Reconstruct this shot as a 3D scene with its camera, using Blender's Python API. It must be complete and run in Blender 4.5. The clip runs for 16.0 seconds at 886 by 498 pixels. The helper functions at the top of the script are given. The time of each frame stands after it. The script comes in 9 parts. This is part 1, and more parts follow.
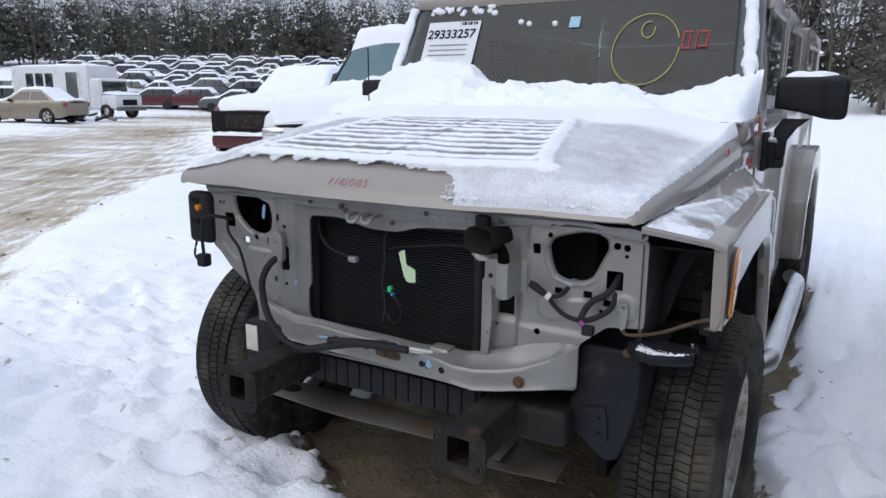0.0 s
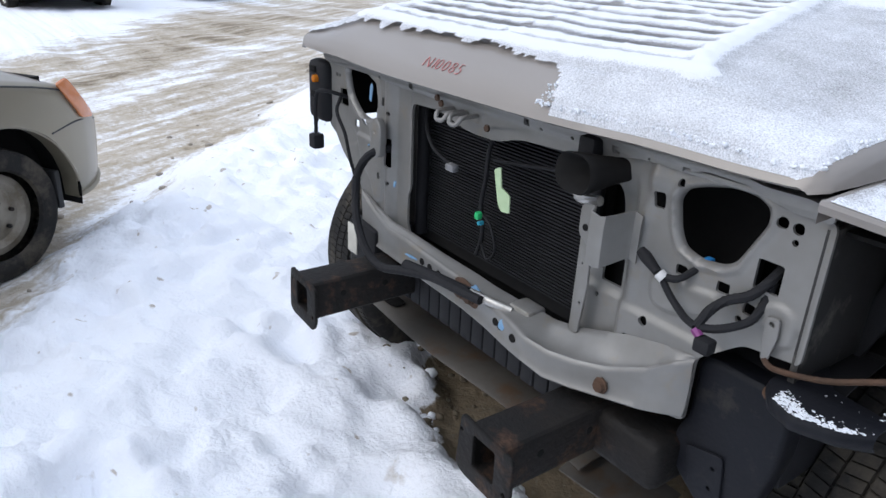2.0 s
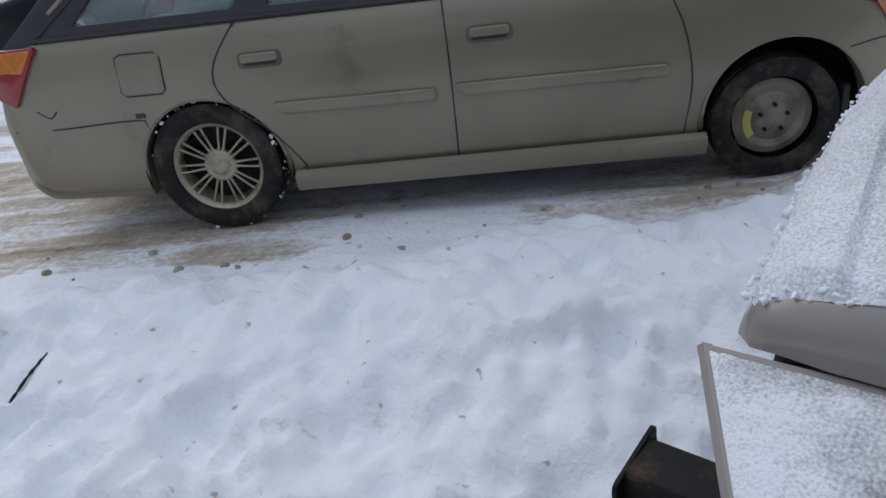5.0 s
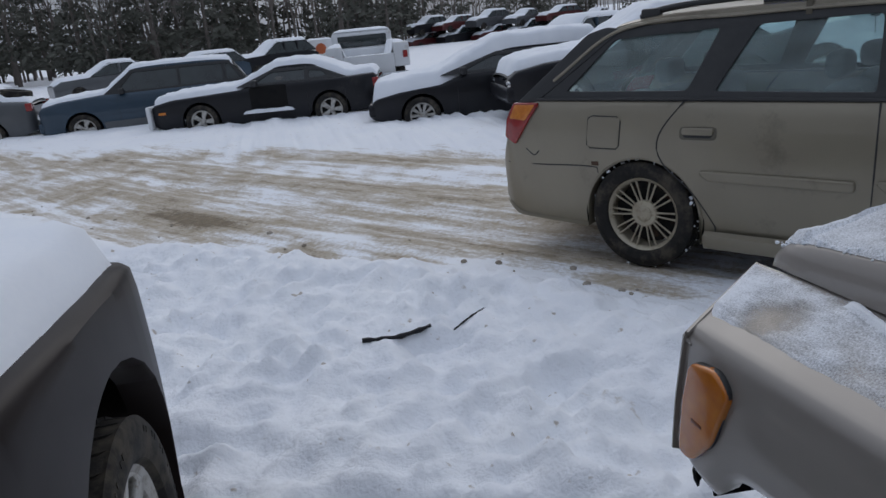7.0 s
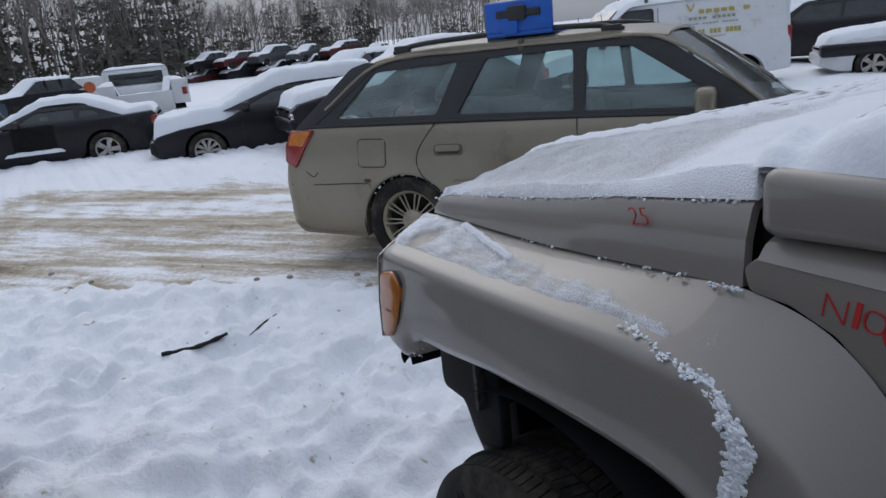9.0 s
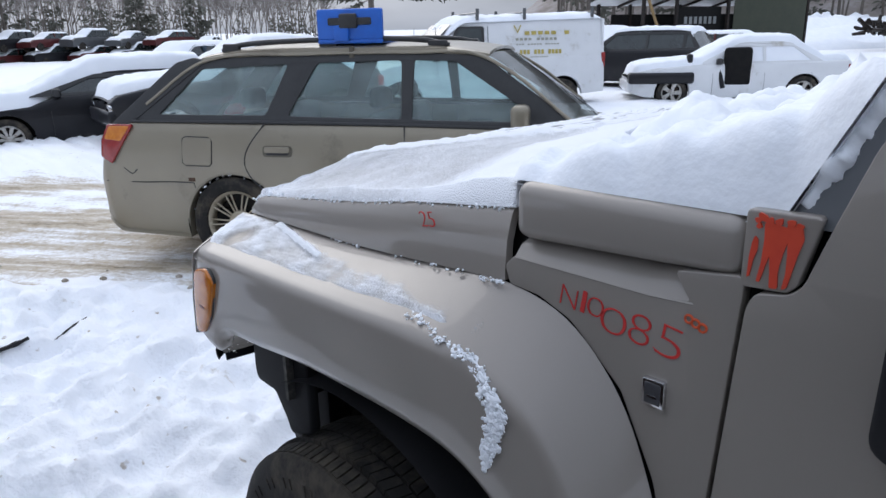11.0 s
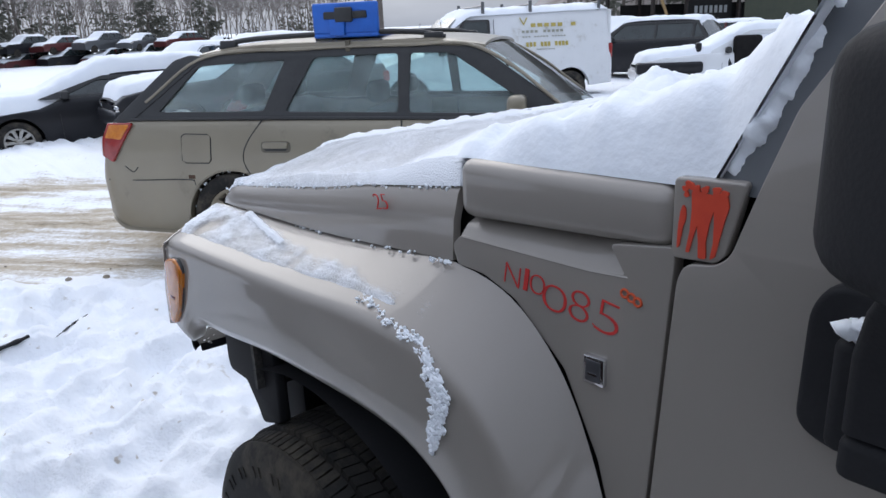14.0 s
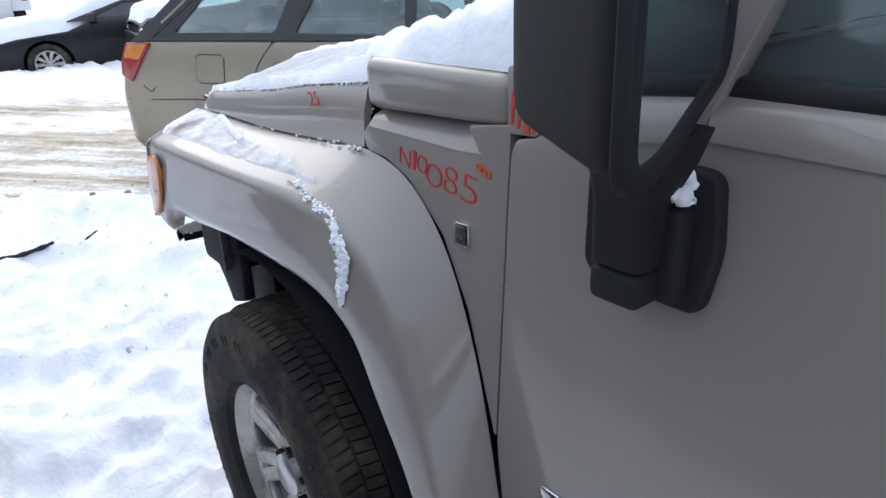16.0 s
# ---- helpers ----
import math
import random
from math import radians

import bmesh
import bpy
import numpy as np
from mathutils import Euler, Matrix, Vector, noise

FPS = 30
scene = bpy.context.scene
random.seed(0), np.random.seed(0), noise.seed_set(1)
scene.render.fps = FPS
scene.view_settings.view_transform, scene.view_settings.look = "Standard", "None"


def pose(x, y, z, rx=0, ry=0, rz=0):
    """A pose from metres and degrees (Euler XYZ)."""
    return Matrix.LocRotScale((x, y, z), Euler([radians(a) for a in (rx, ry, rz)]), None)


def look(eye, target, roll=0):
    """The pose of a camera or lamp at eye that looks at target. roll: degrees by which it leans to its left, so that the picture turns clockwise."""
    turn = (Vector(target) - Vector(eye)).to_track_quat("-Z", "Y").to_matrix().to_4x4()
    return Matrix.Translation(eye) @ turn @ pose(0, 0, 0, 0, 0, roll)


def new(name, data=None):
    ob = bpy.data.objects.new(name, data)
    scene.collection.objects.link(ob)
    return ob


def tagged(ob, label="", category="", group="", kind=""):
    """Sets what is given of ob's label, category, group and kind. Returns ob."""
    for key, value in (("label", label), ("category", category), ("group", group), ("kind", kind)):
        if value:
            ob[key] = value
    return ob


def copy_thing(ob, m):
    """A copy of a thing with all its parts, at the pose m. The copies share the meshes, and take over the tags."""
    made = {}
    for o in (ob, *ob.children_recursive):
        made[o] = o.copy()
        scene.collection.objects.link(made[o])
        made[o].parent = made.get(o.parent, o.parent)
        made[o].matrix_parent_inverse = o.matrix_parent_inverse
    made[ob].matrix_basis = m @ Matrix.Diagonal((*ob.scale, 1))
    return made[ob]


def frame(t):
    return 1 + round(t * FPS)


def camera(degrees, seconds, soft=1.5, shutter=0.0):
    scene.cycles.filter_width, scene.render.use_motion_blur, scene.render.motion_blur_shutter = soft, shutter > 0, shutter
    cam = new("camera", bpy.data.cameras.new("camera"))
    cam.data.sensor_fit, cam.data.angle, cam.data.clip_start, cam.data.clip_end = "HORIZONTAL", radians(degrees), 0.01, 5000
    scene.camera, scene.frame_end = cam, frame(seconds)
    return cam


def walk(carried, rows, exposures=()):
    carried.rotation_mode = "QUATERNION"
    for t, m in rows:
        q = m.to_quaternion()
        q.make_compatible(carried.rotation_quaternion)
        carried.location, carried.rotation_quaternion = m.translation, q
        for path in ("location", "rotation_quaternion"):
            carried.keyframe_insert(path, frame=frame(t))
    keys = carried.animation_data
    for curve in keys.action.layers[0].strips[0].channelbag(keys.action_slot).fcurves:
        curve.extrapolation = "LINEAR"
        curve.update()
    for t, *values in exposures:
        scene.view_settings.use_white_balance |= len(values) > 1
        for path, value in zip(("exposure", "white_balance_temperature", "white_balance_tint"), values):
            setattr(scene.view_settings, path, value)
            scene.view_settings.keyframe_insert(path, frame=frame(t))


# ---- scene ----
cam = camera(64.3, 16.0)
PATH = [
    (0, (1.148, -1.532, 1.429), (0.166, 0.156, 1.0), 0.3),
    (0.5, (1.224, -1.397, 1.388), (-0.012, 0.075, 0.836), 0.1),
    (1, (1.12, -1.19, 1.387), (0.061, 0.35, 0.676), 3.1),
    (1.5, (1.054, -1.065, 1.412), (-0.04, 0.426, 0.651), 3.9),
    (2, (1.151, -0.85, 1.403), (-0.335, 0.243, 0.63), 2.7),
    (2.5, (1.161, -0.614, 1.411), (-0.442, 0.175, 0.511), -3.3),
    (3, (1.049, -0.463, 1.431), (-0.464, 0.455, 0.498), 5.8),
    (3.5, (1.071, -0.369, 1.443), (-0.601, 0.174, 0.489), 1.6),
    (3.7, (1.131, -0.302, 1.437), (-0.63, -0.073, 0.518), 2.9),
    (5.8, (1.182, 0.375, 1.462), (0.209, -1.178, 0.723), -11.5),
    (6, (1.24, 0.433, 1.486), (0.301, -1.155, 0.808), -7.7),
    (6.5, (1.445, 0.602, 1.518), (0.905, -1.188, 0.768), -6.5),
    (7, (1.405, 0.842, 1.512), (1.002, -1.025, 0.918), -5.6),
    (7.5, (1.4, 1.019, 1.514), (1.042, -0.838, 0.861), -6.6),
    (8, (1.515, 1.112, 1.53), (0.913, -0.707, 0.956), -8.0),
    (8.5, (1.555, 1.202, 1.513), (0.718, -0.484, 0.836), -6.2),
    (9, (1.486, 1.369, 1.51), (0.557, -0.312, 0.949), -6.0),
    (9.5, (1.414, 1.518, 1.508), (0.282, 0.021, 0.815), -8.5),
    (10, (1.456, 1.495, 1.527), (0.115, 0.139, 0.924), -2.7),
    (10.2, (1.508, 1.479, 1.533), (0.168, 0.109, 0.959), -2.6),
    (12.3, (1.503, 1.49, 1.515), (0.238, 0.079, 0.877), -0.0),
    (12.5, (1.522, 1.472, 1.515), (0.171, 0.14, 0.881), 0.9),
    (13, (1.532, 1.452, 1.52), (-0.017, 0.311, 0.974), 1.7),
    (13.5, (1.504, 1.46, 1.516), (0.077, 0.149, 1.018), -0.6),
    (14, (1.437, 1.537, 1.501), (0.167, 0.107, 0.915), -2.5),
    (14.5, (1.472, 1.57, 1.5), (0.374, 0.048, 0.809), -4.8),
    (15, (1.564, 1.56, 1.494), (0.304, 0.196, 0.751), -2.7),
    (15.5, (1.55, 1.594, 1.505), (0.226, 0.274, 0.796), -1.3),
    (16, (1.415, 1.785, 1.477), (0.258, 0.342, 0.715), -2.2),
]
walk(cam, [(t, look(eye, target, roll)) for t, eye, target, roll in PATH],
     [(0.0, 0.04), (0.7, 0.10), (1.5, 0.32), (2.0, 0.26), (2.5, 0.18), (3.0, 0.0), (3.5, -0.10), (6.0, -0.70), (6.5, -0.68), (7.0, -0.88), (8.0, -0.80), (9.0, -0.62), (9.5, -0.22), (10.0, 0.12), (12.0, 0.10), (12.5, 0.10), (13.0, 0.30), (13.5, 0.20), (14.5, 0.12), (15.0, 0.20), (15.5, 0.46), (16.0, 0.54)])

# ---- world, sun ----
SUN_EL, SUN_AZ = 38.0, 200.0
world = bpy.data.worlds.new("world")
scene.world = world
world.use_nodes = True
wn, wl = world.node_tree.nodes, world.node_tree.links
wn.clear()
sky = wn.new("ShaderNodeTexSky")
sky.sky_type = "NISHITA"
sky.sun_disc = False
sky.sun_elevation, sky.sun_rotation = radians(SUN_EL), radians(SUN_AZ)
sky.air_density, sky.dust_density, sky.ozone_density = 1.0, 4.0, 1.0
hsv = wn.new("ShaderNodeHueSaturation")
hsv.inputs["Saturation"].default_value = 0.5
hsv.inputs["Value"].default_value = 1.0
bg = wn.new("ShaderNodeBackground")
bg.inputs["Strength"].default_value = 0.13
wo = wn.new("ShaderNodeOutputWorld")
wl.new(sky.outputs[0], hsv.inputs["Color"])
cloud = wn.new("ShaderNodeMix")          # an even cloud layer over most of the sky
cloud.data_type = "RGBA"
cloud.inputs["Factor"].default_value = 0.8
cloud.inputs["B"].default_value = (4.8, 5.45, 6.75, 1)
wco = wn.new("ShaderNodeTexCoord")       # an overcast sky: dim at the horizon, brightest overhead, with soft cloud streaks
wsep = wn.new("ShaderNodeSeparateXYZ")
wl.new(wco.outputs["Generated"], wsep.inputs[0])
wmap = wn.new("ShaderNodeMapRange")
wmap.inputs["To Min"].default_value, wmap.inputs["To Max"].default_value = 0.62, 1.75
wl.new(wsep.outputs["Z"], wmap.inputs["Value"])
wnoise = wn.new("ShaderNodeTexNoise")
wnoise.inputs["Scale"].default_value, wnoise.inputs["Detail"].default_value = 3.5, 5
wstretch = wn.new("ShaderNodeMapping")
wstretch.inputs["Scale"].default_value = (1, 1, 3.5)
wl.new(wco.outputs["Generated"], wstretch.inputs["Vector"])
wl.new(wstretch.outputs[0], wnoise.inputs["Vector"])
wvar = wn.new("ShaderNodeMapRange")
wvar.inputs["From Min"].default_value, wvar.inputs["From Max"].default_value = 0.3, 0.7
wvar.inputs["To Min"].default_value, wvar.inputs["To Max"].default_value = 0.80, 1.20
wl.new(wnoise.outputs["Fac"], wvar.inputs["Value"])
wmul = wn.new("ShaderNodeMath")
wmul.operation = "MULTIPLY"
wl.new(wmap.outputs["Result"], wmul.inputs[0])
wl.new(wvar.outputs["Result"], wmul.inputs[1])
wdim = wn.new("ShaderNodeMath")
wdim.operation = "MULTIPLY"
wdim.inputs[1].default_value = 0.125
wl.new(wmul.outputs[0], wdim.inputs[0])
wl.new(hsv.outputs[0], cloud.inputs["A"])
wl.new(cloud.outputs["Result"], bg.inputs["Color"])
wl.new(wdim.outputs[0], bg.inputs["Strength"])
wl.new(bg.outputs[0], wo.inputs["Surface"])
sun_data = bpy.data.lights.new("sun", "SUN")
sun_data.energy, sun_data.angle, sun_data.color = 0.6, radians(50), (1.0, 0.98, 0.96)
sun = new("sun", sun_data)
sa, se = radians(SUN_AZ), radians(SUN_EL)
sun.matrix_world = look((0, 0, 30), Vector((0, 0, 30)) - Vector((math.sin(sa) * math.cos(se), math.cos(sa) * math.cos(se), math.sin(se))))

# ---- materials ----


def surf(name, c1, c2=None, rough=0.5, metal=0.0, scale=6.0, bump=0.0, bscale=60.0, coat=0.0, spread=0.5, rvar=0.08, grime=None, gamount=0.0, gscale=3.0, spec=0.5):
    """A surface with colour that varies at two scales, fine relief and, where given, patches of grime."""
    m = bpy.data.materials.new(name)
    m.use_nodes = True
    n, k = m.node_tree.nodes, m.node_tree.links
    b = n["Principled BSDF"]
    c2 = c2 or tuple(v * 0.8 for v in c1)
    co = n.new("ShaderNodeTexCoord")
    a = n.new("ShaderNodeTexNoise")
    a.inputs["Scale"].default_value, a.inputs["Detail"].default_value = scale, 4
    f = n.new("ShaderNodeTexNoise")
    f.inputs["Scale"].default_value, f.inputs["Detail"].default_value = bscale, 3
    k.new(co.outputs["Object"], a.inputs["Vector"])
    k.new(co.outputs["Object"], f.inputs["Vector"])
    add = n.new("ShaderNodeMath")
    add.operation = "MULTIPLY_ADD"
    k.new(f.outputs["Fac"], add.inputs[0])
    add.inputs[1].default_value = 0.35
    k.new(a.outputs["Fac"], add.inputs[2])
    ramp = n.new("ShaderNodeMapRange")
    ramp.inputs["From Min"].default_value, ramp.inputs["From Max"].default_value = 0.68 - spread * 0.5, 0.68 + spread * 0.5
    k.new(add.outputs[0], ramp.inputs["Value"])
    mix = n.new("ShaderNodeMix")
    mix.data_type = "RGBA"
    mix.inputs["A"].default_value, mix.inputs["B"].default_value = (*c1, 1), (*c2, 1)
    k.new(ramp.outputs["Result"], mix.inputs["Factor"])
    out = mix.outputs["Result"]
    if grime:
        g = n.new("ShaderNodeTexNoise")
        g.inputs["Scale"].default_value, g.inputs["Detail"].default_value, g.inputs["Roughness"].default_value = gscale, 6, 0.7
        k.new(co.outputs["Object"], g.inputs["Vector"])
        gr = n.new("ShaderNodeMapRange")
        gr.inputs["From Min"].default_value, gr.inputs["From Max"].default_value = 0.62 - 0.3 * gamount, 0.78 - 0.3 * gamount
        k.new(g.outputs["Fac"], gr.inputs["Value"])
        mg = n.new("ShaderNodeMix")
        mg.data_type = "RGBA"
        k.new(gr.outputs["Result"], mg.inputs["Factor"])
        k.new(out, mg.inputs["A"])
        mg.inputs["B"].default_value = (*grime, 1)
        out = mg.outputs["Result"]
    k.new(out, b.inputs["Base Color"])
    rr = n.new("ShaderNodeMapRange")
    rr.inputs["To Min"].default_value, rr.inputs["To Max"].default_value = max(0.02, rough - rvar), min(1.0, rough + rvar)
    k.new(a.outputs["Fac"], rr.inputs["Value"])
    k.new(rr.outputs["Result"], b.inputs["Roughness"])
    b.inputs["Metallic"].default_value = metal
    b.inputs["Specular IOR Level"].default_value = spec
    b.inputs["Coat Weight"].default_value = coat
    b.inputs["Coat Roughness"].default_value = 0.05
    if bump:
        bp = n.new("ShaderNodeBump")
        bp.inputs["Strength"].default_value, bp.inputs["Distance"].default_value = bump, 0.01
        k.new(f.outputs["Fac"], bp.inputs["Height"])
        k.new(bp.outputs["Normal"], b.inputs["Normal"])
    return m


def glass(name, tint, rough=0.02, haze=0.0):
    m = bpy.data.materials.new(name)
    m.use_nodes = True
    n, k = m.node_tree.nodes, m.node_tree.links
    n.clear()
    o = n.new("ShaderNodeOutputMaterial")
    mx = n.new("ShaderNodeMixShader")
    fr = n.new("ShaderNodeFresnel")
    fr.inputs["IOR"].default_value = 1.5
    tr = n.new("ShaderNodeBsdfTransparent")
    tr.inputs["Color"].default_value = (*tint, 1)
    gl = n.new("ShaderNodeBsdfGlossy")
    gl.inputs["Roughness"].default_value = rough
    k.new(fr.outputs[0], mx.inputs[0])
    clear = tr.outputs[0]
    if haze:
        # a pale veil, thicker in patches; the sky's reflection is put into its colour
        df, mh, no, mr = n.new("ShaderNodeBsdfDiffuse"), n.new("ShaderNodeMixShader"), n.new("ShaderNodeTexNoise"), n.new("ShaderNodeMapRange")
        df.inputs["Color"].default_value = (0.62, 0.72, 0.72, 1)
        no.inputs["Scale"].default_value, no.inputs["Detail"].default_value = 3.0, 5
        mr.inputs["From Min"].default_value, mr.inputs["From Max"].default_value = 0.3, 0.7
        mr.inputs["To Min"].default_value, mr.inputs["To Max"].default_value = 0.4 * haze, 1.6 * haze
        k.new(no.outputs["Fac"], mr.inputs["Value"])
        k.new(mr.outputs["Result"], mh.inputs[0])
        k.new(tr.outputs[0], mh.inputs[1])
        k.new(df.outputs[0], mh.inputs[2])
        clear = mh.outputs[0]
    k.new(clear, mx.inputs[1])
    k.new(gl.outputs[0], mx.inputs[2])
    k.new(mx.outputs[0], o.inputs["Surface"])
    return m


def snow_material(name, grain=55.0, thin=None):
    """Snow: white, softly lit from within, rough and lumpy. thin: the paint that shows through a dusting."""
    m = surf(name, (0.89, 0.91, 0.94), (0.82, 0.85, 0.90), 0.72, scale=2.5, bump=0.22, bscale=grain)
    b = m.node_tree.nodes["Principled BSDF"]
    b.inputs["Subsurface Weight"].default_value = 0.0
    b.inputs["Specular IOR Level"].default_value = 0.3
    return m


M_SNOW = snow_material("snow")
M_SILVER = surf("silver_paint", (0.292, 0.261, 0.233), (0.266, 0.238, 0.213), 0.48, metal=0.08, scale=3, bscale=400, coat=0.8, spread=0.9, spec=0.35)
M_PANEL = surf("silver_panel", (0.275, 0.268, 0.255), (0.222, 0.216, 0.205), 0.45, metal=0.30, scale=9, bump=0.03, bscale=45, grime=(0.26, 0.23, 0.19), gamount=0.18, gscale=13)
M_BLACK = surf("black_plastic", (0.013, 0.013, 0.015), (0.022, 0.022, 0.024), 0.68, scale=9, bump=0.06, bscale=300, spec=0.22)
# near-black: dark parts, plus cavity fills whose shade is put into the colour
M_DARK = surf("black_and_cavity_shade", (0.010, 0.010, 0.0105), (0.018, 0.017, 0.016), 0.85, scale=8, spec=0.12)
M_FRAME = surf("frame_metal", (0.008, 0.0078, 0.0078), (0.018, 0.015, 0.013), 0.65, metal=0.0, scale=9, bump=0.25, bscale=90, grime=(0.075, 0.040, 0.024), gamount=0.32, gscale=14, spec=0.25)
M_RUBBER = surf("tyre_rubber", (0.016, 0.0155, 0.015), (0.028, 0.026, 0.024), 0.75, scale=12, bump=0.1, bscale=200, grime=(0.075, 0.064, 0.05), gamount=0.5, gscale=7, spec=0.2)
M_RIM = surf("rim_alloy", (0.55, 0.54, 0.52), (0.42, 0.40, 0.36), 0.38, metal=0.7, scale=18, bscale=140, grime=(0.20, 0.16, 0.11), gamount=0.35, gscale=16)
M_AMBER = surf("amber_lens", (0.62, 0.20, 0.015), (0.50, 0.14, 0.01), 0.18, scale=30, coat=0.6)
M_REDLENS = surf("red_lens", (0.32, 0.015, 0.012), (0.22, 0.008, 0.008), 0.18, scale=30, coat=0.6)
M_CHROME = surf("chrome", (0.75, 0.75, 0.76), (0.6, 0.6, 0.62), 0.15, metal=1.0, scale=20)
M_GLASS = glass("car_glass", (0.87, 0.95, 0.95))
M_HAZEGLASS = glass("hazy_car_glass", (0.88, 0.98, 0.98), haze=0.085)
M_DARKGLASS = surf("dark_glass", (0.012, 0.016, 0.017), (0.03, 0.04, 0.04), 0.06, scale=3, coat=0.5)
M_RED = surf("red_marker", (0.62, 0.035, 0.03), (0.5, 0.03, 0.03), 0.6, scale=40)
M_BEIGE = surf("beige_paint", (0.265, 0.232, 0.17), (0.23, 0.20, 0.148), 0.34, metal=0.35, scale=2.5, bscale=300, coat=0.4, grime=(0.15, 0.125, 0.09), gamount=0.12, gscale=2.2)
M_TRIM = surf("black_trim", (0.018, 0.018, 0.019), (0.03, 0.03, 0.03), 0.5, scale=12)
M_RUST = surf("rust", (0.105, 0.055, 0.032), (0.055, 0.034, 0.022), 0.85, scale=30, bump=0.3, bscale=150)
M_WHITE = surf("white_paint", (0.72, 0.73, 0.74), (0.64, 0.65, 0.66), 0.4, scale=2, coat=0.3, grime=(0.42, 0.39, 0.34), gamount=0.15, gscale=2)
M_INTERIOR = surf("grey_cloth", (0.12, 0.118, 0.112), (0.17, 0.165, 0.155), 0.9, scale=15)

# ---- mesh helpers ----


def part(name, bm, material, parent=None, label="", smooth=38, m=None, kind=""):
    """Links a bmesh or mesh as one object under a thing or part."""
    if isinstance(bm, bmesh.types.BMesh):
        me = bpy.data.meshes.new(name)
        bm.to_mesh(me)
        bm.free()
    else:
        me = bm
    if m is not None:
        me.transform(m)
    if smooth:
        me.shade_smooth()
        me.set_sharp_from_angle(angle=radians(smooth))
    else:
        me.shade_flat()
    for one in material if isinstance(material, (list, tuple)) else [material]:
        if len(me.materials) < (len(material) if isinstance(material, (list, tuple)) else 1):
            me.materials.append(one)
    ob = new(name, me)
    if parent is not None:
        ob.parent = parent
    return tagged(ob, label, kind=kind)


def thing(name, label, category, m=None, group="", kind=""):
    ob = new(name)
    ob.empty_display_size = 0.2
    if m is not None:
        ob.matrix_world = m
    return tagged(ob, label, category, group, kind)


def block(x0, x1, y0, y1, z0, z1, bevel=0.0, seg=2, bm=None):
    own = bm is None
    b = bmesh.new()
    g = bmesh.ops.create_cube(b, size=1)
    for v in g["verts"]:
        v.co = Vector(((x0 + x1) / 2 + v.co.x * (x1 - x0), (y0 + y1) / 2 + v.co.y * (y1 - y0), (z0 + z1) / 2 + v.co.z * (z1 - z0)))
    if bevel:
        bmesh.ops.bevel(b, geom=b.edges[:], offset=bevel, segments=seg, profile=0.5, affect="EDGES")
    if own:
        return b
    join(bm, b)
    return bm


def join(bm, other):
    me = bpy.data.meshes.new("tmp")
    other.to_mesh(me)
    other.free()
    bm.from_mesh(me)
    bpy.data.meshes.remove(me)
    return bm


def grid(rows, closed=False, flip=False, cap=False):
    """A surface from rows of points; closed: each row is a ring."""
    b = bmesh.new()
    vs = [[b.verts.new(p) for p in row] for row in rows]
    n = len(rows[0])
    for i in range(len(rows) - 1):
        for j in range(n if closed else n - 1):
            q = [vs[i][j], vs[i][(j + 1) % n], vs[i + 1][(j + 1) % n], vs[i + 1][j]]
            try:
                b.faces.new(q[::-1] if flip else q)
            except ValueError:
                pass
    if cap and closed:
        b.faces.new(vs[0][::-1] if not flip else vs[0])
        b.faces.new(vs[-1] if not flip else vs[-1][::-1])
    bmesh.ops.remove_doubles(b, verts=b.verts[:], dist=1e-5)
    return b


def solid(b, thick):
    """Gives a sheet thickness, inwards along its normals."""
    bmesh.ops.recalc_face_normals(b, faces=b.faces[:])
    bmesh.ops.solidify(b, geom=b.faces[:], thickness=thick)
    return b


def spline(pts, n):
    """n points at even steps along a smooth line through pts."""
    p = np.array(pts, float)
    k = np.r_[0, np.cumsum(np.maximum(np.linalg.norm(np.diff(p, axis=0), axis=1), 1e-6))]
    s = np.linspace(0, k[-1], n)
    out = []
    for v in s:
        i = min(max(int(np.searchsorted(k, v, side="right")) - 1, 0), len(p) - 2)
        t = (v - k[i]) / (k[i + 1] - k[i])
        m0 = (p[i + 1] - p[max(i - 1, 0)]) / (k[i + 1] - k[max(i - 1, 0)])
        m1 = (p[min(i + 2, len(p) - 1)] - p[i]) / (k[min(i + 2, len(p) - 1)] - k[i])
        h = k[i + 1] - k[i]
        out.append((2 * t**3 - 3 * t**2 + 1) * p[i] + (t**3 - 2 * t**2 + t) * h * m0 + (-2 * t**3 + 3 * t**2) * p[i + 1] + (t**3 - t**2) * h * m1)
    return out


def tube(pts, r, n=8, steps=0, rnd=0.0):
    """A round bar along a smooth line."""
    line = [Vector(p) for p in (spline(pts, steps) if steps else pts)]
    rows, up = [], Vector((0.13, 0.21, 1)).normalized()
    for i, p in enumerate(line):
        d = (line[min(i + 1, len(line) - 1)] - line[max(i - 1, 0)]).normalized()
        a = d.cross(up)
        a = a.normalized() if a.length > 1e-4 else Vector((1, 0, 0))
        c = a.cross(d)
        rr = r[min(i, len(r) - 1)] if isinstance(r, (list, tuple)) else r
        rr *= 1 + rnd * math.sin(i * 2.3)
        rows.append([p + rr * (math.cos(2 * math.pi * j / n) * a + math.sin(2 * math.pi * j / n) * c) for j in range(n)])
    return grid(rows, closed=True, cap=True)


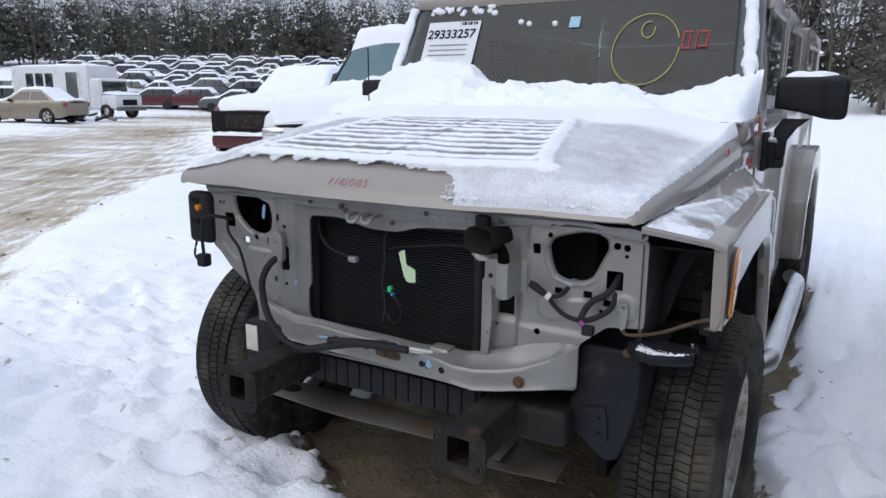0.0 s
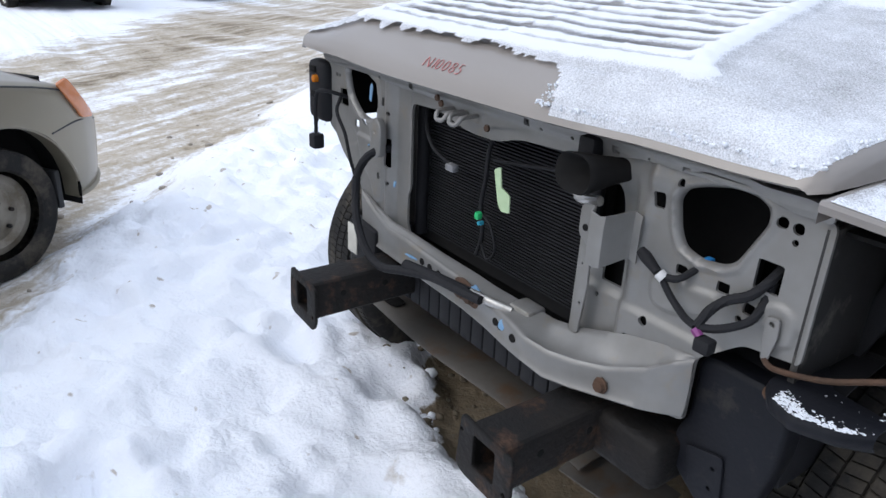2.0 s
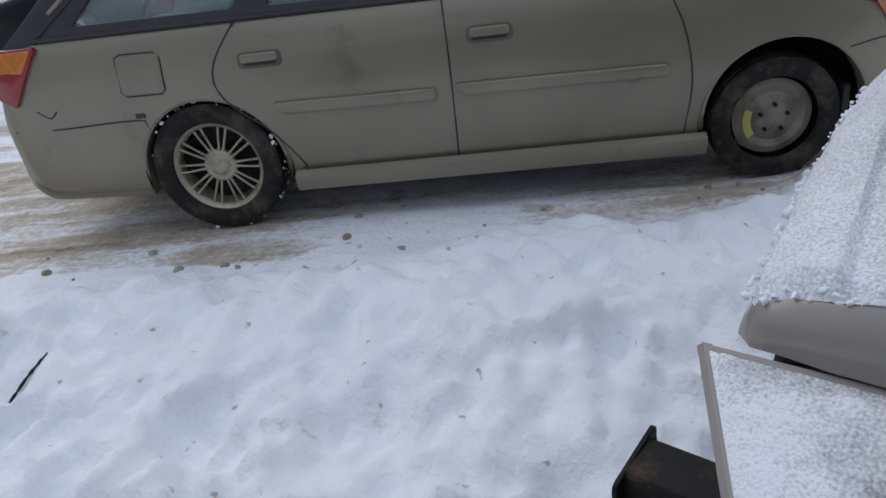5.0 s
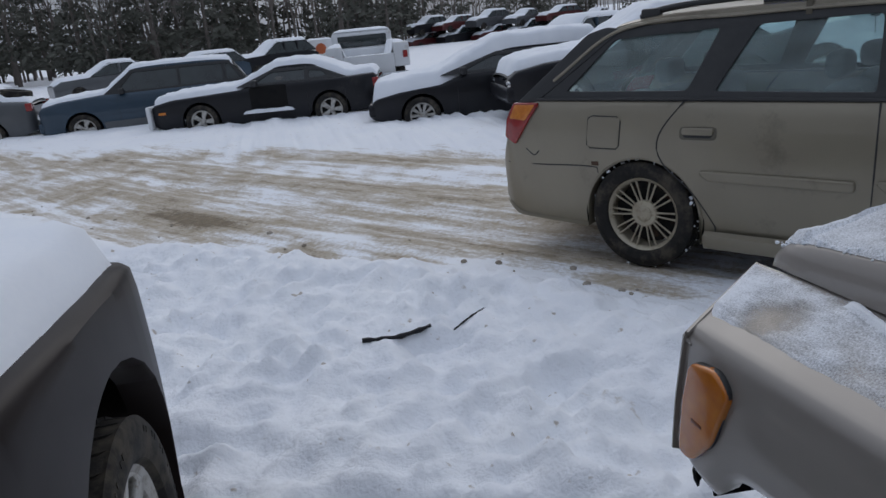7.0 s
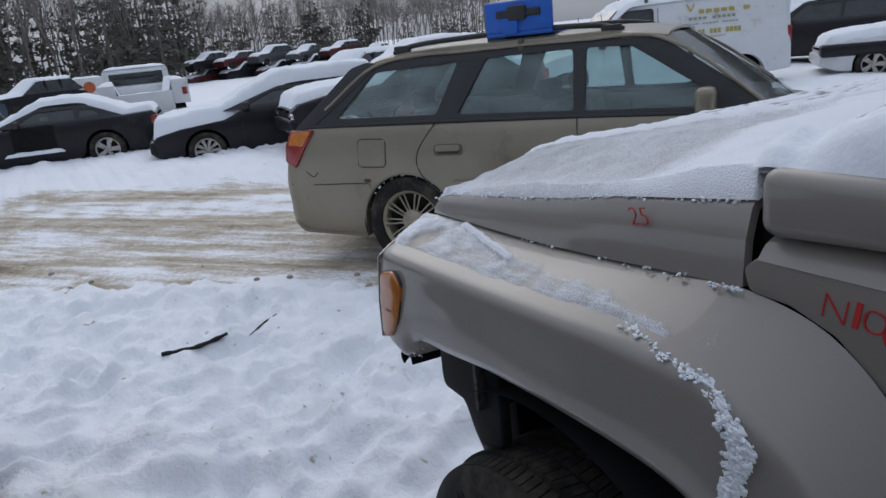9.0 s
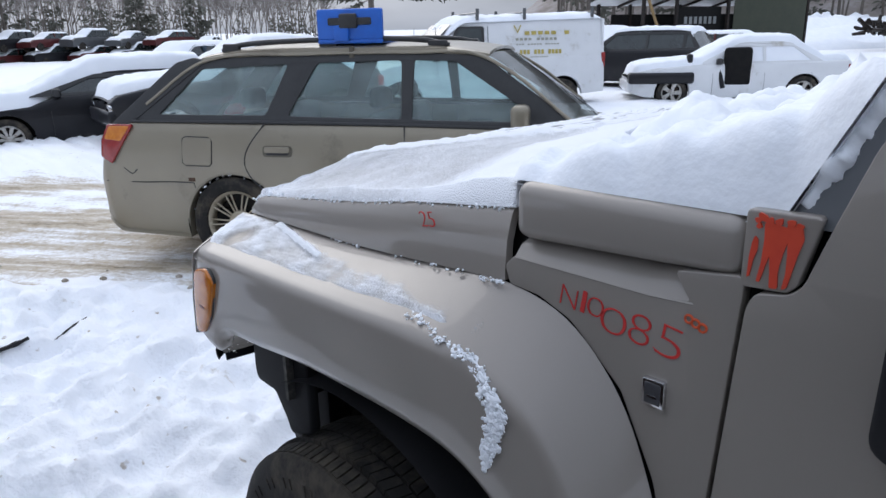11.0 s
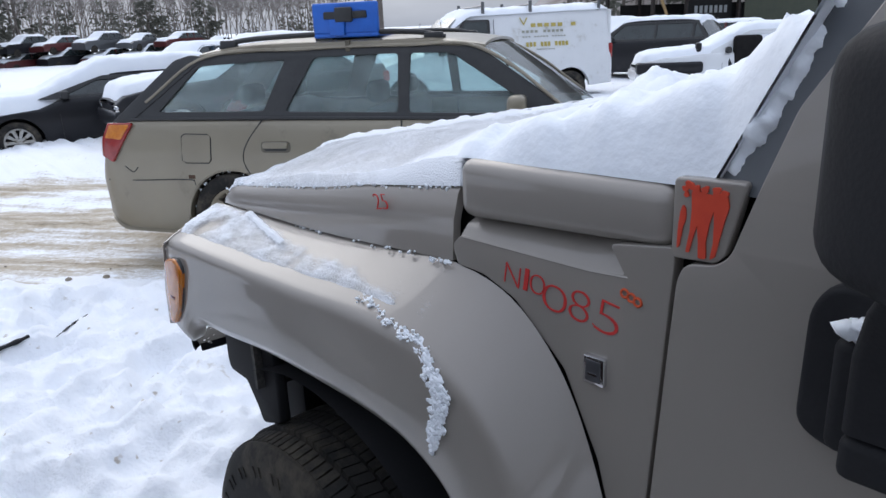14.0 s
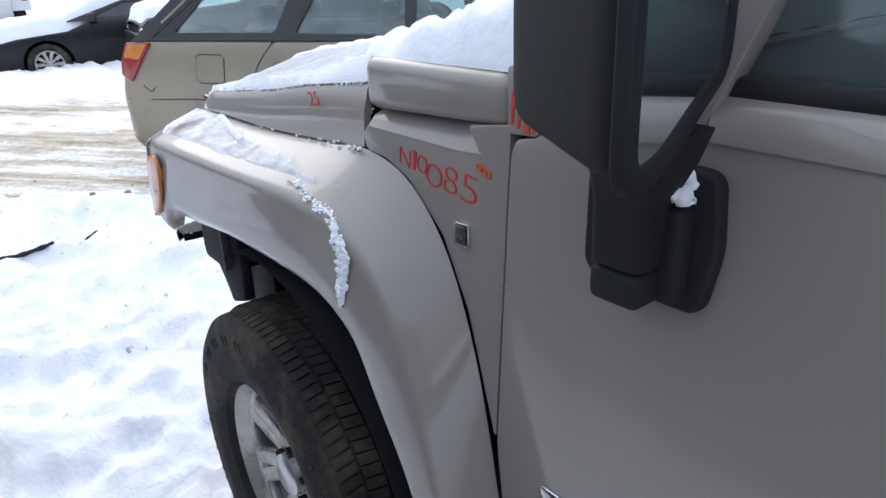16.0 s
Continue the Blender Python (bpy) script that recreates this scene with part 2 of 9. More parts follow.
def lathe(profile, n=48, axis="x"):
    """A turned shape: profile of (along, radius) round the axis."""
    rows = []
    for j in range(n):
        a = 2 * math.pi * j / n
        rows.append([(u, r * math.cos(a), r * math.sin(a)) if axis == "x" else (r * math.cos(a), r * math.sin(a), u) for u, r in profile])
    rows.append(rows[0])
    return grid(rows)


def plate(outline, holes=(), thick=0.004, bevel=0.0, m=None, res=2):
    """A flat sheet with holes, in its own x, y plane, centred on z = 0."""
    cu = bpy.data.curves.new("plate", "CURVE")
    cu.dimensions, cu.fill_mode = "2D", "BOTH"
    cu.extrude, cu.bevel_depth, cu.bevel_resolution = max(thick / 2 - bevel, 0.0005), bevel, res
    for ring in (outline, *holes):
        s = cu.splines.new("POLY")
        s.points.add(len(ring) - 1)
        for q, p in zip(s.points, ring):
            q.co = (p[0], p[1], 0, 1)
        s.use_cyclic_u = True
    ob = bpy.data.objects.new("plate", cu)
    me = bpy.data.meshes.new_from_object(ob)
    bpy.data.objects.remove(ob)
    bpy.data.curves.remove(cu)
    if m is not None:
        me.transform(m)
    b = bmesh.new()
    b.from_mesh(me)
    bpy.data.meshes.remove(me)
    bmesh.ops.remove_doubles(b, verts=b.verts[:], dist=1e-5)
    return b


def rounded(pts, r=0.01, n=4):
    """The same outline with its corners rounded."""
    out = []
    for i, p in enumerate(pts):
        p, a, c = Vector(p), Vector(pts[i - 1]), Vector(pts[(i + 1) % len(pts)])
        rr = min(r, (a - p).length * 0.45, (c - p).length * 0.45)
        s, e = p + (a - p).normalized() * rr, p + (c - p).normalized() * rr
        out += [tuple((1 - t) ** 2 * s + 2 * t * (1 - t) * p + t * t * e) for t in (j / n for j in range(n + 1))]
    return out


def ring(cx, cy, r, n=14, ry=None):
    return [(cx + r * math.cos(2 * math.pi * i / n), cy + (ry or r) * math.sin(2 * math.pi * i / n)) for i in range(n)]


def rect(cx, cy, w, h, r=0.004):
    return rounded([(cx - w / 2, cy - h / 2), (cx + w / 2, cy - h / 2), (cx + w / 2, cy + h / 2), (cx - w / 2, cy + h / 2)], r, 3)


XZ = Matrix(((1, 0, 0, 0), (0, 0, -1, 0), (0, 1, 0, 0), (0, 0, 0, 1)))  # sheet x -> x, sheet y -> z, sheet z -> -y
YZ = Matrix(((0, 0, 1, 0), (1, 0, 0, 0), (0, 1, 0, 0), (0, 0, 0, 1)))   # sheet x -> y, sheet y -> z, sheet z -> x


def at(x, y, z, m):
    return Matrix.Translation((x, y, z)) @ m


def fbm(x, y, z=0.0, s=1.0, o=4):
    return noise.fractal(Vector((x * s, y * s, z * s)), 1.0, 2.1, o)


def lerp(x, xs, ys):
    return float(np.interp(x, xs, ys))


def snow_cover(name, us, vs, base, depth, parent=None, label="", lump=0.02, m=None, ragged=0.0, mat=None, kind="", edge=3.0):
    """A snow layer over base(u, v), depth(u, v) thick at most, thinning to a round edge and lumpy on top."""
    nu, nv = len(us), len(vs)
    top, bot = [], []
    for i, u in enumerate(us):
        a, b2 = [], []
        for j, v in enumerate(vs):
            x, y, z = base(u, v)
            e = min(i, nu - 1 - i) / edge, min(j, nv - 1 - j) / edge
            k = math.sqrt(max(0.0, 1 - (1 - min(1, e[0])) ** 2)) * math.sqrt(max(0.0, 1 - (1 - min(1, e[1])) ** 2))
            d = depth(u, v) if callable(depth) else depth
            d = d * k * (1 + ragged * fbm(x, y, z, 9.0)) + lump * k * fbm(x + 3, y, z, 5.0) + 0.35 * lump * k * fbm(x, y + 7, z, 22.0)
            a.append((x, y, z + max(d, -0.004 if k == 0 else 0.002)))
            b2.append((x, y, z - 0.006))
        top.append(a)
        bot.append(b2)
    b = grid(top)
    join(b, grid(bot, flip=True))
    bmesh.ops.recalc_face_normals(b, faces=b.faces[:])
    if parent is None:
        me = bpy.data.meshes.new(name)
        b.to_mesh(me)
        b.free()
        return me
    return part(name, b, mat or M_SNOW, parent, label, smooth=70, m=m)


def frange(a, b, n):
    return [a + (b - a) * i / (n - 1) for i in range(n)]


def clump(b, p, r, rnd, squash=(1, 1, 1), sub=1):
    """An angular crumb with its own uneven outline."""
    g = bmesh.ops.create_icosphere(b, subdivisions=sub, radius=1.0)
    q = Matrix.Rotation(rnd.uniform(0, 6.28), 3, Vector((rnd.gauss(0, 1), rnd.gauss(0, 1), rnd.gauss(0, 1) + 0.01)).normalized())
    e = Vector((rnd.uniform(0.6, 1.4), rnd.uniform(0.6, 1.4), rnd.uniform(0.6, 1.2)))
    p = Vector(p)
    for v in g["verts"]:
        c = q @ (v.co * rnd.uniform(0.72, 1.22) * e)
        v.co = p + r * Vector((c.x * squash[0], c.y * squash[1], c.z * squash[2]))
from collections import defaultdict


# ---- ground: one sheet, snow over dirt, with a driven track ----
TRACK = Vector((-0.562, 0.827))      # the way along the track
ACROSS = Vector((0.827, 0.562))      # from the track towards the parked off-roader
TRACK_AT = Vector((-0.656, -2.905))
NEAR_U = [-60, -14, -6.4, -4.0, -2.8, -1.4, -0.6, 2.4, 4.0, 7.5, 18, 25, 60, 300]
NEAR_V = [3.0, 2.6, 1.6, 1.65, 1.2, 0.85, 0.7, 0.35, -0.3, -1.2, -2.0, -4.0, -7, -20]
FAR_U = [-60, -20, -11, -7.5, -3.8, 7.4, 14, 32, 54, 300]
FAR_V = [2.0, 0.2, -0.9, -2.1, -2.9, -5.3, -8.3, -12.5, -13.5, -30]


def track_uv(x, y):
    q = Vector((x, y)) - TRACK_AT
    return q.dot(TRACK), q.dot(ACROSS)


def smooth01(t):
    t = min(1.0, max(0.0, t))
    return t * t * (3 - 2 * t)


PRINTS = defaultdict(list)     # trodden pits round the vehicles
_r = random.Random(17)
for _k in range(190):
    _x, _y = _r.uniform(-3.4, 3.2), _r.uniform(-4.2, 2.6)
    _a, _d = _r.uniform(0, 3.14), _r.uniform(0.025, 0.065)
    for _i in (-1, 0, 1):
        for _j in (-1, 0, 1):
            PRINTS[(round(_x * 2) + _i, round(_y * 2) + _j)].append((_x, _y, math.cos(_a), math.sin(_a), _d, _r.uniform(0.85, 1.3)))


def footprint(x, y):
    d = 0.0
    for px, py, c, s, k, w in PRINTS.get((round(x * 2), round(y * 2)), ()):
        a, b = ((x - px) * c + (y - py) * s) / (0.17 * w), ((y - py) * c - (x - px) * s) / (0.075 * w)
        q = a * a + b * b + 0.35 * fbm(x, y, 3, 9)
        if q < 3.2:
            d += k * (smooth01(1.25 - q) - 0.22 * math.exp(-((q - 1.9) / 0.6) ** 2))
    return d


def ground_masks(x, y):
    """Height, bare-mud share and track-dirt share of the ground at x, y."""
    u, v = track_uv(x, y)
    wob = 0.18 * fbm(x, y, 0, 1.1)
    vn, vf = lerp(u, NEAR_U, NEAR_V) + wob, lerp(u, FAR_U, FAR_V) + 0.6 * wob
    inside = min((vn - v) / 0.35, (v - vf) / 0.5)
    road = smooth01(inside * 0.5 + 0.5)
    # bare ground beneath the off-roader
    ex = max(-0.72 - x, x - 0.98)
    ey = max((0.20 if x > -0.3 else 0.20 + 0.25 * (-0.3 - x) / 0.4) - y, y - 4.3)
    edge = max(ex, ey) + 0.09 * fbm(x, y, 3, 4.5) + 0.04 * fbm(x, y, 8, 13)
    mud = smooth01(0.5 - edge / 0.16)
    r = math.hypot(x, y)
    near = smooth01(1 - (r - 9) / 10)
    chop = 0.0
    if near > 0.0:
        wx, wy = x + 0.05 * fbm(x, y, 21, 5, 2), y + 0.05 * fbm(x, y, 27, 5, 2)
        c1 = noise.voronoi(Vector((wx * 4.3, wy * 4.3, 0.5)))[0]
        c2 = noise.voronoi(Vector((wx * 10.5, wy * 10.5, 1.5)))[0]
        trod = smooth01(0.55 + 1.2 * fbm(x, y, 31, 1.1, 2))
        chop = near * trod * (0.040 * (0.30 - c1[0] ** 2) + 0.017 * (0.25 - c2[0] ** 2))
    lump = chop + 0.055 * fbm(x, y, 0, 1.7) + 0.036 * fbm(x, y, 5, 4.6) * near + 0.034 * fbm(x, y, 9, 9) * near + 0.012 * fbm(x, y, 12, 19, 2) * near - footprint(x, y)
    # trampled pits near the path
    pit = max(0.0, fbm(x + 20, y, 2, 2.6) - 0.15) * 0.10 * near
    h = 0.115 + lump - pit
    bank = math.exp(-((v - vn - 0.35) / 0.45) ** 2) * 0.06
    h += bank
    ruts = 0.022 * math.sin((v + 0.12 * math.sin(u * 0.4)) * 5.2) + 0.016 * fbm(u * 0.35, v * 2.2, 1, 1.0) + 0.008 * fbm(x, y, 4, 6) * near
    h = h * (1 - road) + (0.0 + ruts) * road
    h = h * (1 - mud) + (0.012 + 0.012 * fbm(x, y, 6, 7) + 0.006 * fbm(x, y, 2, 24)) * mud
    lane = 4.0 * (v - vf) / max(1.0, vn - vf)
    d1 = 0.0 + 0.15 * smooth01((u - 2.5) / 4.0) + fbm(u * 0.13, lane * 1.6, 7, 1.0) + 0.45 * fbm(u * 0.6, lane * 3.4, 2, 1.0)
    dirt = road * (0.66 + 0.45 * d1 + 0.06 * ruts / 0.02 + 0.45 * math.exp(-((u + 4.6) / 1.0) ** 2 - ((v - 0.75) / 0.4) ** 2) - 0.30 * smooth01((v - 0.05) / 0.4) * smooth01((u + 3.2) / 1.0) * smooth01((4.0 - u) / 1.5))
    edge_dirt = math.exp(-((v - vn + 0.25) / 0.3) ** 2) * smooth01(0.35 + 1.3 * fbm(u * 0.9, v * 2.0, 11, 1.0))
    dirt = max(dirt, 0.9 * edge_dirt)
    # packed white snow in the lee of the wagon
    dirt *= 1 - 0.7 * math.exp(-(x + 1.2) ** 2 - (y + 1.95) ** 2)
    speck = smooth01((fbm(x, y, 15, 3.2) - 0.42) * 5) * 0.55
    dirt = max(dirt, speck * (0.35 + 0.65 * road) if r < 12 else dirt)
    # the lot rises to the north-west beyond the near rows
    far = max(0.0, u - 50) * 0.09 + max(0.0, r - 60) * 0.012
    return h + min(far, 14.0), mud, dirt


def ground_height(x, y):
    return ground_masks(x, y)[0]


def axis_steps(lo, hi, step, far):
    inner = list(np.arange(lo, hi + step / 2, step))
    out, d, p = [], step, hi
    while p < far:
        d *= 1.13
        p += d
        out.append(p)
    neg, d, p = [], step, lo
    while p > -far:
        d *= 1.13
        p -= d
        neg.append(p)
    return neg[::-1] + inner + out


def build_ground():
    xs, ys = axis_steps(-3.2, 2.4, 0.027, 900), axis_steps(-4.4, 1.4, 0.027, 900)
    verts, mud, dirt = [], [], []
    for y in ys:
        for x in xs:
            h, a, b = ground_masks(x, y)
            verts.append((x, y, h))
            mud.append(a)
            dirt.append(b)
    nx = len(xs)
    faces = [(j * nx + i, j * nx + i + 1, (j + 1) * nx + i + 1, (j + 1) * nx + i) for j in range(len(ys) - 1) for i in range(nx - 1)]
    me = bpy.data.meshes.new("ground")
    me.from_pydata(verts, [], faces)
    for key, vals in (("mud", mud), ("dirt", dirt)):
        at_ = me.attributes.new(key, "FLOAT", "POINT")
        at_.data.foreach_set("value", vals)
    me.shade_smooth()
    me.materials.append(ground_material())
    return tagged(new("ground", me), "trampled snow over brown dirt, with a driven muddy track", "ground", kind="structure")


def ground_material():
    m = bpy.data.materials.new("snowy_ground")
    m.use_nodes = True
    n, k = m.node_tree.nodes, m.node_tree.links
    b = n["Principled BSDF"]
    co = n.new("ShaderNodeTexCoord")

    def tex(scale, detail=5, rough=0.6):
        t = n.new("ShaderNodeTexNoise")
        t.inputs["Scale"].default_value, t.inputs["Detail"].default_value, t.inputs["Roughness"].default_value = scale, detail, rough
        k.new(co.outputs["Object"], t.inputs["Vector"])
        return t.outputs["Fac"]

    def attr(name):
        a = n.new("ShaderNodeAttribute")
        a.attribute_name = name
        return a.outputs["Fac"]

    def mixc(f, a, c):
        x = n.new("ShaderNodeMix")
        x.data_type = "RGBA"
        for s, v in (("Factor", f), ("A", a), ("B", c)):
            if isinstance(v, tuple):
                x.inputs[s].default_value = (*v, 1)
            else:
                k.new(v, x.inputs[s])
        return x.outputs["Result"]

    def mp(v, a, c, lo=0.0, hi=1.0):
        r = n.new("ShaderNodeMapRange")
        r.inputs["From Min"].default_value, r.inputs["From Max"].default_value = a, c
        r.inputs["To Min"].default_value, r.inputs["To Max"].default_value = lo, hi
        k.new(v, r.inputs["Value"])
        return r.outputs["Result"]

    def ma(op, a, c):
        x = n.new("ShaderNodeMath")
        x.operation = op
        for i, v in enumerate((a, c)):
            if isinstance(v, (int, float)):
                x.inputs[i].default_value = v
            else:
                k.new(v, x.inputs[i])
        return x.outputs[0]

    snow = mixc(mp(tex(1.3), 0.35, 0.7), (0.93, 0.943, 0.965), (0.88, 0.898, 0.94))
    soil = mixc(mp(tex(11), 0.3, 0.7), (0.27, 0.212, 0.138), (0.155, 0.120, 0.080))
    soil = mixc(mp(tex(70, 3), 0.55, 0.75), soil, (0.26, 0.225, 0.17))
    slush = mixc(mp(tex(6), 0.3, 0.7), (0.56, 0.50, 0.42), (0.40, 0.33, 0.235))
    snow = mixc(ma("MULTIPLY", mp(tex(15, 2, 0.5), 0.70, 0.75), 0.7), snow, (0.36, 0.28, 0.19))
    fine = tex(28, 5)
    along = n.new("ShaderNodeMapping")      # streaks that follow the track
    along.inputs["Rotation"].default_value = (0, 0, -math.atan2(TRACK.y, TRACK.x))
    turned = n.new("ShaderNodeMapping")
    turned.inputs["Scale"].default_value = (0.13, 1, 1)
    k.new(co.outputs["Object"], along.inputs["Vector"])
    k.new(along.outputs[0], turned.inputs["Vector"])
    streak = n.new("ShaderNodeTexNoise")
    streak.inputs["Scale"].default_value, streak.inputs["Detail"].default_value, streak.inputs["Roughness"].default_value = 5.5, 8, 0.68
    k.new(turned.outputs[0], streak.inputs["Vector"])
    d = ma("ADD", ma("ADD", attr("dirt"), mp(fine, 0.2, 0.8, -0.22, 0.22)), mp(streak.outputs["Fac"], 0.25, 0.75, -0.45, 0.45))
    col = mixc(mp(d, 0.34, 0.74), snow, slush)
    col = mixc(mp(d, 0.84, 1.12), col, soil)
    mu = ma("ADD", attr("mud"), mp(tex(22, 5), 0.2, 0.8, -0.3, 0.3))
    mudf = mp(mu, 0.42, 0.58)
    col = mixc(mudf, col, soil)
    k.new(col, b.inputs["Base Color"])
    k.new(mp(mudf, 0, 1, 0.75, 0.62), b.inputs["Roughness"])
    b.inputs["Specular IOR Level"].default_value = 0.3
    bp = n.new("ShaderNodeBump")
    bp.inputs["Strength"].default_value, bp.inputs["Distance"].default_value = 0.5, 0.02
    k.new(ma("ADD", ma("ADD", tex(45, 6), ma("MULTIPLY", tex(14, 4), 1.6)), ma("MULTIPLY", streak.outputs["Fac"], attr("dirt"))), bp.inputs["Height"])
    k.new(bp.outputs["Normal"], b.inputs["Normal"])
    return m


build_ground()

# ---- the off-roader with its stripped front ----
suv = thing("off_road_suv", "silver-beige off-road vehicle with stripped front end and snowy hood", "car")
HOOD_Y = [-0.012, 0.0, 0.02, 0.07, 0.18, 0.40, 0.65, 0.88]
HOOD_Z = [1.145, 1.172, 1.194, 1.236, 1.254, 1.290, 1.330, 1.360]      # along the middle
EDGE_Z = [1.130, 1.154, 1.166, 1.180, 1.198, 1.236, 1.280, 1.310]       # along the side
LOW_Z = [1.135, 1.140, 1.143, 1.147, 1.154, 1.169, 1.19, 1.212]          # where the side meets the fender


def hood_half(y):
    return lerp(y, [-0.012, 0.0, 0.05, 0.88], [0.715, 0.735, 0.745, 0.815])


def hood_z(x, y):
    """Height of the hood's skin."""
    w = hood_half(y)
    s = min(1.0, abs(x) / w)
    zc, ze = lerp(y, HOOD_Y, HOOD_Z), lerp(y, HOOD_Y, EDGE_Z)
    z = ze + (zc - ze) * (1 - smooth01((s - 0.62) / 0.42)) if s > 0.62 else zc
    # the raised middle with its louvres
    bx = smooth01((lerp(y, [0.05, 0.2, 0.6], [0.52, 0.47, 0.40]) - abs(x)) / 0.05)
    by = smooth01((y - 0.07) / 0.08) * smooth01((0.80 - y) / 0.1)
    return z + 0.010 * bx * by


def hood_bow(x, y):
    """How far the hood's front edge sweeps back and up towards its corners."""
    k = max(0.0, (abs(x) - 0.15) / 0.6) ** 2 * max(0.0, 1 - max(0.0, y) / 0.5)
    return 0.028 * k, 0.022 * k


def build_suv_hood():
    ys = [-0.012, -0.008, 0.0, 0.01, 0.02, 0.035, 0.05] + frange(0.07, 0.88, 34)
    rows = []
    for y in ys:
        w = hood_half(y)
        lo, ed = lerp(y, HOOD_Y, LOW_Z), lerp(y, HOOD_Y, EDGE_Z)
        xs = [w * math.sin(s * math.pi / 2) for s in frange(-1, 1, 61)]
        row = [(-w - 0.022, y, lo), (-w - 0.018, y, lo + 0.55 * (ed - lo)), (-w - 0.008, y, lo + 0.9 * (ed - lo))]
        row += [(x, y, hood_z(x, y)) for x in xs]
        row += [(w + 0.008, y, lo + 0.9 * (ed - lo)), (w + 0.018, y, lo + 0.55 * (ed - lo)), (w + 0.022, y, lo)]
        rows.append(row)
    b = grid([[(p[0], p[1] + hood_bow(p[0], p[1])[0], p[2] + hood_bow(p[0], p[1])[1] * (0.45 if i in (0, len(r) - 1) else 0.75 if i in (1, len(r) - 2) else 1.0)) for i, p in enumerate(r)] for r in rows])
    solid(b, 0.012)
    return part("hood", b, M_SILVER, suv, "silver-beige hood with a raised louvred middle", smooth=50)


FENDER_G = [(0.762, 0.00, 1.147), (0.768, 0.12, 1.155), (0.775, 0.25, 1.161), (0.785, 0.36, 1.166), (0.795, 0.48, 1.174), (0.805, 0.62, 1.187), (0.82, 0.76, 1.20),
            (0.835, 0.88, 1.21), (0.84, 0.985, 1.188), (0.842, 1.063, 1.12), (0.842, 1.113, 1.02), (0.842, 1.15, 0.89), (0.842, 1.19, 0.68)]
FENDER_C = [(0.925, 0.085, 1.108), (0.932, 0.14, 1.114), (0.935, 0.25, 1.12), (0.935, 0.36, 1.123), (0.935, 0.48, 1.126), (0.935, 0.62, 1.13), (0.935, 0.78, 1.135),
            (0.935, 0.92, 1.122), (0.935, 1.01, 1.075), (0.935, 1.065, 0.985), (0.935, 1.112, 0.87), (0.935, 1.16, 0.72), (0.935, 1.195, 0.59)]
FENDER_L = [(0.93, 0.060, 0.915), (0.938, 0.12, 0.905), (0.938, 0.160, 0.903), (0.938, 0.184, 0.935), (0.938, 0.215, 0.957), (0.938, 0.33, 0.968), (0.938, 0.48, 0.983), (0.938, 0.66, 0.988), (0.938, 0.80, 0.985),
            (0.938, 0.88, 0.970), (0.938, 0.95, 0.930), (0.938, 1.0, 0.85), (0.938, 1.065, 0.745), (0.938, 1.125, 0.61), (0.938, 1.165, 0.52)]


def build_suv_fender(side):
    n = 84
    G, C, L = spline(FENDER_G, n), spline(FENDER_C, n), spline(FENDER_L, n)
    rows = []
    for g, c, l in list(zip(G, C, L))[0 if side > 0 else 21:]:
        out = (l - c) / max(np.linalg.norm(l - c), 1e-6)
        a, e = c + (g - c) * 0.13, c + (l - c) * 0.11
        row = [g + np.array((0, 0, -0.03)), g, g + (a - g) * 0.33, g + (a - g) * 0.66]
        row += [(1 - t) ** 2 * a + 2 * t * (1 - t) * c + t * t * e for t in (0, 0.2, 0.4, 0.6, 0.8, 1.0)]
        row += [e + (l - e) * 0.07 + np.array((0.0008, 0, 0)), e + (l - e) * 0.5 + np.array((0.002, 0, 0)), l - out * 0.027 + np.array((0.0012, 0, 0)), l - out * 0.022, l - out * 0.012 + np.array((-0.005, 0, 0)), l + np.array((-0.013, 0, 0)), l + np.array((-0.035, 0, 0.004))]
        rows.append([(side * p[0], p[1], p[2]) for p in row])
    b = grid(rows)
    bmesh.ops.recalc_face_normals(b, faces=b.faces[:])
    return part("fender", b, M_SILVER, suv, "flared silver-beige fender, dusted with snow", smooth=60)


build_suv_hood()
build_suv_fender(1)
build_suv_fender(-1)


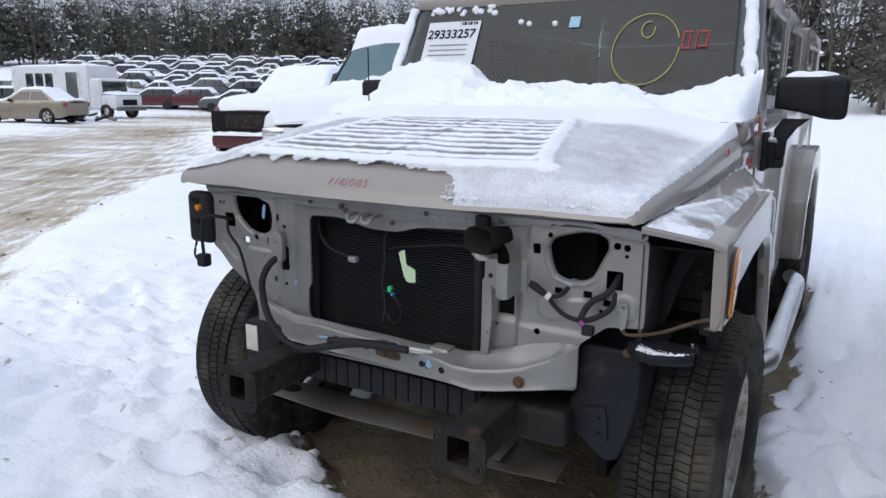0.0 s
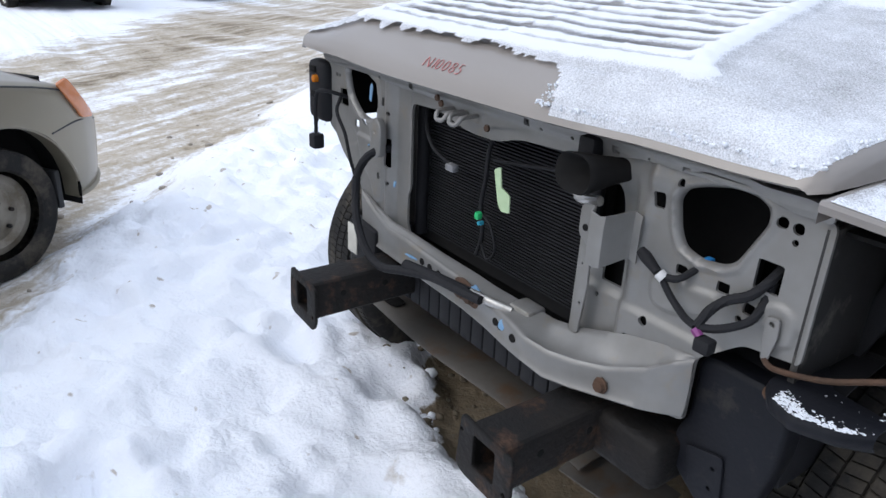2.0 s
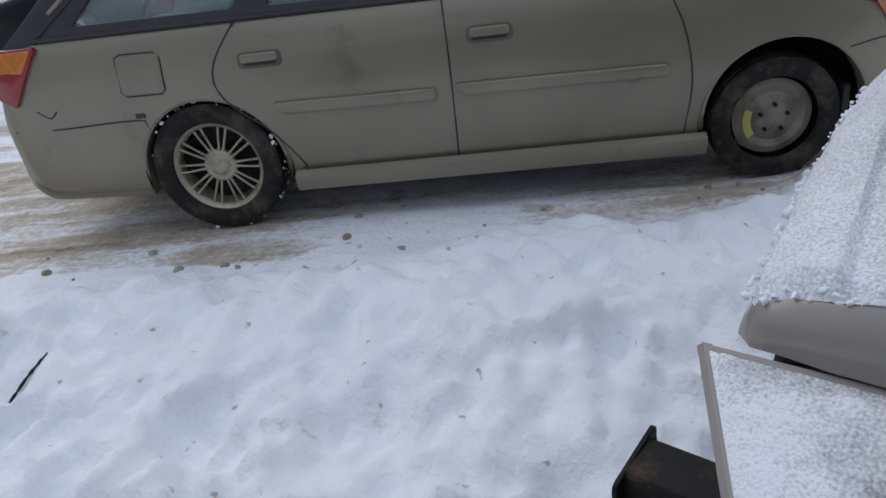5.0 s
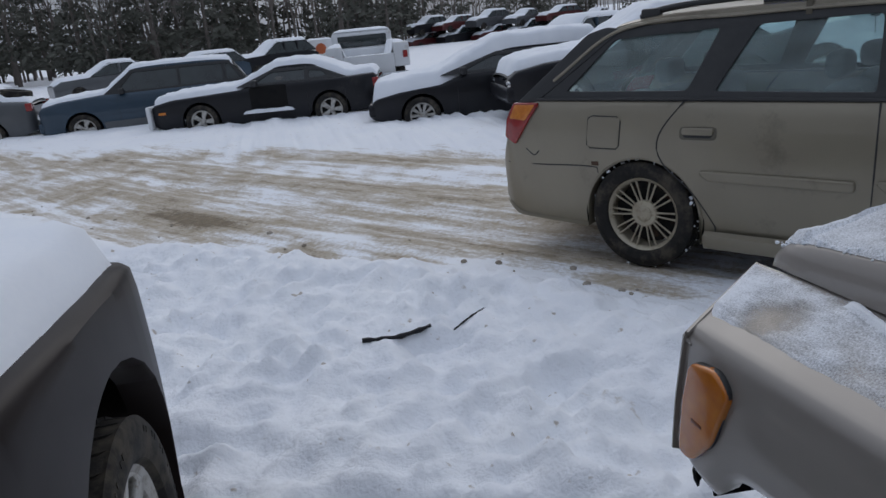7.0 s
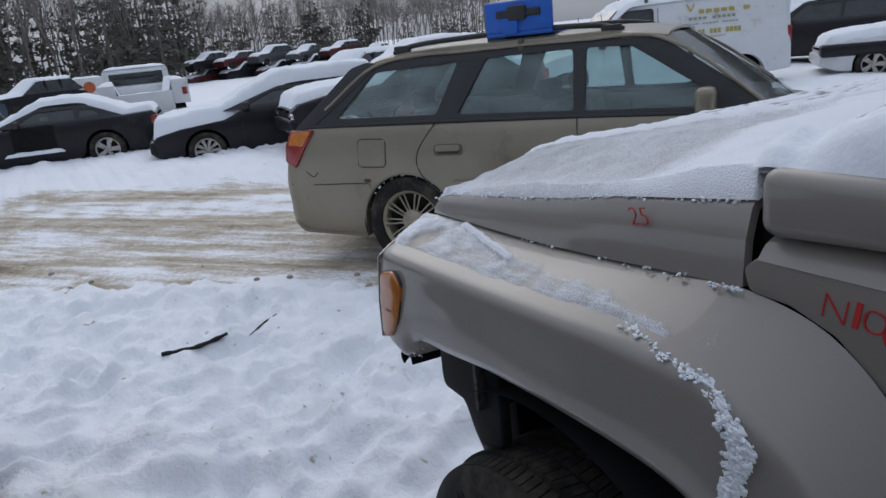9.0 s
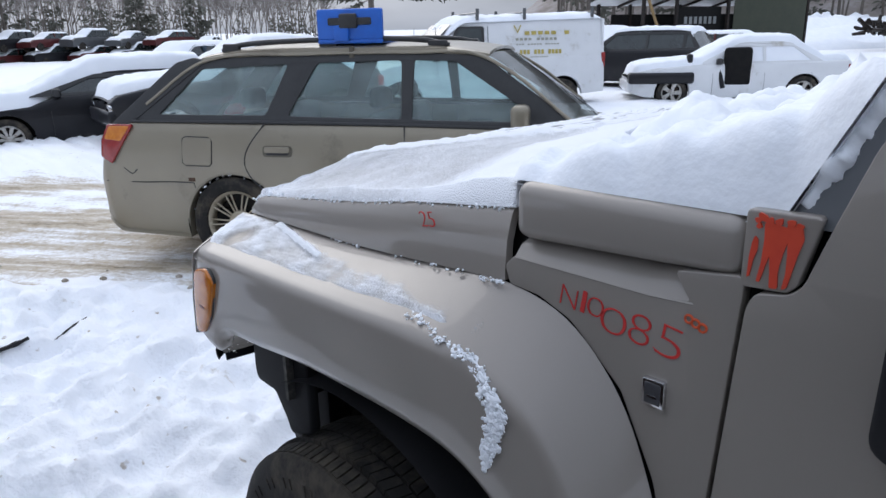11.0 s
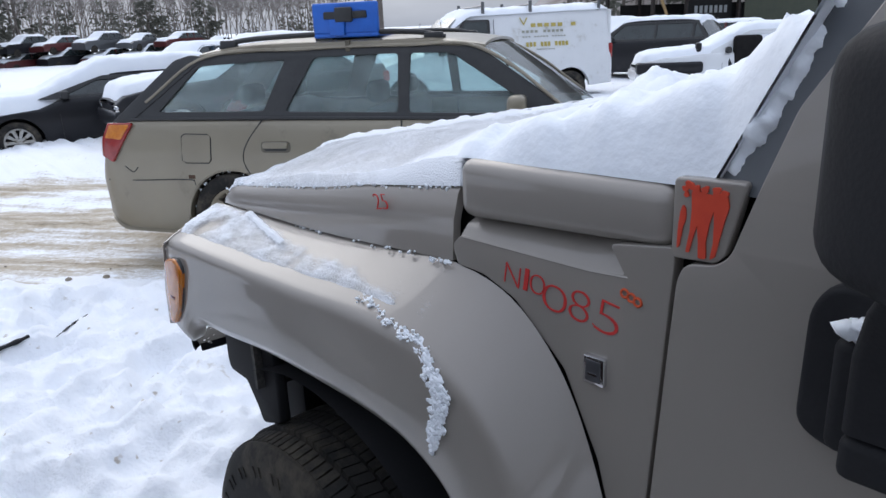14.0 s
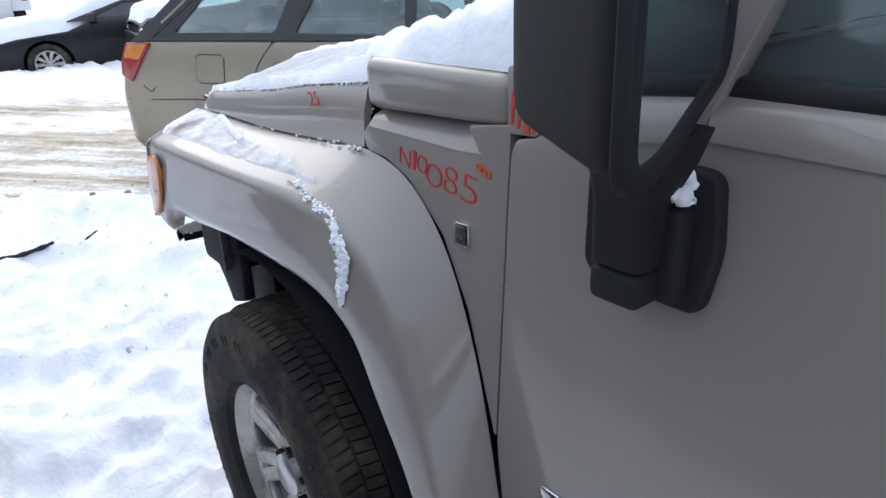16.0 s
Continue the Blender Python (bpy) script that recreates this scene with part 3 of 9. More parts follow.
def tyre_mesh(R, width, rim_r, lugs=54, ribs=5, tread=0.014):
    """The carcass with its sidewall bars, and the tread blocks."""
    h = width / 2
    s = R - rim_r
    prof = [(-h * 0.72, rim_r), (-h * 0.9, rim_r + 0.1 * s), (-h * 0.985, rim_r + 0.3 * s), (-h, rim_r + 0.5 * s), (-h * 0.97, rim_r + 0.56 * s), (-h * 0.965, rim_r + 0.72 * s),
            (-h * 0.93, rim_r + 0.84 * s), (-h * 0.84, rim_r + 0.93 * s), (-h * 0.6, R - tread), (0, R - tread + 0.004)]
    prof = prof + [(-u, r) for u, r in prof[-2::-1]]
    b = lathe(prof, 64)
    pitch = 2 * math.pi / lugs
    tb = bmesh.new()
    for j in range(lugs):
        for i in range(ribs):
            w = 2 * h * 0.82 / ribs
            c = (i - (ribs - 1) / 2) * w
            a0 = j * pitch + (0.3 * pitch if i % 2 else 0)
            skew = 0.12 * (1 if i % 2 else -1) * pitch
            shoulder = i in (0, ribs - 1)
            gap = 0.93 if not shoulder else 0.86
            r0, r1 = R - tread * 1.4 - (0.008 if shoulder else 0), R - (0.006 if shoulder else 0)
            vs = []
            for rr, sh in ((r0, 1.0), (r1, 0.92)):
                for du, da in ((-1, 0), (1, 0), (1, 1), (-1, 1)):
                    u = c + du * w * 0.465 * sh
                    a = a0 + da * pitch * gap * sh + skew * du
                    drop = 0.012 * (abs(u) / h) ** 4
                    vs.append(tb.verts.new((u, (rr - drop) * math.cos(a), (rr - drop) * math.sin(a))))
            for q in ((4, 5, 6, 7), (0, 1, 5, 4), (1, 2, 6, 5), (2, 3, 7, 6), (3, 0, 4, 7)):
                tb.faces.new([vs[k] for k in q])
    # raised bars of sidewall lettering
    for k in range(26):
        if k % 13 in (5, 6, 12):
            continue
        a = k * 2 * math.pi / 26
        for du in (1,):
            r0, r1 = rim_r + 0.58 * s, rim_r + 0.70 * s
            for da in (-0.045, 0.03):
                vs = [b.verts.new((u, r * math.cos(a + da + e), r * math.sin(a + da + e))) for u in (h * 0.955, h * 0.985) for r, e in ((r0, 0), (r0, 0.02), (r1, 0.02), (r1, 0))]
                for q in ((4, 5, 6, 7), (0, 1, 5, 4), (1, 2, 6, 5), (2, 3, 7, 6), (3, 0, 4, 7)):
                    b.faces.new([vs[i] for i in q])
    for one in (b, tb):
        bmesh.ops.recalc_face_normals(one, faces=one.faces[:])
    return b, tb


def add_tyre(parent, R, width, rim_r, lugs, ribs):
    b, tb = tyre_mesh(R, width, rim_r, lugs, ribs)
    t = part("tyre", b, M_RUBBER, parent, "worn black tyre", smooth=32)
    part("tread", tb, M_RUBBER, t, "muddy tread blocks", smooth=32, kind="stuff")
    return t


def rim_mesh(r, width, spokes, dish=0.02, twin=False, hub=0.055, spoke_w=0.35):
    """An alloy rim that faces +x: barrel, lip and spokes."""
    h = width / 2
    b = lathe([(-h * 0.7, r * 0.93), (h * 0.45, r * 0.90), (h * 0.62, r * 0.93), (h * 0.72, r * 1.0), (h * 0.78, r * 1.02), (h * 0.74, r * 1.04)], 64)
    holes = []
    for k in range(spokes):
        a0, a1 = 2 * math.pi * k / spokes, 2 * math.pi * (k + 1) / spokes
        d = (a1 - a0) * spoke_w * 0.5
        ri, ro = hub * 1.25, r * 0.90
        di = min(d * ro / ri * 0.62, (a1 - a0) * 0.42)
        holes.append(rounded([(ri * math.cos(a0 + di), ri * math.sin(a0 + di)), (ro * math.cos(a0 + d), ro * math.sin(a0 + d)), (ro * 1.03 * math.cos((a0 + a1) / 2), ro * 1.03 * math.sin((a0 + a1) / 2)),
                              (ro * math.cos(a1 - d), ro * math.sin(a1 - d)), (ri * math.cos(a1 - di), ri * math.sin(a1 - di))], 0.012, 3))
        if twin:
            am = 0.0
            holes.append(rounded([((ri + 0.03) * math.cos(a0 + am), (ri + 0.03) * math.sin(a0 + am)), (ro * 0.97 * math.cos(a0 + d * 0.35), ro * 0.97 * math.sin(a0 + d * 0.35)),
                                  (ro * 0.97 * math.cos(a0 - d * 0.35), ro * 0.97 * math.sin(a0 - d * 0.35))], 0.006, 3))
    face = plate(ring(0, 0, r * 0.94, 64), holes, 0.03, 0.007, YZ, 1)
    for v in face.verts:
        rr = math.hypot(v.co.y, v.co.z)
        v.co.x += h * 0.5 - dish * (1 - (rr / r) ** 2)
    join(b, face)
    bmesh.ops.recalc_face_normals(b, faces=b.faces[:])
    return b


def lattice_rim(r, width):
    """A cast rim that faces +x, with ten pairs of thin spokes."""
    h = width / 2
    b = lathe([(-h * 0.7, r * 0.93), (h * 0.45, r * 0.90), (h * 0.62, r * 0.92), (h * 0.72, r * 0.98), (h * 0.78, r * 1.02), (h * 0.74, r * 1.04)], 64)
    join(b, lathe([(h * 0.30, r * 0.36), (h * 0.52, r * 0.37), (h * 0.58, r * 0.33), (h * 0.58, r * 0.16), (h * 0.66, r * 0.14), (h * 0.66, 0.0)], 40))
    for k in range(10):
        for e in (-1, 1):
            a0, a1 = 2 * math.pi * k / 10 + e * 0.13, 2 * math.pi * k / 10 + e * 0.095
            line = [(h * x, q * r * math.cos(a0 + (a1 - a0) * t), q * r * math.sin(a0 + (a1 - a0) * t)) for x, q, t in ((0.50, 0.33, 0), (0.55, 0.5, 0.4), (0.60, 0.75, 0.7), (0.62, 0.93, 1))]
            join(b, tube(line, [0.0075, 0.0062, 0.0058, 0.0075], 6))
    bmesh.ops.recalc_face_normals(b, faces=b.faces[:])
    return b


def add_wheel(parent, x, y, z, R, width, rim_r, face, spokes=6, rim_mat=None, lugs=54, ribs=5, twin=False, spoke_w=0.35, dish=0.02, steel=False, cap=None, yaw=0.0, lattice=False):
    """A wheel whose outer side faces +x (face = 1) or -x, as parts of a car: tyre > rim, hub."""
    m = Matrix.Translation((x, y, z)) @ Matrix.Rotation(0.0 if face > 0 else math.pi, 4, "Z") @ Matrix.Rotation(yaw, 4, "Z")
    w = new("wheel")
    w.parent = parent
    w.matrix_local = m
    add_tyre(w, R, width, rim_r, lugs, ribs)
    if steel:
        b = lathe([(-0.06, rim_r * 0.95), (0.02, rim_r * 0.92), (0.03, rim_r * 0.75), (0.015, rim_r * 0.6), (0.03, rim_r * 0.42), (0.045, rim_r * 0.3), (0.045, 0.03), (0.05, 0.0)], 48)
        part("rim", b, rim_mat or M_RIM, w, "dirty pressed steel wheel disc")
    else:
        part("rim", lattice_rim(rim_r, width) if lattice else rim_mesh(rim_r, width, spokes, dish, twin, 0.05, spoke_w), rim_mat or M_RIM, w, "cast rim with paired thin spokes" if lattice else "alloy wheel rim with open spokes")
        b = lathe([(width * 0.25 - 0.03, 0.052), (width * 0.25 + 0.012, 0.05), (width * 0.25 + 0.018, 0.042), (width * 0.25 + 0.018, 0.0)], 24)
        part("hub_cap", b, cap or rim_mat or M_RIM, w)
        back = lathe([(-0.02, rim_r * 0.88), (-0.02, 0.0)], 32)
        part("brake_disc", back, M_FRAME, w)
    for k in range(5):
        a = 2 * math.pi * k / 5 + 0.3
        b = lathe([(0.02, 0.009), (0.062 if steel else width * 0.25 + 0.006, 0.009), (0.064 if steel else width * 0.25 + 0.008, 0.0)], 6)
        bmesh.ops.translate(b, verts=b.verts[:], vec=(0, 0.062 * math.cos(a), 0.062 * math.sin(a)))
        part("wheel_nut", b, M_FRAME, w)
    return w


M_CAP = surf("satin_cap", (0.6, 0.6, 0.61), (0.5, 0.5, 0.5), 0.3, metal=0.8, scale=20)
for sx in (1, -1):
    for wy in (0.56, 3.40):
        add_wheel(suv, 0.828 if sx > 0 else -0.806, wy, 0.415, 0.40, 0.262, 0.221, sx, lugs=108, spokes=7, twin=True, spoke_w=0.42, dish=0.03, cap=M_CAP, yaw=radians(-2) if wy < 1 else 0.0)

# -- sheet-metal front --
PANEL_OUT = [(-0.665, 1.128), (-0.30, 1.125), (0.40, 1.125), (0.575, 1.135), (0.640, 1.130), (0.705, 1.112), (0.766, 1.106), (0.766, 0.894), (0.72, 0.888), (0.678, 0.884), (0.612, 0.830), (0.612, 0.71), (0.38, 0.66), (0.24, 0.68), (-0.24, 0.685), (-0.44, 0.672), (-0.487, 0.81), (-0.585, 0.875), (-0.655, 0.95)]
OPENING = [(-0.25, 1.075), (-0.13, 1.08), (-0.02, 1.055), (0.08, 1.055), (0.14, 1.075), (0.33, 1.085), (0.40, 1.055), (0.415, 0.99), (0.35, 0.94), (0.345, 0.75), (0.31, 0.742), (-0.24, 0.735), (-0.268, 0.755), (-0.268, 0.84), (-0.25, 0.86)]
HOLE_L = [(0.523, 1.065), (0.533, 1.086), (0.560, 1.097), (0.612, 1.110), (0.649, 1.107), (0.669, 1.096), (0.671, 1.074), (0.652, 1.035), (0.637, 1.003), (0.617, 0.990), (0.578, 0.985), (0.546, 0.995), (0.533, 1.020)]
HOLE_R = [(-0.554, 1.102), (-0.540, 1.117), (-0.499, 1.121), (-0.447, 1.109), (-0.402, 1.091), (-0.393, 1.052), (-0.401, 1.010), (-0.438, 0.995), (-0.485, 1.003), (-0.537, 1.044)]
PAD_A = [(0.497, 0.934), (0.503, 0.884), (0.541, 0.877), (0.628, 0.906), (0.624, 0.944), (0.567, 0.938)]
PAD_B = [(0.660, 0.947), (0.668, 0.925), (0.701, 0.930), (0.715, 0.905), (0.745, 0.910), (0.748, 0.955), (0.72, 0.972)]
PAD_C = [(-0.505, 0.950), (-0.375, 0.945), (-0.36, 0.905), (-0.365, 0.80), (-0.40, 0.775), (-0.43, 0.84), (-0.47, 0.87)]
PAD_D = [(-0.62, 0.955), (-0.52, 0.955), (-0.50, 0.92), (-0.56, 0.90)]


def ring_distance(ring_, X, Z):
    """Distance of many points from an outline, and whether they lie inside it."""
    best, hit, odd = np.full(X.shape, 9.0), np.zeros(X.shape + (2,)), np.zeros(X.shape, bool)
    for (ax, az), (bx, bz) in zip(ring_, list(ring_[1:]) + [ring_[0]]):
        dx, dz = bx - ax, bz - az
        t = np.clip(((X - ax) * dx + (Z - az) * dz) / max(dx * dx + dz * dz, 1e-12), 0, 1)
        qx, qz = ax + t * dx, az + t * dz
        d = np.hypot(X - qx, Z - qz)
        near = d < best
        best = np.where(near, d, best)
        hit[near] = np.stack((qx, qz), -1)[near]
        if dz != 0:
            odd ^= ((az > Z) != (bz > Z)) & (X < ax + (Z - az) * dx / dz)
    return best, hit, odd


def soft(t):
    t = np.clip(t, 0, 1)
    return t * t * (3 - 2 * t)


def pressed_sheet(outline, holes, relief, step, y):
    """A sheet-metal pressing facing -y: fine quads cut to an outline with holes, with its relief."""
    xs = np.arange(min(p[0] for p in outline) - step, max(p[0] for p in outline) + step, step)
    zs = np.arange(min(p[1] for p in outline) - step, max(p[1] for p in outline) + step, step)
    X, Z = np.meshgrid(xs, zs, indexing="ij")
    CX, CZ = X[:-1, :-1] + step / 2, Z[:-1, :-1] + step / 2
    keep = ring_distance(outline, CX, CZ)[2]
    for h in holes:
        keep &= ~ring_distance(h, CX, CZ)[2]
    around = np.zeros(X.shape, int)
    for i in (0, 1):
        for j in (0, 1):
            around[i:i + keep.shape[0], j:j + keep.shape[1]] += keep
    rim = (around > 0) & (around < 4)
    PX, PZ = X[rim], Z[rim]
    best, to = np.full(PX.shape, 9.0), np.stack((PX, PZ), -1)
    for r in (outline, *holes):
        d, q, _ = ring_distance(r, PX, PZ)
        to = np.where((d < best)[:, None], q, to)
        best = np.minimum(best, d)
    X, Z = X.copy(), Z.copy()
    close = best < 1.6 * step
    X[rim], Z[rim] = np.where(close, to[:, 0], PX), np.where(close, to[:, 1], PZ)
    Y = y + relief(X, Z)
    index = np.full(X.shape, -1)
    used_ = around > 0
    index[used_] = np.arange(used_.sum())
    verts = np.stack((X[used_], Y[used_], Z[used_]), -1)
    i, j = np.nonzero(keep)
    faces = np.stack((index[i, j], index[i + 1, j], index[i + 1, j + 1], index[i, j + 1]), -1)
    me = bpy.data.meshes.new("pressing")
    me.from_pydata(verts.tolist(), [], faces.tolist())
    b = bmesh.new()
    b.from_mesh(me)
    bpy.data.meshes.remove(me)
    bmesh.ops.remove_doubles(b, verts=b.verts[:], dist=1e-5)
    edge = [e for e in b.edges if e.is_boundary]
    new_edges = [g for g in bmesh.ops.extrude_edge_only(b, edges=edge)["geom"] if isinstance(g, bmesh.types.BMVert)]
    for v in new_edges:
        v.co.y += 0.006
    return b


def panel_relief(X, Z):
    """How the radiator support is pressed: minus is towards the front."""
    y = np.zeros(X.shape)
    right, left = soft((X - 0.30) / 0.05), soft((-0.22 - X) / 0.05)
    # a step back beside the radiator, with a soft bead along it
    y += 0.018 * right * soft((0.452 - X) / 0.022) * soft((1.09 - Z) / 0.05)
    y -= 0.007 * np.exp(-((X - 0.462 - 0.02 * soft((Z - 1.0) / 0.08)) / 0.011) ** 2) * soft((Z - 0.84) / 0.05)
    y -= 0.010 * np.exp(-((X - 0.49) / 0.03) ** 2 - ((Z - 1.09) / 0.022) ** 2)
    y += 0.014 * left * soft((X + 0.335) / 0.02)
    y -= 0.006 * np.exp(-((X + 0.345) / 0.010) ** 2) * left
    # rolled rims round the lamp openings
    for hole in (HOLE_L, HOLE_R):
        d, _, inn = ring_distance(hole, X, Z)
        y -= np.where(inn, 0.0, 0.006 * np.exp(-((d - 0.008) / 0.007) ** 2))
        y += np.where(inn, 0.004, 0.006 * np.exp(-(d / 0.004) ** 2))
    for pad, h in ((PAD_A, -0.006), (PAD_B, -0.006), (PAD_C, -0.007), (PAD_D, 0.004)):
        d, _, inn = ring_distance(rounded(pad, 0.018, 4), X, Z)
        y += h * soft(np.where(inn, d, -d) / 0.010 + 0.5)
    # flanges that turn forward along the lower and outer edges
    y -= 0.009 * soft((0.865 - Z) / 0.02) * right
    y -= 0.006 * soft((-0.625 - X) / 0.02) + 0.006 * soft((X - 0.752) / 0.010)
    return y


def build_suv_front():
    holes = [rounded(OPENING, 0.03, 4), rounded(HOLE_L, 0.03, 5), rounded(HOLE_R, 0.03, 5)]
    for x, z, w, h in ((0.492, 1.057, 0.018, 0.028), (0.551, 0.957, 0.021, 0.017), (0.676, 0.944, 0.020, 0.017), (0.690, 1.001, 0.040, 0.046), (0.403, 0.896, 0.046, 0.056), (0.626, 0.957, 0.022, 0.018),
                       (-0.405, 0.977, 0.024, 0.02), (-0.505, 0.972, 0.024, 0.02), (-0.46, 0.985, 0.02, 0.016), (-0.575, 1.03, 0.045, 0.045), (-0.345, 0.93, 0.03, 0.075), (-0.37, 1.055, 0.012, 0.022), (-0.38, 0.86, 0.012, 0.018)):
        holes.append(rect(x, z, w, h, 0.003))
    for x, z, r in ((0.501, 0.844, 0.009), (0.692, 1.084, 0.009), (0.715, 1.082, 0.009), (0.715, 1.062, 0.005), (0.527, 1.095, 0.007), (-0.615, 1.085, 0.006), (-0.60, 1.085, 0.005), (0.47, 0.80, 0.007),
                    (-0.34, 1.03, 0.006), (-0.34, 0.85, 0.006), (0.66, 0.92, 0.006), (0.38, 0.84, 0.005), (-0.43, 0.93, 0.006)):
        holes.append(ring(x, z, r, 10))
    b = pressed_sheet(rounded(PANEL_OUT, 0.012, 3), holes, panel_relief, 0.0042, 0.062)
    part("radiator_support", b, M_PANEL, suv, "bare grey-silver radiator support panel with punched holes", smooth=50)
    # upper tie bar
    out = [(-0.655, 1.148), (-0.3, 1.152), (0.1, 1.152), (0.5, 1.154), (0.571, 1.151), (0.616, 1.141), (0.668, 1.132), (0.735, 1.133), (0.766, 1.122), (0.762, 1.105), (0.703, 1.106), (0.639, 1.126), (0.575, 1.128), (0.533, 1.116), (0.463, 1.118), (0.384, 1.102),
           (0.29, 1.096), (0.18, 1.100), (0.129, 1.097), (0.048, 1.082), (-0.057, 1.089), (-0.113, 1.106), (-0.23, 1.104), (-0.368, 1.114), (-0.505, 1.128), (-0.65, 1.118)]
    hs = [rect(x, z, 0.016, 0.013, 0.002) for x, z in ((-0.46, 1.115), (-0.22, 1.118), (0.18, 1.118), (0.40, 1.118), (0.54, 1.118))] + [ring(x, z, 0.004, 8) for x, z in ((-0.55, 1.115), (-0.36, 1.118), (0.22, 1.113), (0.30, 1.115), (0.47, 1.118))]
    tie = pressed_sheet(rounded(out, 0.008, 2), hs, lambda X, Z: 0.006 * soft((1.118 - Z) / 0.012) - 0.005 * np.exp(-((Z - 1.133) / 0.006) ** 2), 0.0035, 0.044)
    part("tie_bar", tie, M_PANEL, suv, "silver upper tie bar with latch mount", smooth=50)
    part("tie_bar_top", block(-0.65, 0.75, 0.054, 0.13, 1.112, 1.122, 0.004), M_PANEL, suv)
    # added dark sheet behind the hood gap; the bay's shade is its colour
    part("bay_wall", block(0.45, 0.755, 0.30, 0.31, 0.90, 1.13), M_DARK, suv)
    for lx in (-0.035, 0.012):
        part("hood_latch", tube([(lx - 0.016, 0.045, 1.10), (lx - 0.016, 0.005, 1.098), (lx - 0.010, -0.004, 1.085), (lx + 0.012, -0.004, 1.085), (lx + 0.018, 0.005, 1.098), (lx + 0.018, 0.045, 1.10)], 0.005, 8, 24), M_PANEL, suv)
    for bx, bz in ((-0.085, 1.105), (0.075, 1.085), (-0.10, 1.115)):
        part("bolt", lathe([(0, 0.008), (0.005, 0.0075), (0.006, 0)], 6, "z"), M_RUST, suv, m=at(bx, 0.038, bz, Matrix.Rotation(math.pi / 2, 4, "X")))
    # lower crossmember, bulging forward
    X = [-0.46, -0.38, -0.30, -0.20, -0.10, 0.05, 0.15, 0.25, 0.30, 0.36, 0.42, 0.48, 0.55, 0.585, 0.612]
    ZT = [0.80, 0.775, 0.757, 0.757, 0.752, 0.750, 0.745, 0.752, 0.752, 0.765, 0.785, 0.808, 0.824, 0.830, 0.833]      # along the back
    ZR = [0.795, 0.765, 0.745, 0.748, 0.744, 0.742, 0.738, 0.745, 0.738, 0.738, 0.745, 0.758, 0.790, 0.815, 0.828]     # along the front rim
    ZB = [0.668, 0.672, 0.676, 0.676, 0.675, 0.678, 0.680, 0.688, 0.690, 0.684, 0.690, 0.700, 0.712, 0.718, 0.722]     # along the lower edge
    YF = [0.05, 0.042, 0.034, 0.030, 0.026, 0.018, 0.005, -0.020, -0.028, -0.026, -0.015, 0.0, 0.015, 0.030, 0.048]
    rows = []
    for x in frange(-0.46, 0.612, 150):
        zt, zr, zb, yf = lerp(x, X, ZT), lerp(x, X, ZR), lerp(x, X, ZB), lerp(x, X, YF)
        dish = 0.016 * smooth01((x - 0.29) / 0.04) * smooth01((0.585 - x) / 0.04)
        fold = 0.004 * math.sin((x - 0.3) * 42) * smooth01((x - 0.36) / 0.03) * smooth01((0.56 - x) / 0.03)
        row = [(x, 0.058, zt), (x, 0.052, zt)]
        for t in (0.12, 0.28, 0.45, 0.62, 0.78, 0.9):
            row.append((x, 0.05 + (yf + 0.006 - 0.05) * t, zt + (zr - zt) * t - (dish + fold) * math.sin(math.pi * t) ** 0.8))
        row += [(x, yf + 0.006, zr + 0.001), (x, yf + 0.001, zr - 0.003), (x, yf, zr - 0.010), (x, yf + 0.003, (zr + zb) / 2), (x, yf + 0.002, zb + 0.010), (x, yf - 0.003, zb + 0.002), (x, yf - 0.002, zb - 0.001), (x, yf + 0.004, zb - 0.002), (x, 0.05, zb)]
        rows.append(row)
    b = grid(rows)
    bmesh.ops.recalc_face_normals(b, faces=b.faces[:])
    part("lower_crossmember", b, M_PANEL, suv, "dented silver lower crossmember with bolt holes", smooth=50)
    for x in (-0.125, -0.09, -0.05, -0.01, 0.195, 0.215, 0.266):
        b = lathe([(-0.002, 0.009), (0.0015, 0.009), (0.002, 0.0)], 10, "z")
        part("bolt_hole", b, M_DARK, suv, m=at(x, lerp(x, X, YF) + 0.001, lerp(x, X, ZR) - 0.026, Matrix.Rotation(math.pi / 2, 4, "X")))
    for x, y, z, r in ((0.055, 0.012, 0.722, 0.014), (0.090, 0.010, 0.718, 0.010), (0.478, 0.001, 0.722, 0.011)):
        b = lathe([(0, r * 1.4), (0.004, r * 1.4), (0.005, r), (0.012, r * 0.95), (0.013, 0)], 8, "z")
        part("bolt", b, M_RUST, suv, "rusty bolt", m=at(x, y, z, Matrix.Rotation(math.pi / 2, 4, "X")))
    part("center_bracket", plate(rounded([(0.03, 0.705), (0.11, 0.700), (0.118, 0.735), (0.06, 0.752), (0.03, 0.745)], 0.012, 3), [], 0.006, 0.002, at(0, 0.014, 0, XZ)), M_RUST, suv, "rusty bracket on the crossmember")
    # bracket beside the radiator
    rows = []
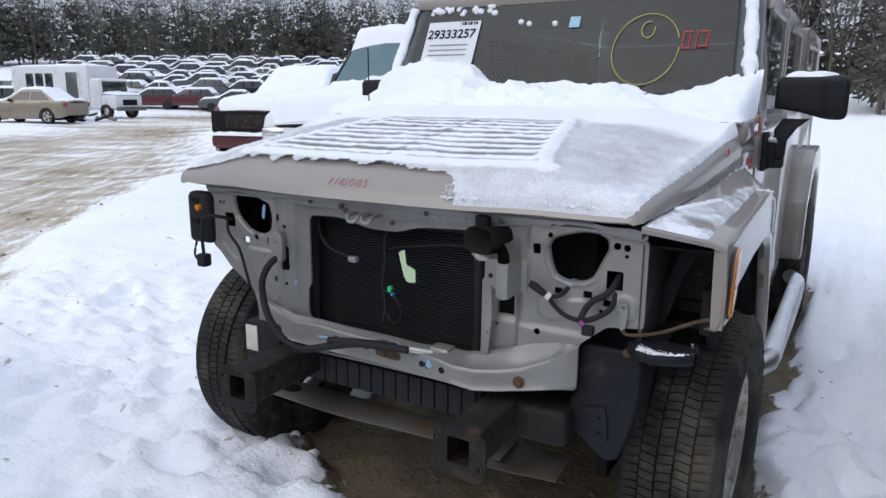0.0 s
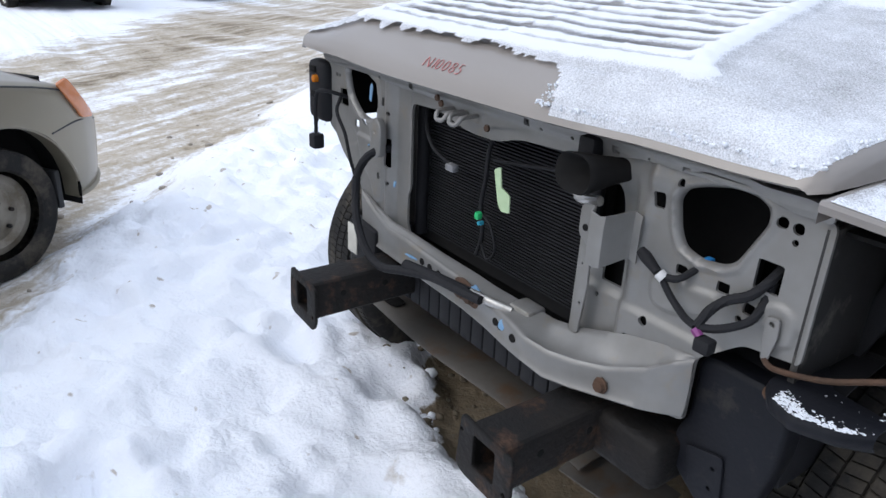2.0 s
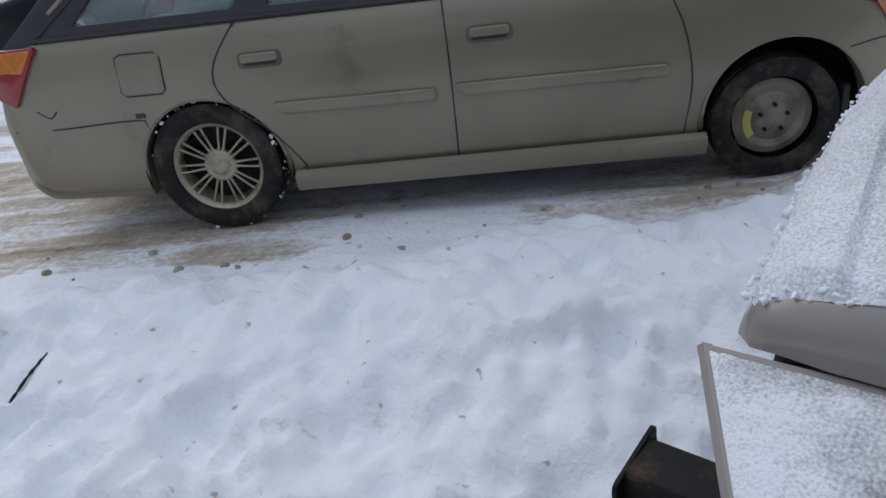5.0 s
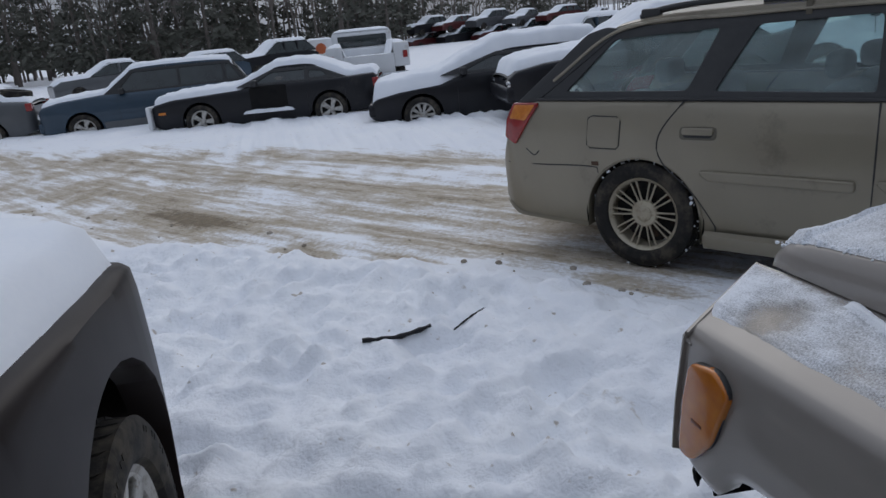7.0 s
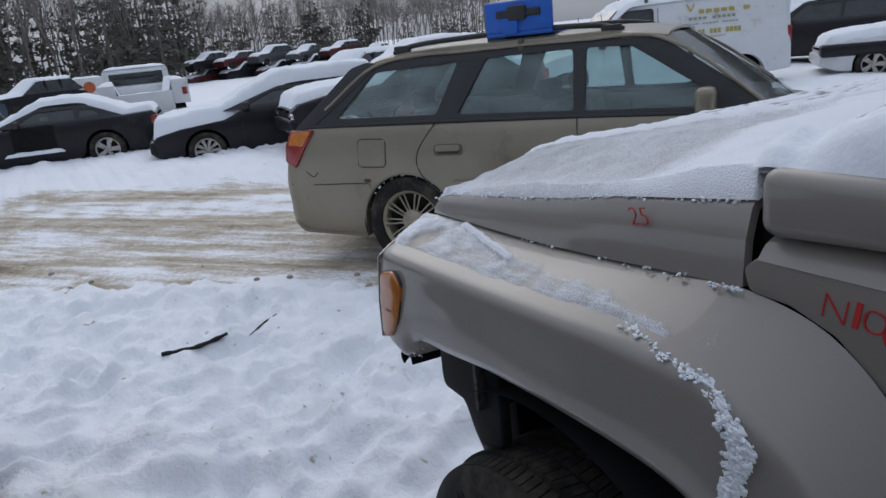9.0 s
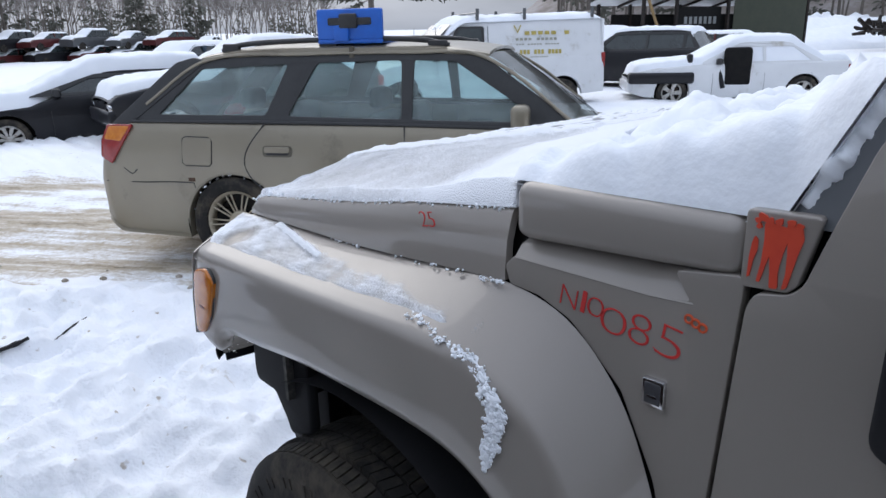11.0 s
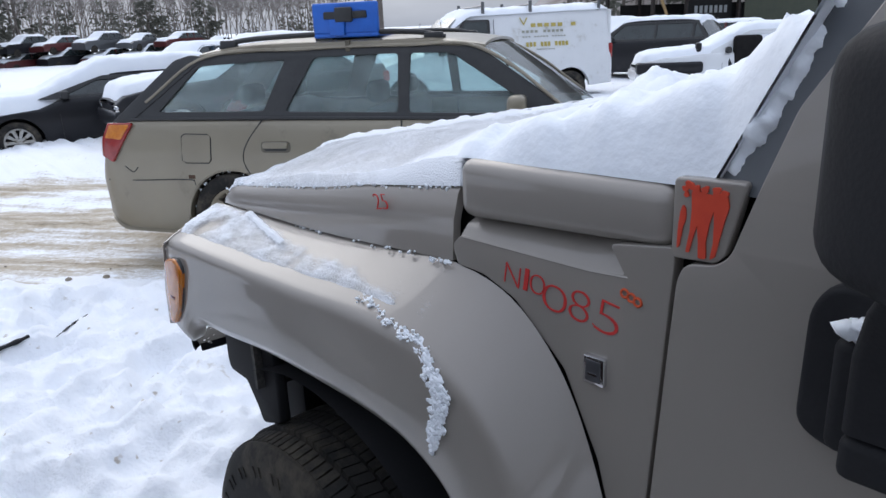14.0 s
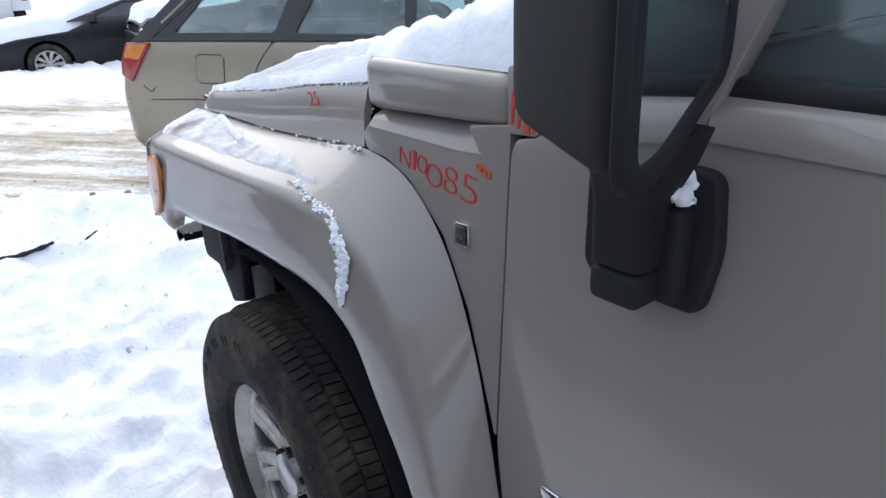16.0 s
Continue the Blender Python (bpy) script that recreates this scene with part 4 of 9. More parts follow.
    for x, y, zt, zb in ((0.371, 0.016, 1.008, 0.975), (0.373, 0.010, 1.020, 0.972), (0.380, 0.006, 1.026, 0.968), (0.405, 0.003, 1.030, 0.955), (0.411, -0.002, 1.030, 0.948), (0.416, -0.014, 1.026, 0.938), (0.436, -0.018, 1.024, 0.934), (0.447, -0.014, 1.026, 0.936),
                         (0.452, 0.006, 1.027, 0.940), (0.454, 0.040, 1.028, 0.944), (0.458, 0.046, 1.028, 0.944), (0.472, 0.047, 1.024, 0.940)):
        rows.append([(x, y + 0.010 * max(0.0, t - 0.8) + 0.006 * max(0.0, 0.15 - t), zb + (zt - zb) * t) for t in (0, 0.05, 0.15, 0.4, 0.6, 0.8, 0.95, 1.0)])
    part("radiator_bracket", solid(grid(rows), 0.003), M_PANEL, suv, "pressed silver radiator side bracket", smooth=45)
    part("bracket_hole", lathe([(-0.002, 0.006), (0.001, 0.006), (0.0012, 0.0)], 10, "z"), M_DARK, suv, m=at(0.393, 0.0035, 0.987, Matrix.Rotation(math.pi / 2, 4, "X")))
    part("bracket_leg", plate(rounded([(0.352, 0.965), (0.375, 0.975), (0.378, 0.86), (0.368, 0.76), (0.350, 0.76)], 0.006, 3), [ring(0.367, 0.822, 0.005, 8), ring(0.362, 0.90, 0.004, 8)], 0.006, 0.002, at(0, 0.045, 0, XZ)), M_PANEL, suv)
    part("bracket_arm", plate(rounded([(-0.375, 1.0), (-0.345, 1.02), (-0.325, 1.0), (-0.33, 0.93), (-0.36, 0.92)], 0.008, 3), [ring(-0.35, 0.985, 0.007, 8)], 0.02, 0.004, at(0, 0.035, 0, XZ)), M_PANEL, suv)
    # radiator and its fins
    rad = part("radiator", block(-0.30, 0.31, 0.15, 0.17, 0.70, 1.09), M_DARK, suv, "black radiator with fine horizontal fins")
    fin = part("fin", block(-0.275, 0.285, 0.138, 0.152, 0.735, 0.7385), M_BLACK, rad, "thin black fin", smooth=0)
    for i in range(1, 46):
        one = new("fin", fin.data)
        one.parent, one.location = rad, (0, 0, 0.0075 * i)
    for tx, r in ((-0.285, 0.017), (0.298, 0.016)):
        part("side_tank", tube([(tx, 0.13, 0.72), (tx, 0.13, 1.08)], r, 12), M_BLACK, rad)
    part("top_seal", block(-0.29, 0.30, 0.09, 0.15, 1.065, 1.085, 0.006), M_BLACK, rad)
    low = part("lower_cooler", block(-0.315, 0.32, 0.105, 0.13, 0.535, 0.62, 0.004), M_BLACK, suv, "black ribbed lower cooler")
    rib = part("rib", block(-0.315, -0.274, 0.093, 0.107, 0.536, 0.622, 0.004, 2), M_BLACK, low)
    for i in range(1, 14):
        one = new("rib", rib.data)
        one.parent, one.location = low, (0.0448 * i, 0, 0)
    part("edge_strip", tube([(-0.32, 0.09, 0.637), (0.0, 0.088, 0.64), (0.32, 0.09, 0.637)], 0.006, 8, 10), M_PANEL, low)
    # added dark backing that paints the shade of the open engine bay
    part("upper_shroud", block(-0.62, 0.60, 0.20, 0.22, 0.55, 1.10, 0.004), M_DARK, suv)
    # frame rails with end flanges
    for x0, x1, xa, xb in ((-0.365, -0.225, -0.342, -0.25), (0.348, 0.492, 0.376, 0.466)):
        z0, z1 = 0.548, 0.668
        fl = plate(rounded([(x0, z0 + 0.01), (x0 + 0.02, z0), (x1 - 0.015, z0 - 0.004), (x1, z0 + 0.02), (x1, z1 - 0.012), (x0 + 0.01, z1)], 0.01, 3), [rect((xa + xb) / 2, (z0 + z1) / 2 + 0.004, 0.062, 0.07, 0.008), ring(x1 - 0.014, z0 + 0.03, 0.007, 8), ring(x0 + 0.012, z1 - 0.03, 0.006, 8)], 0.008, 0.002, at(0, -0.205, 0, XZ))
        rail = part("frame_rail", plate(rect((xa + xb) / 2, 0.6125, xb - xa, 0.095, 0.012), [rect((xa + xb) / 2, 0.6125, xb - xa - 0.012, 0.083, 0.01)], 0.75, 0.002, at(0, 0.173, 0, XZ)), M_FRAME, suv, "black rust-flecked frame rail stub", smooth=30)
        part("end_flange", fl, M_FRAME, rail, "rusty end flange plate", smooth=25)
        part("rail_plug", block(xa + 0.008, xb - 0.008, 0.1, 0.12, 0.575, 0.65), M_DARK, rail)
        for yy in (-0.12, 0.0):
            b = lathe([(0, 0.008), (0.002, 0.008), (0.003, 0)], 8, "z")
            part("rail_hole", b, M_DARK, rail, m=at(xb + 0.0005, yy, 0.62, Matrix.Rotation(math.pi / 2, 4, "Y")))
    part("rail_cover", block(0.44, 0.60, 0.02, 0.16, 0.555, 0.655, 0.02, 3), M_FRAME, suv, "black cast mount beside the rail")
    part("rail_cover", block(-0.52, -0.36, 0.04, 0.2, 0.56, 0.70, 0.02, 3), M_FRAME, suv, "black cast mount beside the rail")
    # deflector sheet below
    rows = []
    for x in frange(-0.54, 0.40, 30):
        f = 0.008 * math.sin(x * 9)
        rows.append([(x, 0.075 + f, 0.448), (x, 0.08 + f, 0.452), (x, 0.13 + f, 0.458), (x, 0.20, 0.452), (x, 0.21, 0.44)])
    sheet = part("deflector_sheet", solid(grid(rows), 0.003), surf("grey_sheet", (0.115, 0.105, 0.092), (0.075, 0.066, 0.056), 0.6, metal=0.1, scale=6, grime=(0.1, 0.06, 0.035), gamount=0.3, gscale=7), suv, "grey bent deflector sheet below the bumper mounts", smooth=40)
    rows = []
    for x in frange(0.36, 0.56, 14):
        rows.append([(x, 0.055 + 0.1 * (x - 0.36), 0.43), (x, 0.10, 0.44 + 0.01 * math.sin(x * 40)), (x, 0.19, 0.45)])
    part("sheet_tab", solid(grid(rows), 0.003), sheet.data.materials[0], sheet)
    b = plate(rect(-0.43, 0.13, 0.11, 0.045, 0.02), [], 0.004, 0.0, Matrix.Translation((0, 0, 0.462)))
    part("sheet_slot", b, M_DARK, sheet)
    # driver side splash shield and crash beam
    M_SHIELD = surf("blueblack_plastic", (0.007, 0.008, 0.012), (0.012, 0.0125, 0.016), 0.6, scale=7, bump=0.1, bscale=120, grime=(0.04, 0.038, 0.034), gamount=0.15, gscale=10, spec=0.25)
    sh = [(0.612, 0.815), (0.735, 0.812), (0.752, 0.798), (0.748, 0.70), (0.732, 0.627), (0.705, 0.540), (0.685, 0.533), (0.650, 0.560), (0.60, 0.60), (0.592, 0.66), (0.612, 0.70)]
    shield = part("splash_shield", plate(rounded(sh, 0.015, 3), [], 0.06, 0.012, at(0, 0.112, 0, XZ)), M_SHIELD, suv, "blue-black plastic splash shield beside the tyre", smooth=30)
    part("shield_wall", block(0.70, 0.75, 0.14, 0.28, 0.62, 0.80, 0.012), M_BLACK, shield)
    rows = [[(x, y, z) for x in frange(0.612, 0.80, 8)] for y, z in ((0.085, 0.806), (0.10, 0.815), (0.17, 0.842), (0.25, 0.855), (0.33, 0.858))]
    part("shield_top", solid(grid(rows), 0.004), M_BLACK, shield)
    part("shield_tab", plate(rounded([(0.615, 0.655), (0.680, 0.668), (0.690, 0.585), (0.665, 0.565), (0.635, 0.575)], 0.008, 3), [ring(0.668, 0.64, 0.006, 8), ring(0.668, 0.60, 0.006, 8)], 0.006, 0.002, at(0, 0.078, 0, XZ)), M_SHIELD, shield)
    rows = []
    SHELF_X, SHELF_Y = [0.735, 0.76, 0.80, 0.85, 0.88, 0.903], [0.040, 0.004, -0.012, 0.006, 0.030, 0.060]
    for x in frange(0.735, 0.886, 22):
        yf = lerp(x, SHELF_X, SHELF_Y)
        yb = lerp(x, [0.735, 0.80, 0.886], [0.20, 0.10, 0.09])
        rows.append([(x, yf + 0.014, 0.832), (x, yf + 0.004, 0.838), (x, yf, 0.852), (x, yf + 0.006, 0.861), (x, yf + 0.2 * (yb - yf), 0.864), (x, yf + 0.6 * (yb - yf), 0.866), (x, yb, 0.862), (x, yb + 0.004, 0.845)])
    beam = part("lamp_shelf", solid(grid(rows), 0.004), M_SHIELD, suv, "black shelf below the lamp opening, snow on it", smooth=50)
    crust = bmesh.new()
    rnd = random.Random(4)
    for k in range(620):
        x = rnd.uniform(0.762, 0.880)
        d = abs(rnd.gauss(0, 0.026))
        clump(crust, (x, lerp(x, SHELF_X, SHELF_Y) + 0.004 + d, 0.8615 + 0.1 * min(d, 0.02)), rnd.uniform(0.0006, 0.0026), rnd, (1.3, 1.2, 0.5))
    part("shelf_snow", crust, M_SNOW, beam, "thin crust of snow", smooth=60)
    part("shelf_bolt", lathe([(0, 0.013), (0.006, 0.012), (0.010, 0.007), (0.011, 0)], 10, "z"), M_RUST, beam, "rusty bolt head", m=at(0.728, 0.078, 0.822, Matrix.Rotation(radians(35), 4, "X")))
    part("ground_strap", plate(rounded([(0.708, 0.950), (0.727, 0.952), (0.729, 0.925), (0.722, 0.885), (0.713, 0.885), (0.710, 0.920)], 0.006, 3), [ring(0.718, 0.942, 0.005, 8)], 0.004, 0.001, at(0, 0.050, 0, XZ)), M_PANEL, suv, "bolted earth strap")
    part("ground_wire", tube([(0.718, 0.048, 0.888), (0.728, 0.050, 0.878), (0.765, 0.054, 0.882), (0.81, 0.058, 0.896), (0.85, 0.066, 0.915), (0.885, 0.075, 0.930), (0.915, 0.084, 0.936), (0.93, 0.09, 0.928)], 0.0045, 8, 30), M_RUST, suv, "rusty brown wire")
    # lamp opening beside the panel
    M_WELL = surf("grey_well", (0.035, 0.034, 0.033), (0.022, 0.021, 0.02), 0.7, scale=6, grime=(0.16, 0.15, 0.13), gamount=0.2, gscale=8)
    well = part("lamp_well", block(0.745, 0.90, 0.37, 0.38, 0.86, 1.09), M_WELL, suv, "open grey headlamp well")
    part("well_side", block(0.752, 0.762, 0.06, 0.38, 0.86, 1.095), M_WELL, well)
    part("well_top", block(0.75, 0.90, 0.09, 0.38, 1.084, 1.09), M_DARK, well)
    part("well_strut", plate(rounded([(0.722, 0.82), (0.765, 0.85), (0.806, 0.98), (0.86, 1.09), (0.82, 1.095), (0.771, 0.97)], 0.01, 3), [], 0.016, 0.004, at(0, 0.25, 0, XZ)), M_BLACK, well)
    part("well_floor", block(0.75, 0.868, 0.26, 0.38, 0.852, 0.862), M_DARK, well)
    # wheel-house liners
    for sx in (1, -1):
        rows = []
        for a in frange(-0.15 * math.pi, (0.64 if sx > 0 else 0.6) * math.pi, 24):
            y, z = 0.56 + 0.47 * math.cos(a), 0.45 + 0.49 * math.sin(a)
            rows.append([(sx * 0.64, y, z), (sx * 0.78, y, z), (sx * 0.905, y, z)])
        b = grid(rows)
        bmesh.ops.recalc_face_normals(b, faces=b.faces[:])
        part("wheel_liner", b, M_BLACK, suv, "black plastic wheel-house liner")
        # dark side sheet; shade beside the bay is put into its colour
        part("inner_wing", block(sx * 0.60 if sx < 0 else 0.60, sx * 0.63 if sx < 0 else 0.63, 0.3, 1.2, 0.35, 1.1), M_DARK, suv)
    # two added dark fills stand for shade seen through the far lamp hole
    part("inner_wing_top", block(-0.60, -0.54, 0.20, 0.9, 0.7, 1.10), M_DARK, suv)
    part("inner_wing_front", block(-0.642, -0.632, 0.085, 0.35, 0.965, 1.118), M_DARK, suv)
    part("liner_corner", plate(rounded([(0.228, 0.96), (0.226, 0.870), (0.232, 0.852), (0.300, 0.850), (0.34, 0.80), (0.352, 0.775), (0.42, 0.80), (0.42, 0.96)], 0.008, 3), [], 0.024, 0.006, at(0.872, 0, 0, YZ)), M_BLACK, suv, "torn black liner corner")
    # fender front flange and marker lamp
    rows = [[(0.930, 0.083, 1.10), (0.905, 0.088, 1.10), (0.90, 0.12, 1.10)], [(0.937, 0.075, 1.0), (0.908, 0.082, 1.0), (0.903, 0.12, 1.0)], [(0.936, 0.066, 0.92), (0.912, 0.074, 0.915), (0.905, 0.12, 0.915)]]
    part("front_flange", solid(grid(rows), 0.004), M_SILVER, suv)
    rows = [[(x, lerp(x, [0.762, 0.897, 0.928], [0.0, 0.0706, 0.084]) + dy, lerp(x, [0.762, 0.897, 0.928], [1.147, 1.1165, 1.105]) + dz) for x in frange(0.762, 0.928, 12)] for dy, dz in ((0.006, 0.0012), (0.0, 0.0008), (-0.004, -0.004), (-0.002, -0.014), (0.012, -0.016))]
    part("front_lip", solid(grid(rows), 0.003), M_SILVER, suv)
    lens = [(0.100, 0.942), (0.122, 0.942), (0.164, 0.990), (0.194, 1.070), (0.172, 1.087), (0.122, 1.076), (0.108, 1.02)]
    lamp = part("marker_lamp", plate(rounded(lens, 0.012, 4), [], 0.016, 0.005, at(0.9388, 0, 0, YZ)), M_AMBER, suv, "amber side marker lamp", smooth=40)
    part("lens_bar", block(0.9462, 0.9477, 0.128, 0.150, 1.000, 1.005, 0.001), surf("amber_dark", (0.22, 0.06, 0.01), None, 0.4), lamp)
    part("lamp_frame", plate(rounded([(y + (0.0022 if y > 0.15 else -0.0022), z + (0.0022 if z > 1.0 else -0.0022)) for y, z in lens], 0.014, 4), [rounded(lens, 0.012, 4)], 0.012, 0.003, at(0.9372, 0, 0, YZ)), M_TRIM, lamp)
    # dangling marker lamp housing on the far side
    hs = part("lamp_housing", block(-0.742, -0.64, 0.03, 0.085, 0.945, 1.115, 0.02, 3), M_BLACK, suv, "black empty marker lamp housing")
    part("lamp_socket", lathe([(0, 0.011), (0.012, 0.010), (0.014, 0)], 14, "z"), M_AMBER, hs, "amber bulb socket", m=at(-0.678, 0.03, 1.066, Matrix.Rotation(math.pi / 2, 4, "X")))
    for z in (1.02, 1.09):
        part("lamp_slot", block(-0.715, -0.68, 0.024, 0.034, z - 0.008, z + 0.008, 0.003), M_DARK, hs)
    part("lamp_hook", tube([(-0.735, 0.06, 0.95), (-0.74, 0.05, 0.90), (-0.73, 0.05, 0.885), (-0.69, 0.045, 0.865), (-0.685, 0.045, 0.905)], 0.004, 6, 20), M_BLACK, hs)
    # battery-like box with paper label, behind the far rail
    bx = part("fuse_box", block(-0.50, -0.355, 0.03, 0.16, 0.60, 0.715, 0.012), M_BLACK, suv, "black box with a white paper label")
    part("label", block(-0.497, -0.447, 0.026, 0.031, 0.615, 0.70, 0.002), surf("paper", (0.66, 0.64, 0.56), (0.5, 0.48, 0.42), 0.8, scale=20), bx)


def cable(pts, r=0.008, name="cable", mat=None, label=""):
    r *= 0.68
    return part(name, tube(pts, r, 8, max(12, 9 * len(pts)), 0.06), mat or M_BLACK, suv, label)


def build_suv_cables():
    cable([(-0.575, 0.07, 1.03), (-0.60, 0.02, 1.045), (-0.64, 0.012, 1.035), (-0.655, 0.012, 0.98), (-0.652, 0.012, 0.92)], 0.008, label="black taped wiring loom")
    part("plug", block(-0.672, -0.634, -0.005, 0.03, 0.875, 0.918, 0.008), M_BLACK, suv)
    cable([(-0.575, 0.05, 1.03), (-0.54, 0.02, 1.0), (-0.50, 0.022, 0.95), (-0.485, 0.03, 0.88), (-0.49, 0.05, 0.82)], 0.007)
    cable([(-0.335, 0.10, 0.945), (-0.355, 0.02, 0.93), (-0.372, -0.01, 0.88), (-0.365, -0.02, 0.82), (-0.33, -0.035, 0.765), (-0.27, -0.045, 0.715), (-0.20, -0.045, 0.695), (-0.10, -0.04, 0.72), (0.0, -0.035, 0.745), (0.09, -0.03, 0.752), (0.16, -0.02, 0.752)], 0.016, label="thick black harness sleeve")
    part("pipe_sleeve", tube([(-0.1, -0.035, 0.735), (0.02, -0.03, 0.748), (0.12, -0.02, 0.752)], 0.0125, 10, 10), M_BLACK, suv)
    part("alloy_pipe", tube([(0.12, -0.015, 0.752), (0.17, 0.0, 0.748), (0.215, 0.02, 0.742)], 0.010, 10, 10), M_RIM, suv, "bare aluminium coolant pipe")
    part("pipe_fitting", block(0.20, 0.262, 0.02, 0.07, 0.722, 0.758, 0.008), M_RIM, suv)
    cable([(0.02, 0.12, 1.075), (0.0, 0.11, 1.02), (0.005, 0.10, 0.95), (-0.005, 0.10, 0.89), (0.005, 0.10, 0.82), (0.0, 0.09, 0.77)], 0.008)
    cable([(-0.005, 0.10, 0.87), (0.04, 0.09, 0.86), (0.07, 0.085, 0.81), (0.04, 0.09, 0.775), (0.01, 0.095, 0.80)], 0.005)
    cable([(0.285, 0.09, 1.035), (0.22, 0.09, 1.03), (0.12, 0.09, 1.015), (0.03, 0.10, 1.0)], 0.006)
    cable([(-0.255, 0.12, 1.07), (-0.245, 0.11, 1.02), (-0.20, 0.10, 0.975), (-0.11, 0.09, 0.955)], 0.007)
    part("grey_plug", block(-0.11, -0.078, 0.07, 0.09, 0.945, 0.963, 0.005), surf("grey_plug", (0.25, 0.25, 0.26), None, 0.6), suv, "grey electrical plug")
    part("paper_tag", plate(rounded([(0.078, 0.998), (0.098, 1.008), (0.104, 0.965), (0.132, 0.955), (0.134, 0.918), (0.108, 0.915), (0.096, 0.93)], 0.004, 2), [], 0.003, 0.0, at(0, 0.062, 0, XZ)), surf("pale_green_paper", (0.52, 0.66, 0.42), (0.46, 0.6, 0.36), 0.8, scale=30), suv, "pale green paper tag")
    part("green_clip", block(0.058, 0.071, 0.03, 0.045, 0.888, 0.905, 0.004), surf("green_clip", (0.03, 0.55, 0.18), None, 0.5), suv, "bright green plastic clip")
    part("green_clip_foot", block(0.07, 0.077, 0.03, 0.045, 0.878, 0.887, 0.002), surf("teal_clip", (0.03, 0.3, 0.42), None, 0.5), suv)
    # horn
    mouth = []
    for d, w, h in ((0.075, 0.020, 0.020), (0.05, 0.026, 0.024), (0.025, 0.034, 0.030), (0.008, 0.040, 0.034), (0.0, 0.0415, 0.0355), (-0.003, 0.040, 0.034), (0.0, 0.0365, 0.031), (0.012, 0.030, 0.025), (0.03, 0.020, 0.018), (0.045, 0.010, 0.010), (0.046, 0.0, 0.0)):
        mouth.append([(0.364 + 0.55 * d + w * math.copysign(abs(math.cos(a)) ** 0.75, math.cos(a)), -0.008 + d, 1.076 + 0.1 * d + h * math.copysign(abs(math.sin(a)) ** 0.75, math.sin(a))) for a in frange(0, 2 * math.pi, 29)[:-1]])
    b = grid(mouth, closed=True)
    bmesh.ops.recalc_face_normals(b, faces=b.faces[:])
    part("horn", b, M_DARK, suv, "black signal horn", smooth=60)
    part("horn_mount", block(0.335, 0.372, 0.022, 0.05, 1.095, 1.132, 0.006), M_BLACK, suv)
    part("horn_pipe", tube([(0.325, 0.045, 1.03), (0.35, 0.03, 1.022), (0.395, 0.03, 1.03)], 0.009, 8, 8), M_RIM, suv)
    # driver-side lamp loom
    cable([(0.535, 0.034, 0.947), (0.552, 0.036, 0.925), (0.573, 0.034, 0.910), (0.60, 0.02, 0.906), (0.629, 0.006, 0.908)], 0.009, label="black wiring loom with taped branches")
    cable([(0.535, 0.034, 0.947), (0.56, 0.042, 0.950), (0.575, 0.062, 0.967), (0.585, 0.076, 0.982)], 0.009)
    cable([(0.629, 0.006, 0.908), (0.633, 0.028, 0.932), (0.647, 0.043, 0.950), (0.675, 0.050, 0.968), (0.690, 0.062, 0.990), (0.695, 0.085, 1.009)], 0.0115)
    cable([(0.629, 0.006, 0.908), (0.650, 0.018, 0.911), (0.671, 0.029, 0.921), (0.688, 0.045, 0.935), (0.693, 0.058, 0.955), (0.692, 0.080, 0.990)], 0.010)
    part("loom_end", tube([(0.486, 0.038, 0.972), (0.500, 0.036, 0.966), (0.527, 0.034, 0.951)], [0.0085, 0.0105, 0.0075], 10), M_BLACK, suv)
    part("white_tape", tube([(0.531, 0.034, 0.950), (0.541, 0.035, 0.944)], 0.0095, 10), surf("white_tape", (0.7, 0.7, 0.68), None, 0.7), suv, "wrap of white tape")
    part("blue_plug", block(0.579, 0.592, 0.070, 0.084, 0.977, 0.988, 0.002), surf("blue_plug", (0.02, 0.22, 0.55), None, 0.5), suv, "blue electrical plug")
    part("purple_clip", tube([(0.629, 0.004, 0.906), (0.640, 0.003, 0.898)], 0.007, 8), surf("purple_clip", (0.24, 0.05, 0.20), None, 0.5), suv, "purple connector clip")
    part("plug", block(0.636, 0.664, -0.008, 0.016, 0.876, 0.900, 0.005), M_BLACK, suv)
    # blue chalk strokes
    chalk = surf("blue_chalk", (0.16, 0.33, 0.55), (0.25, 0.4, 0.55), 0.9, scale=60)
    for x, z, w, h, y in ((0.10, 0.735, 0.02, 0.045, 0.011), (0.225, 0.725, 0.014, 0.03, -0.012), (-0.42, 1.07, 0.008, 0.05, 0.0565), (-0.44, 0.93, 0.02, 0.006, 0.0565), (-0.30, 0.86, 0.006, 0.02, 0.0565), (-0.17, 0.715, 0.03, 0.008, 0.026)):
        part("chalk_mark", plate(rounded([(x - w, z - h * 0.4), (x, z - h / 2), (x + w, z + h * 0.3), (x + w * 0.2, z + h / 2), (x - w * 0.7, z + h * 0.2)], 0.003, 2), [], 0.002, 0.0, at(0, y, 0, XZ)), chalk, suv, "blue chalk mark")


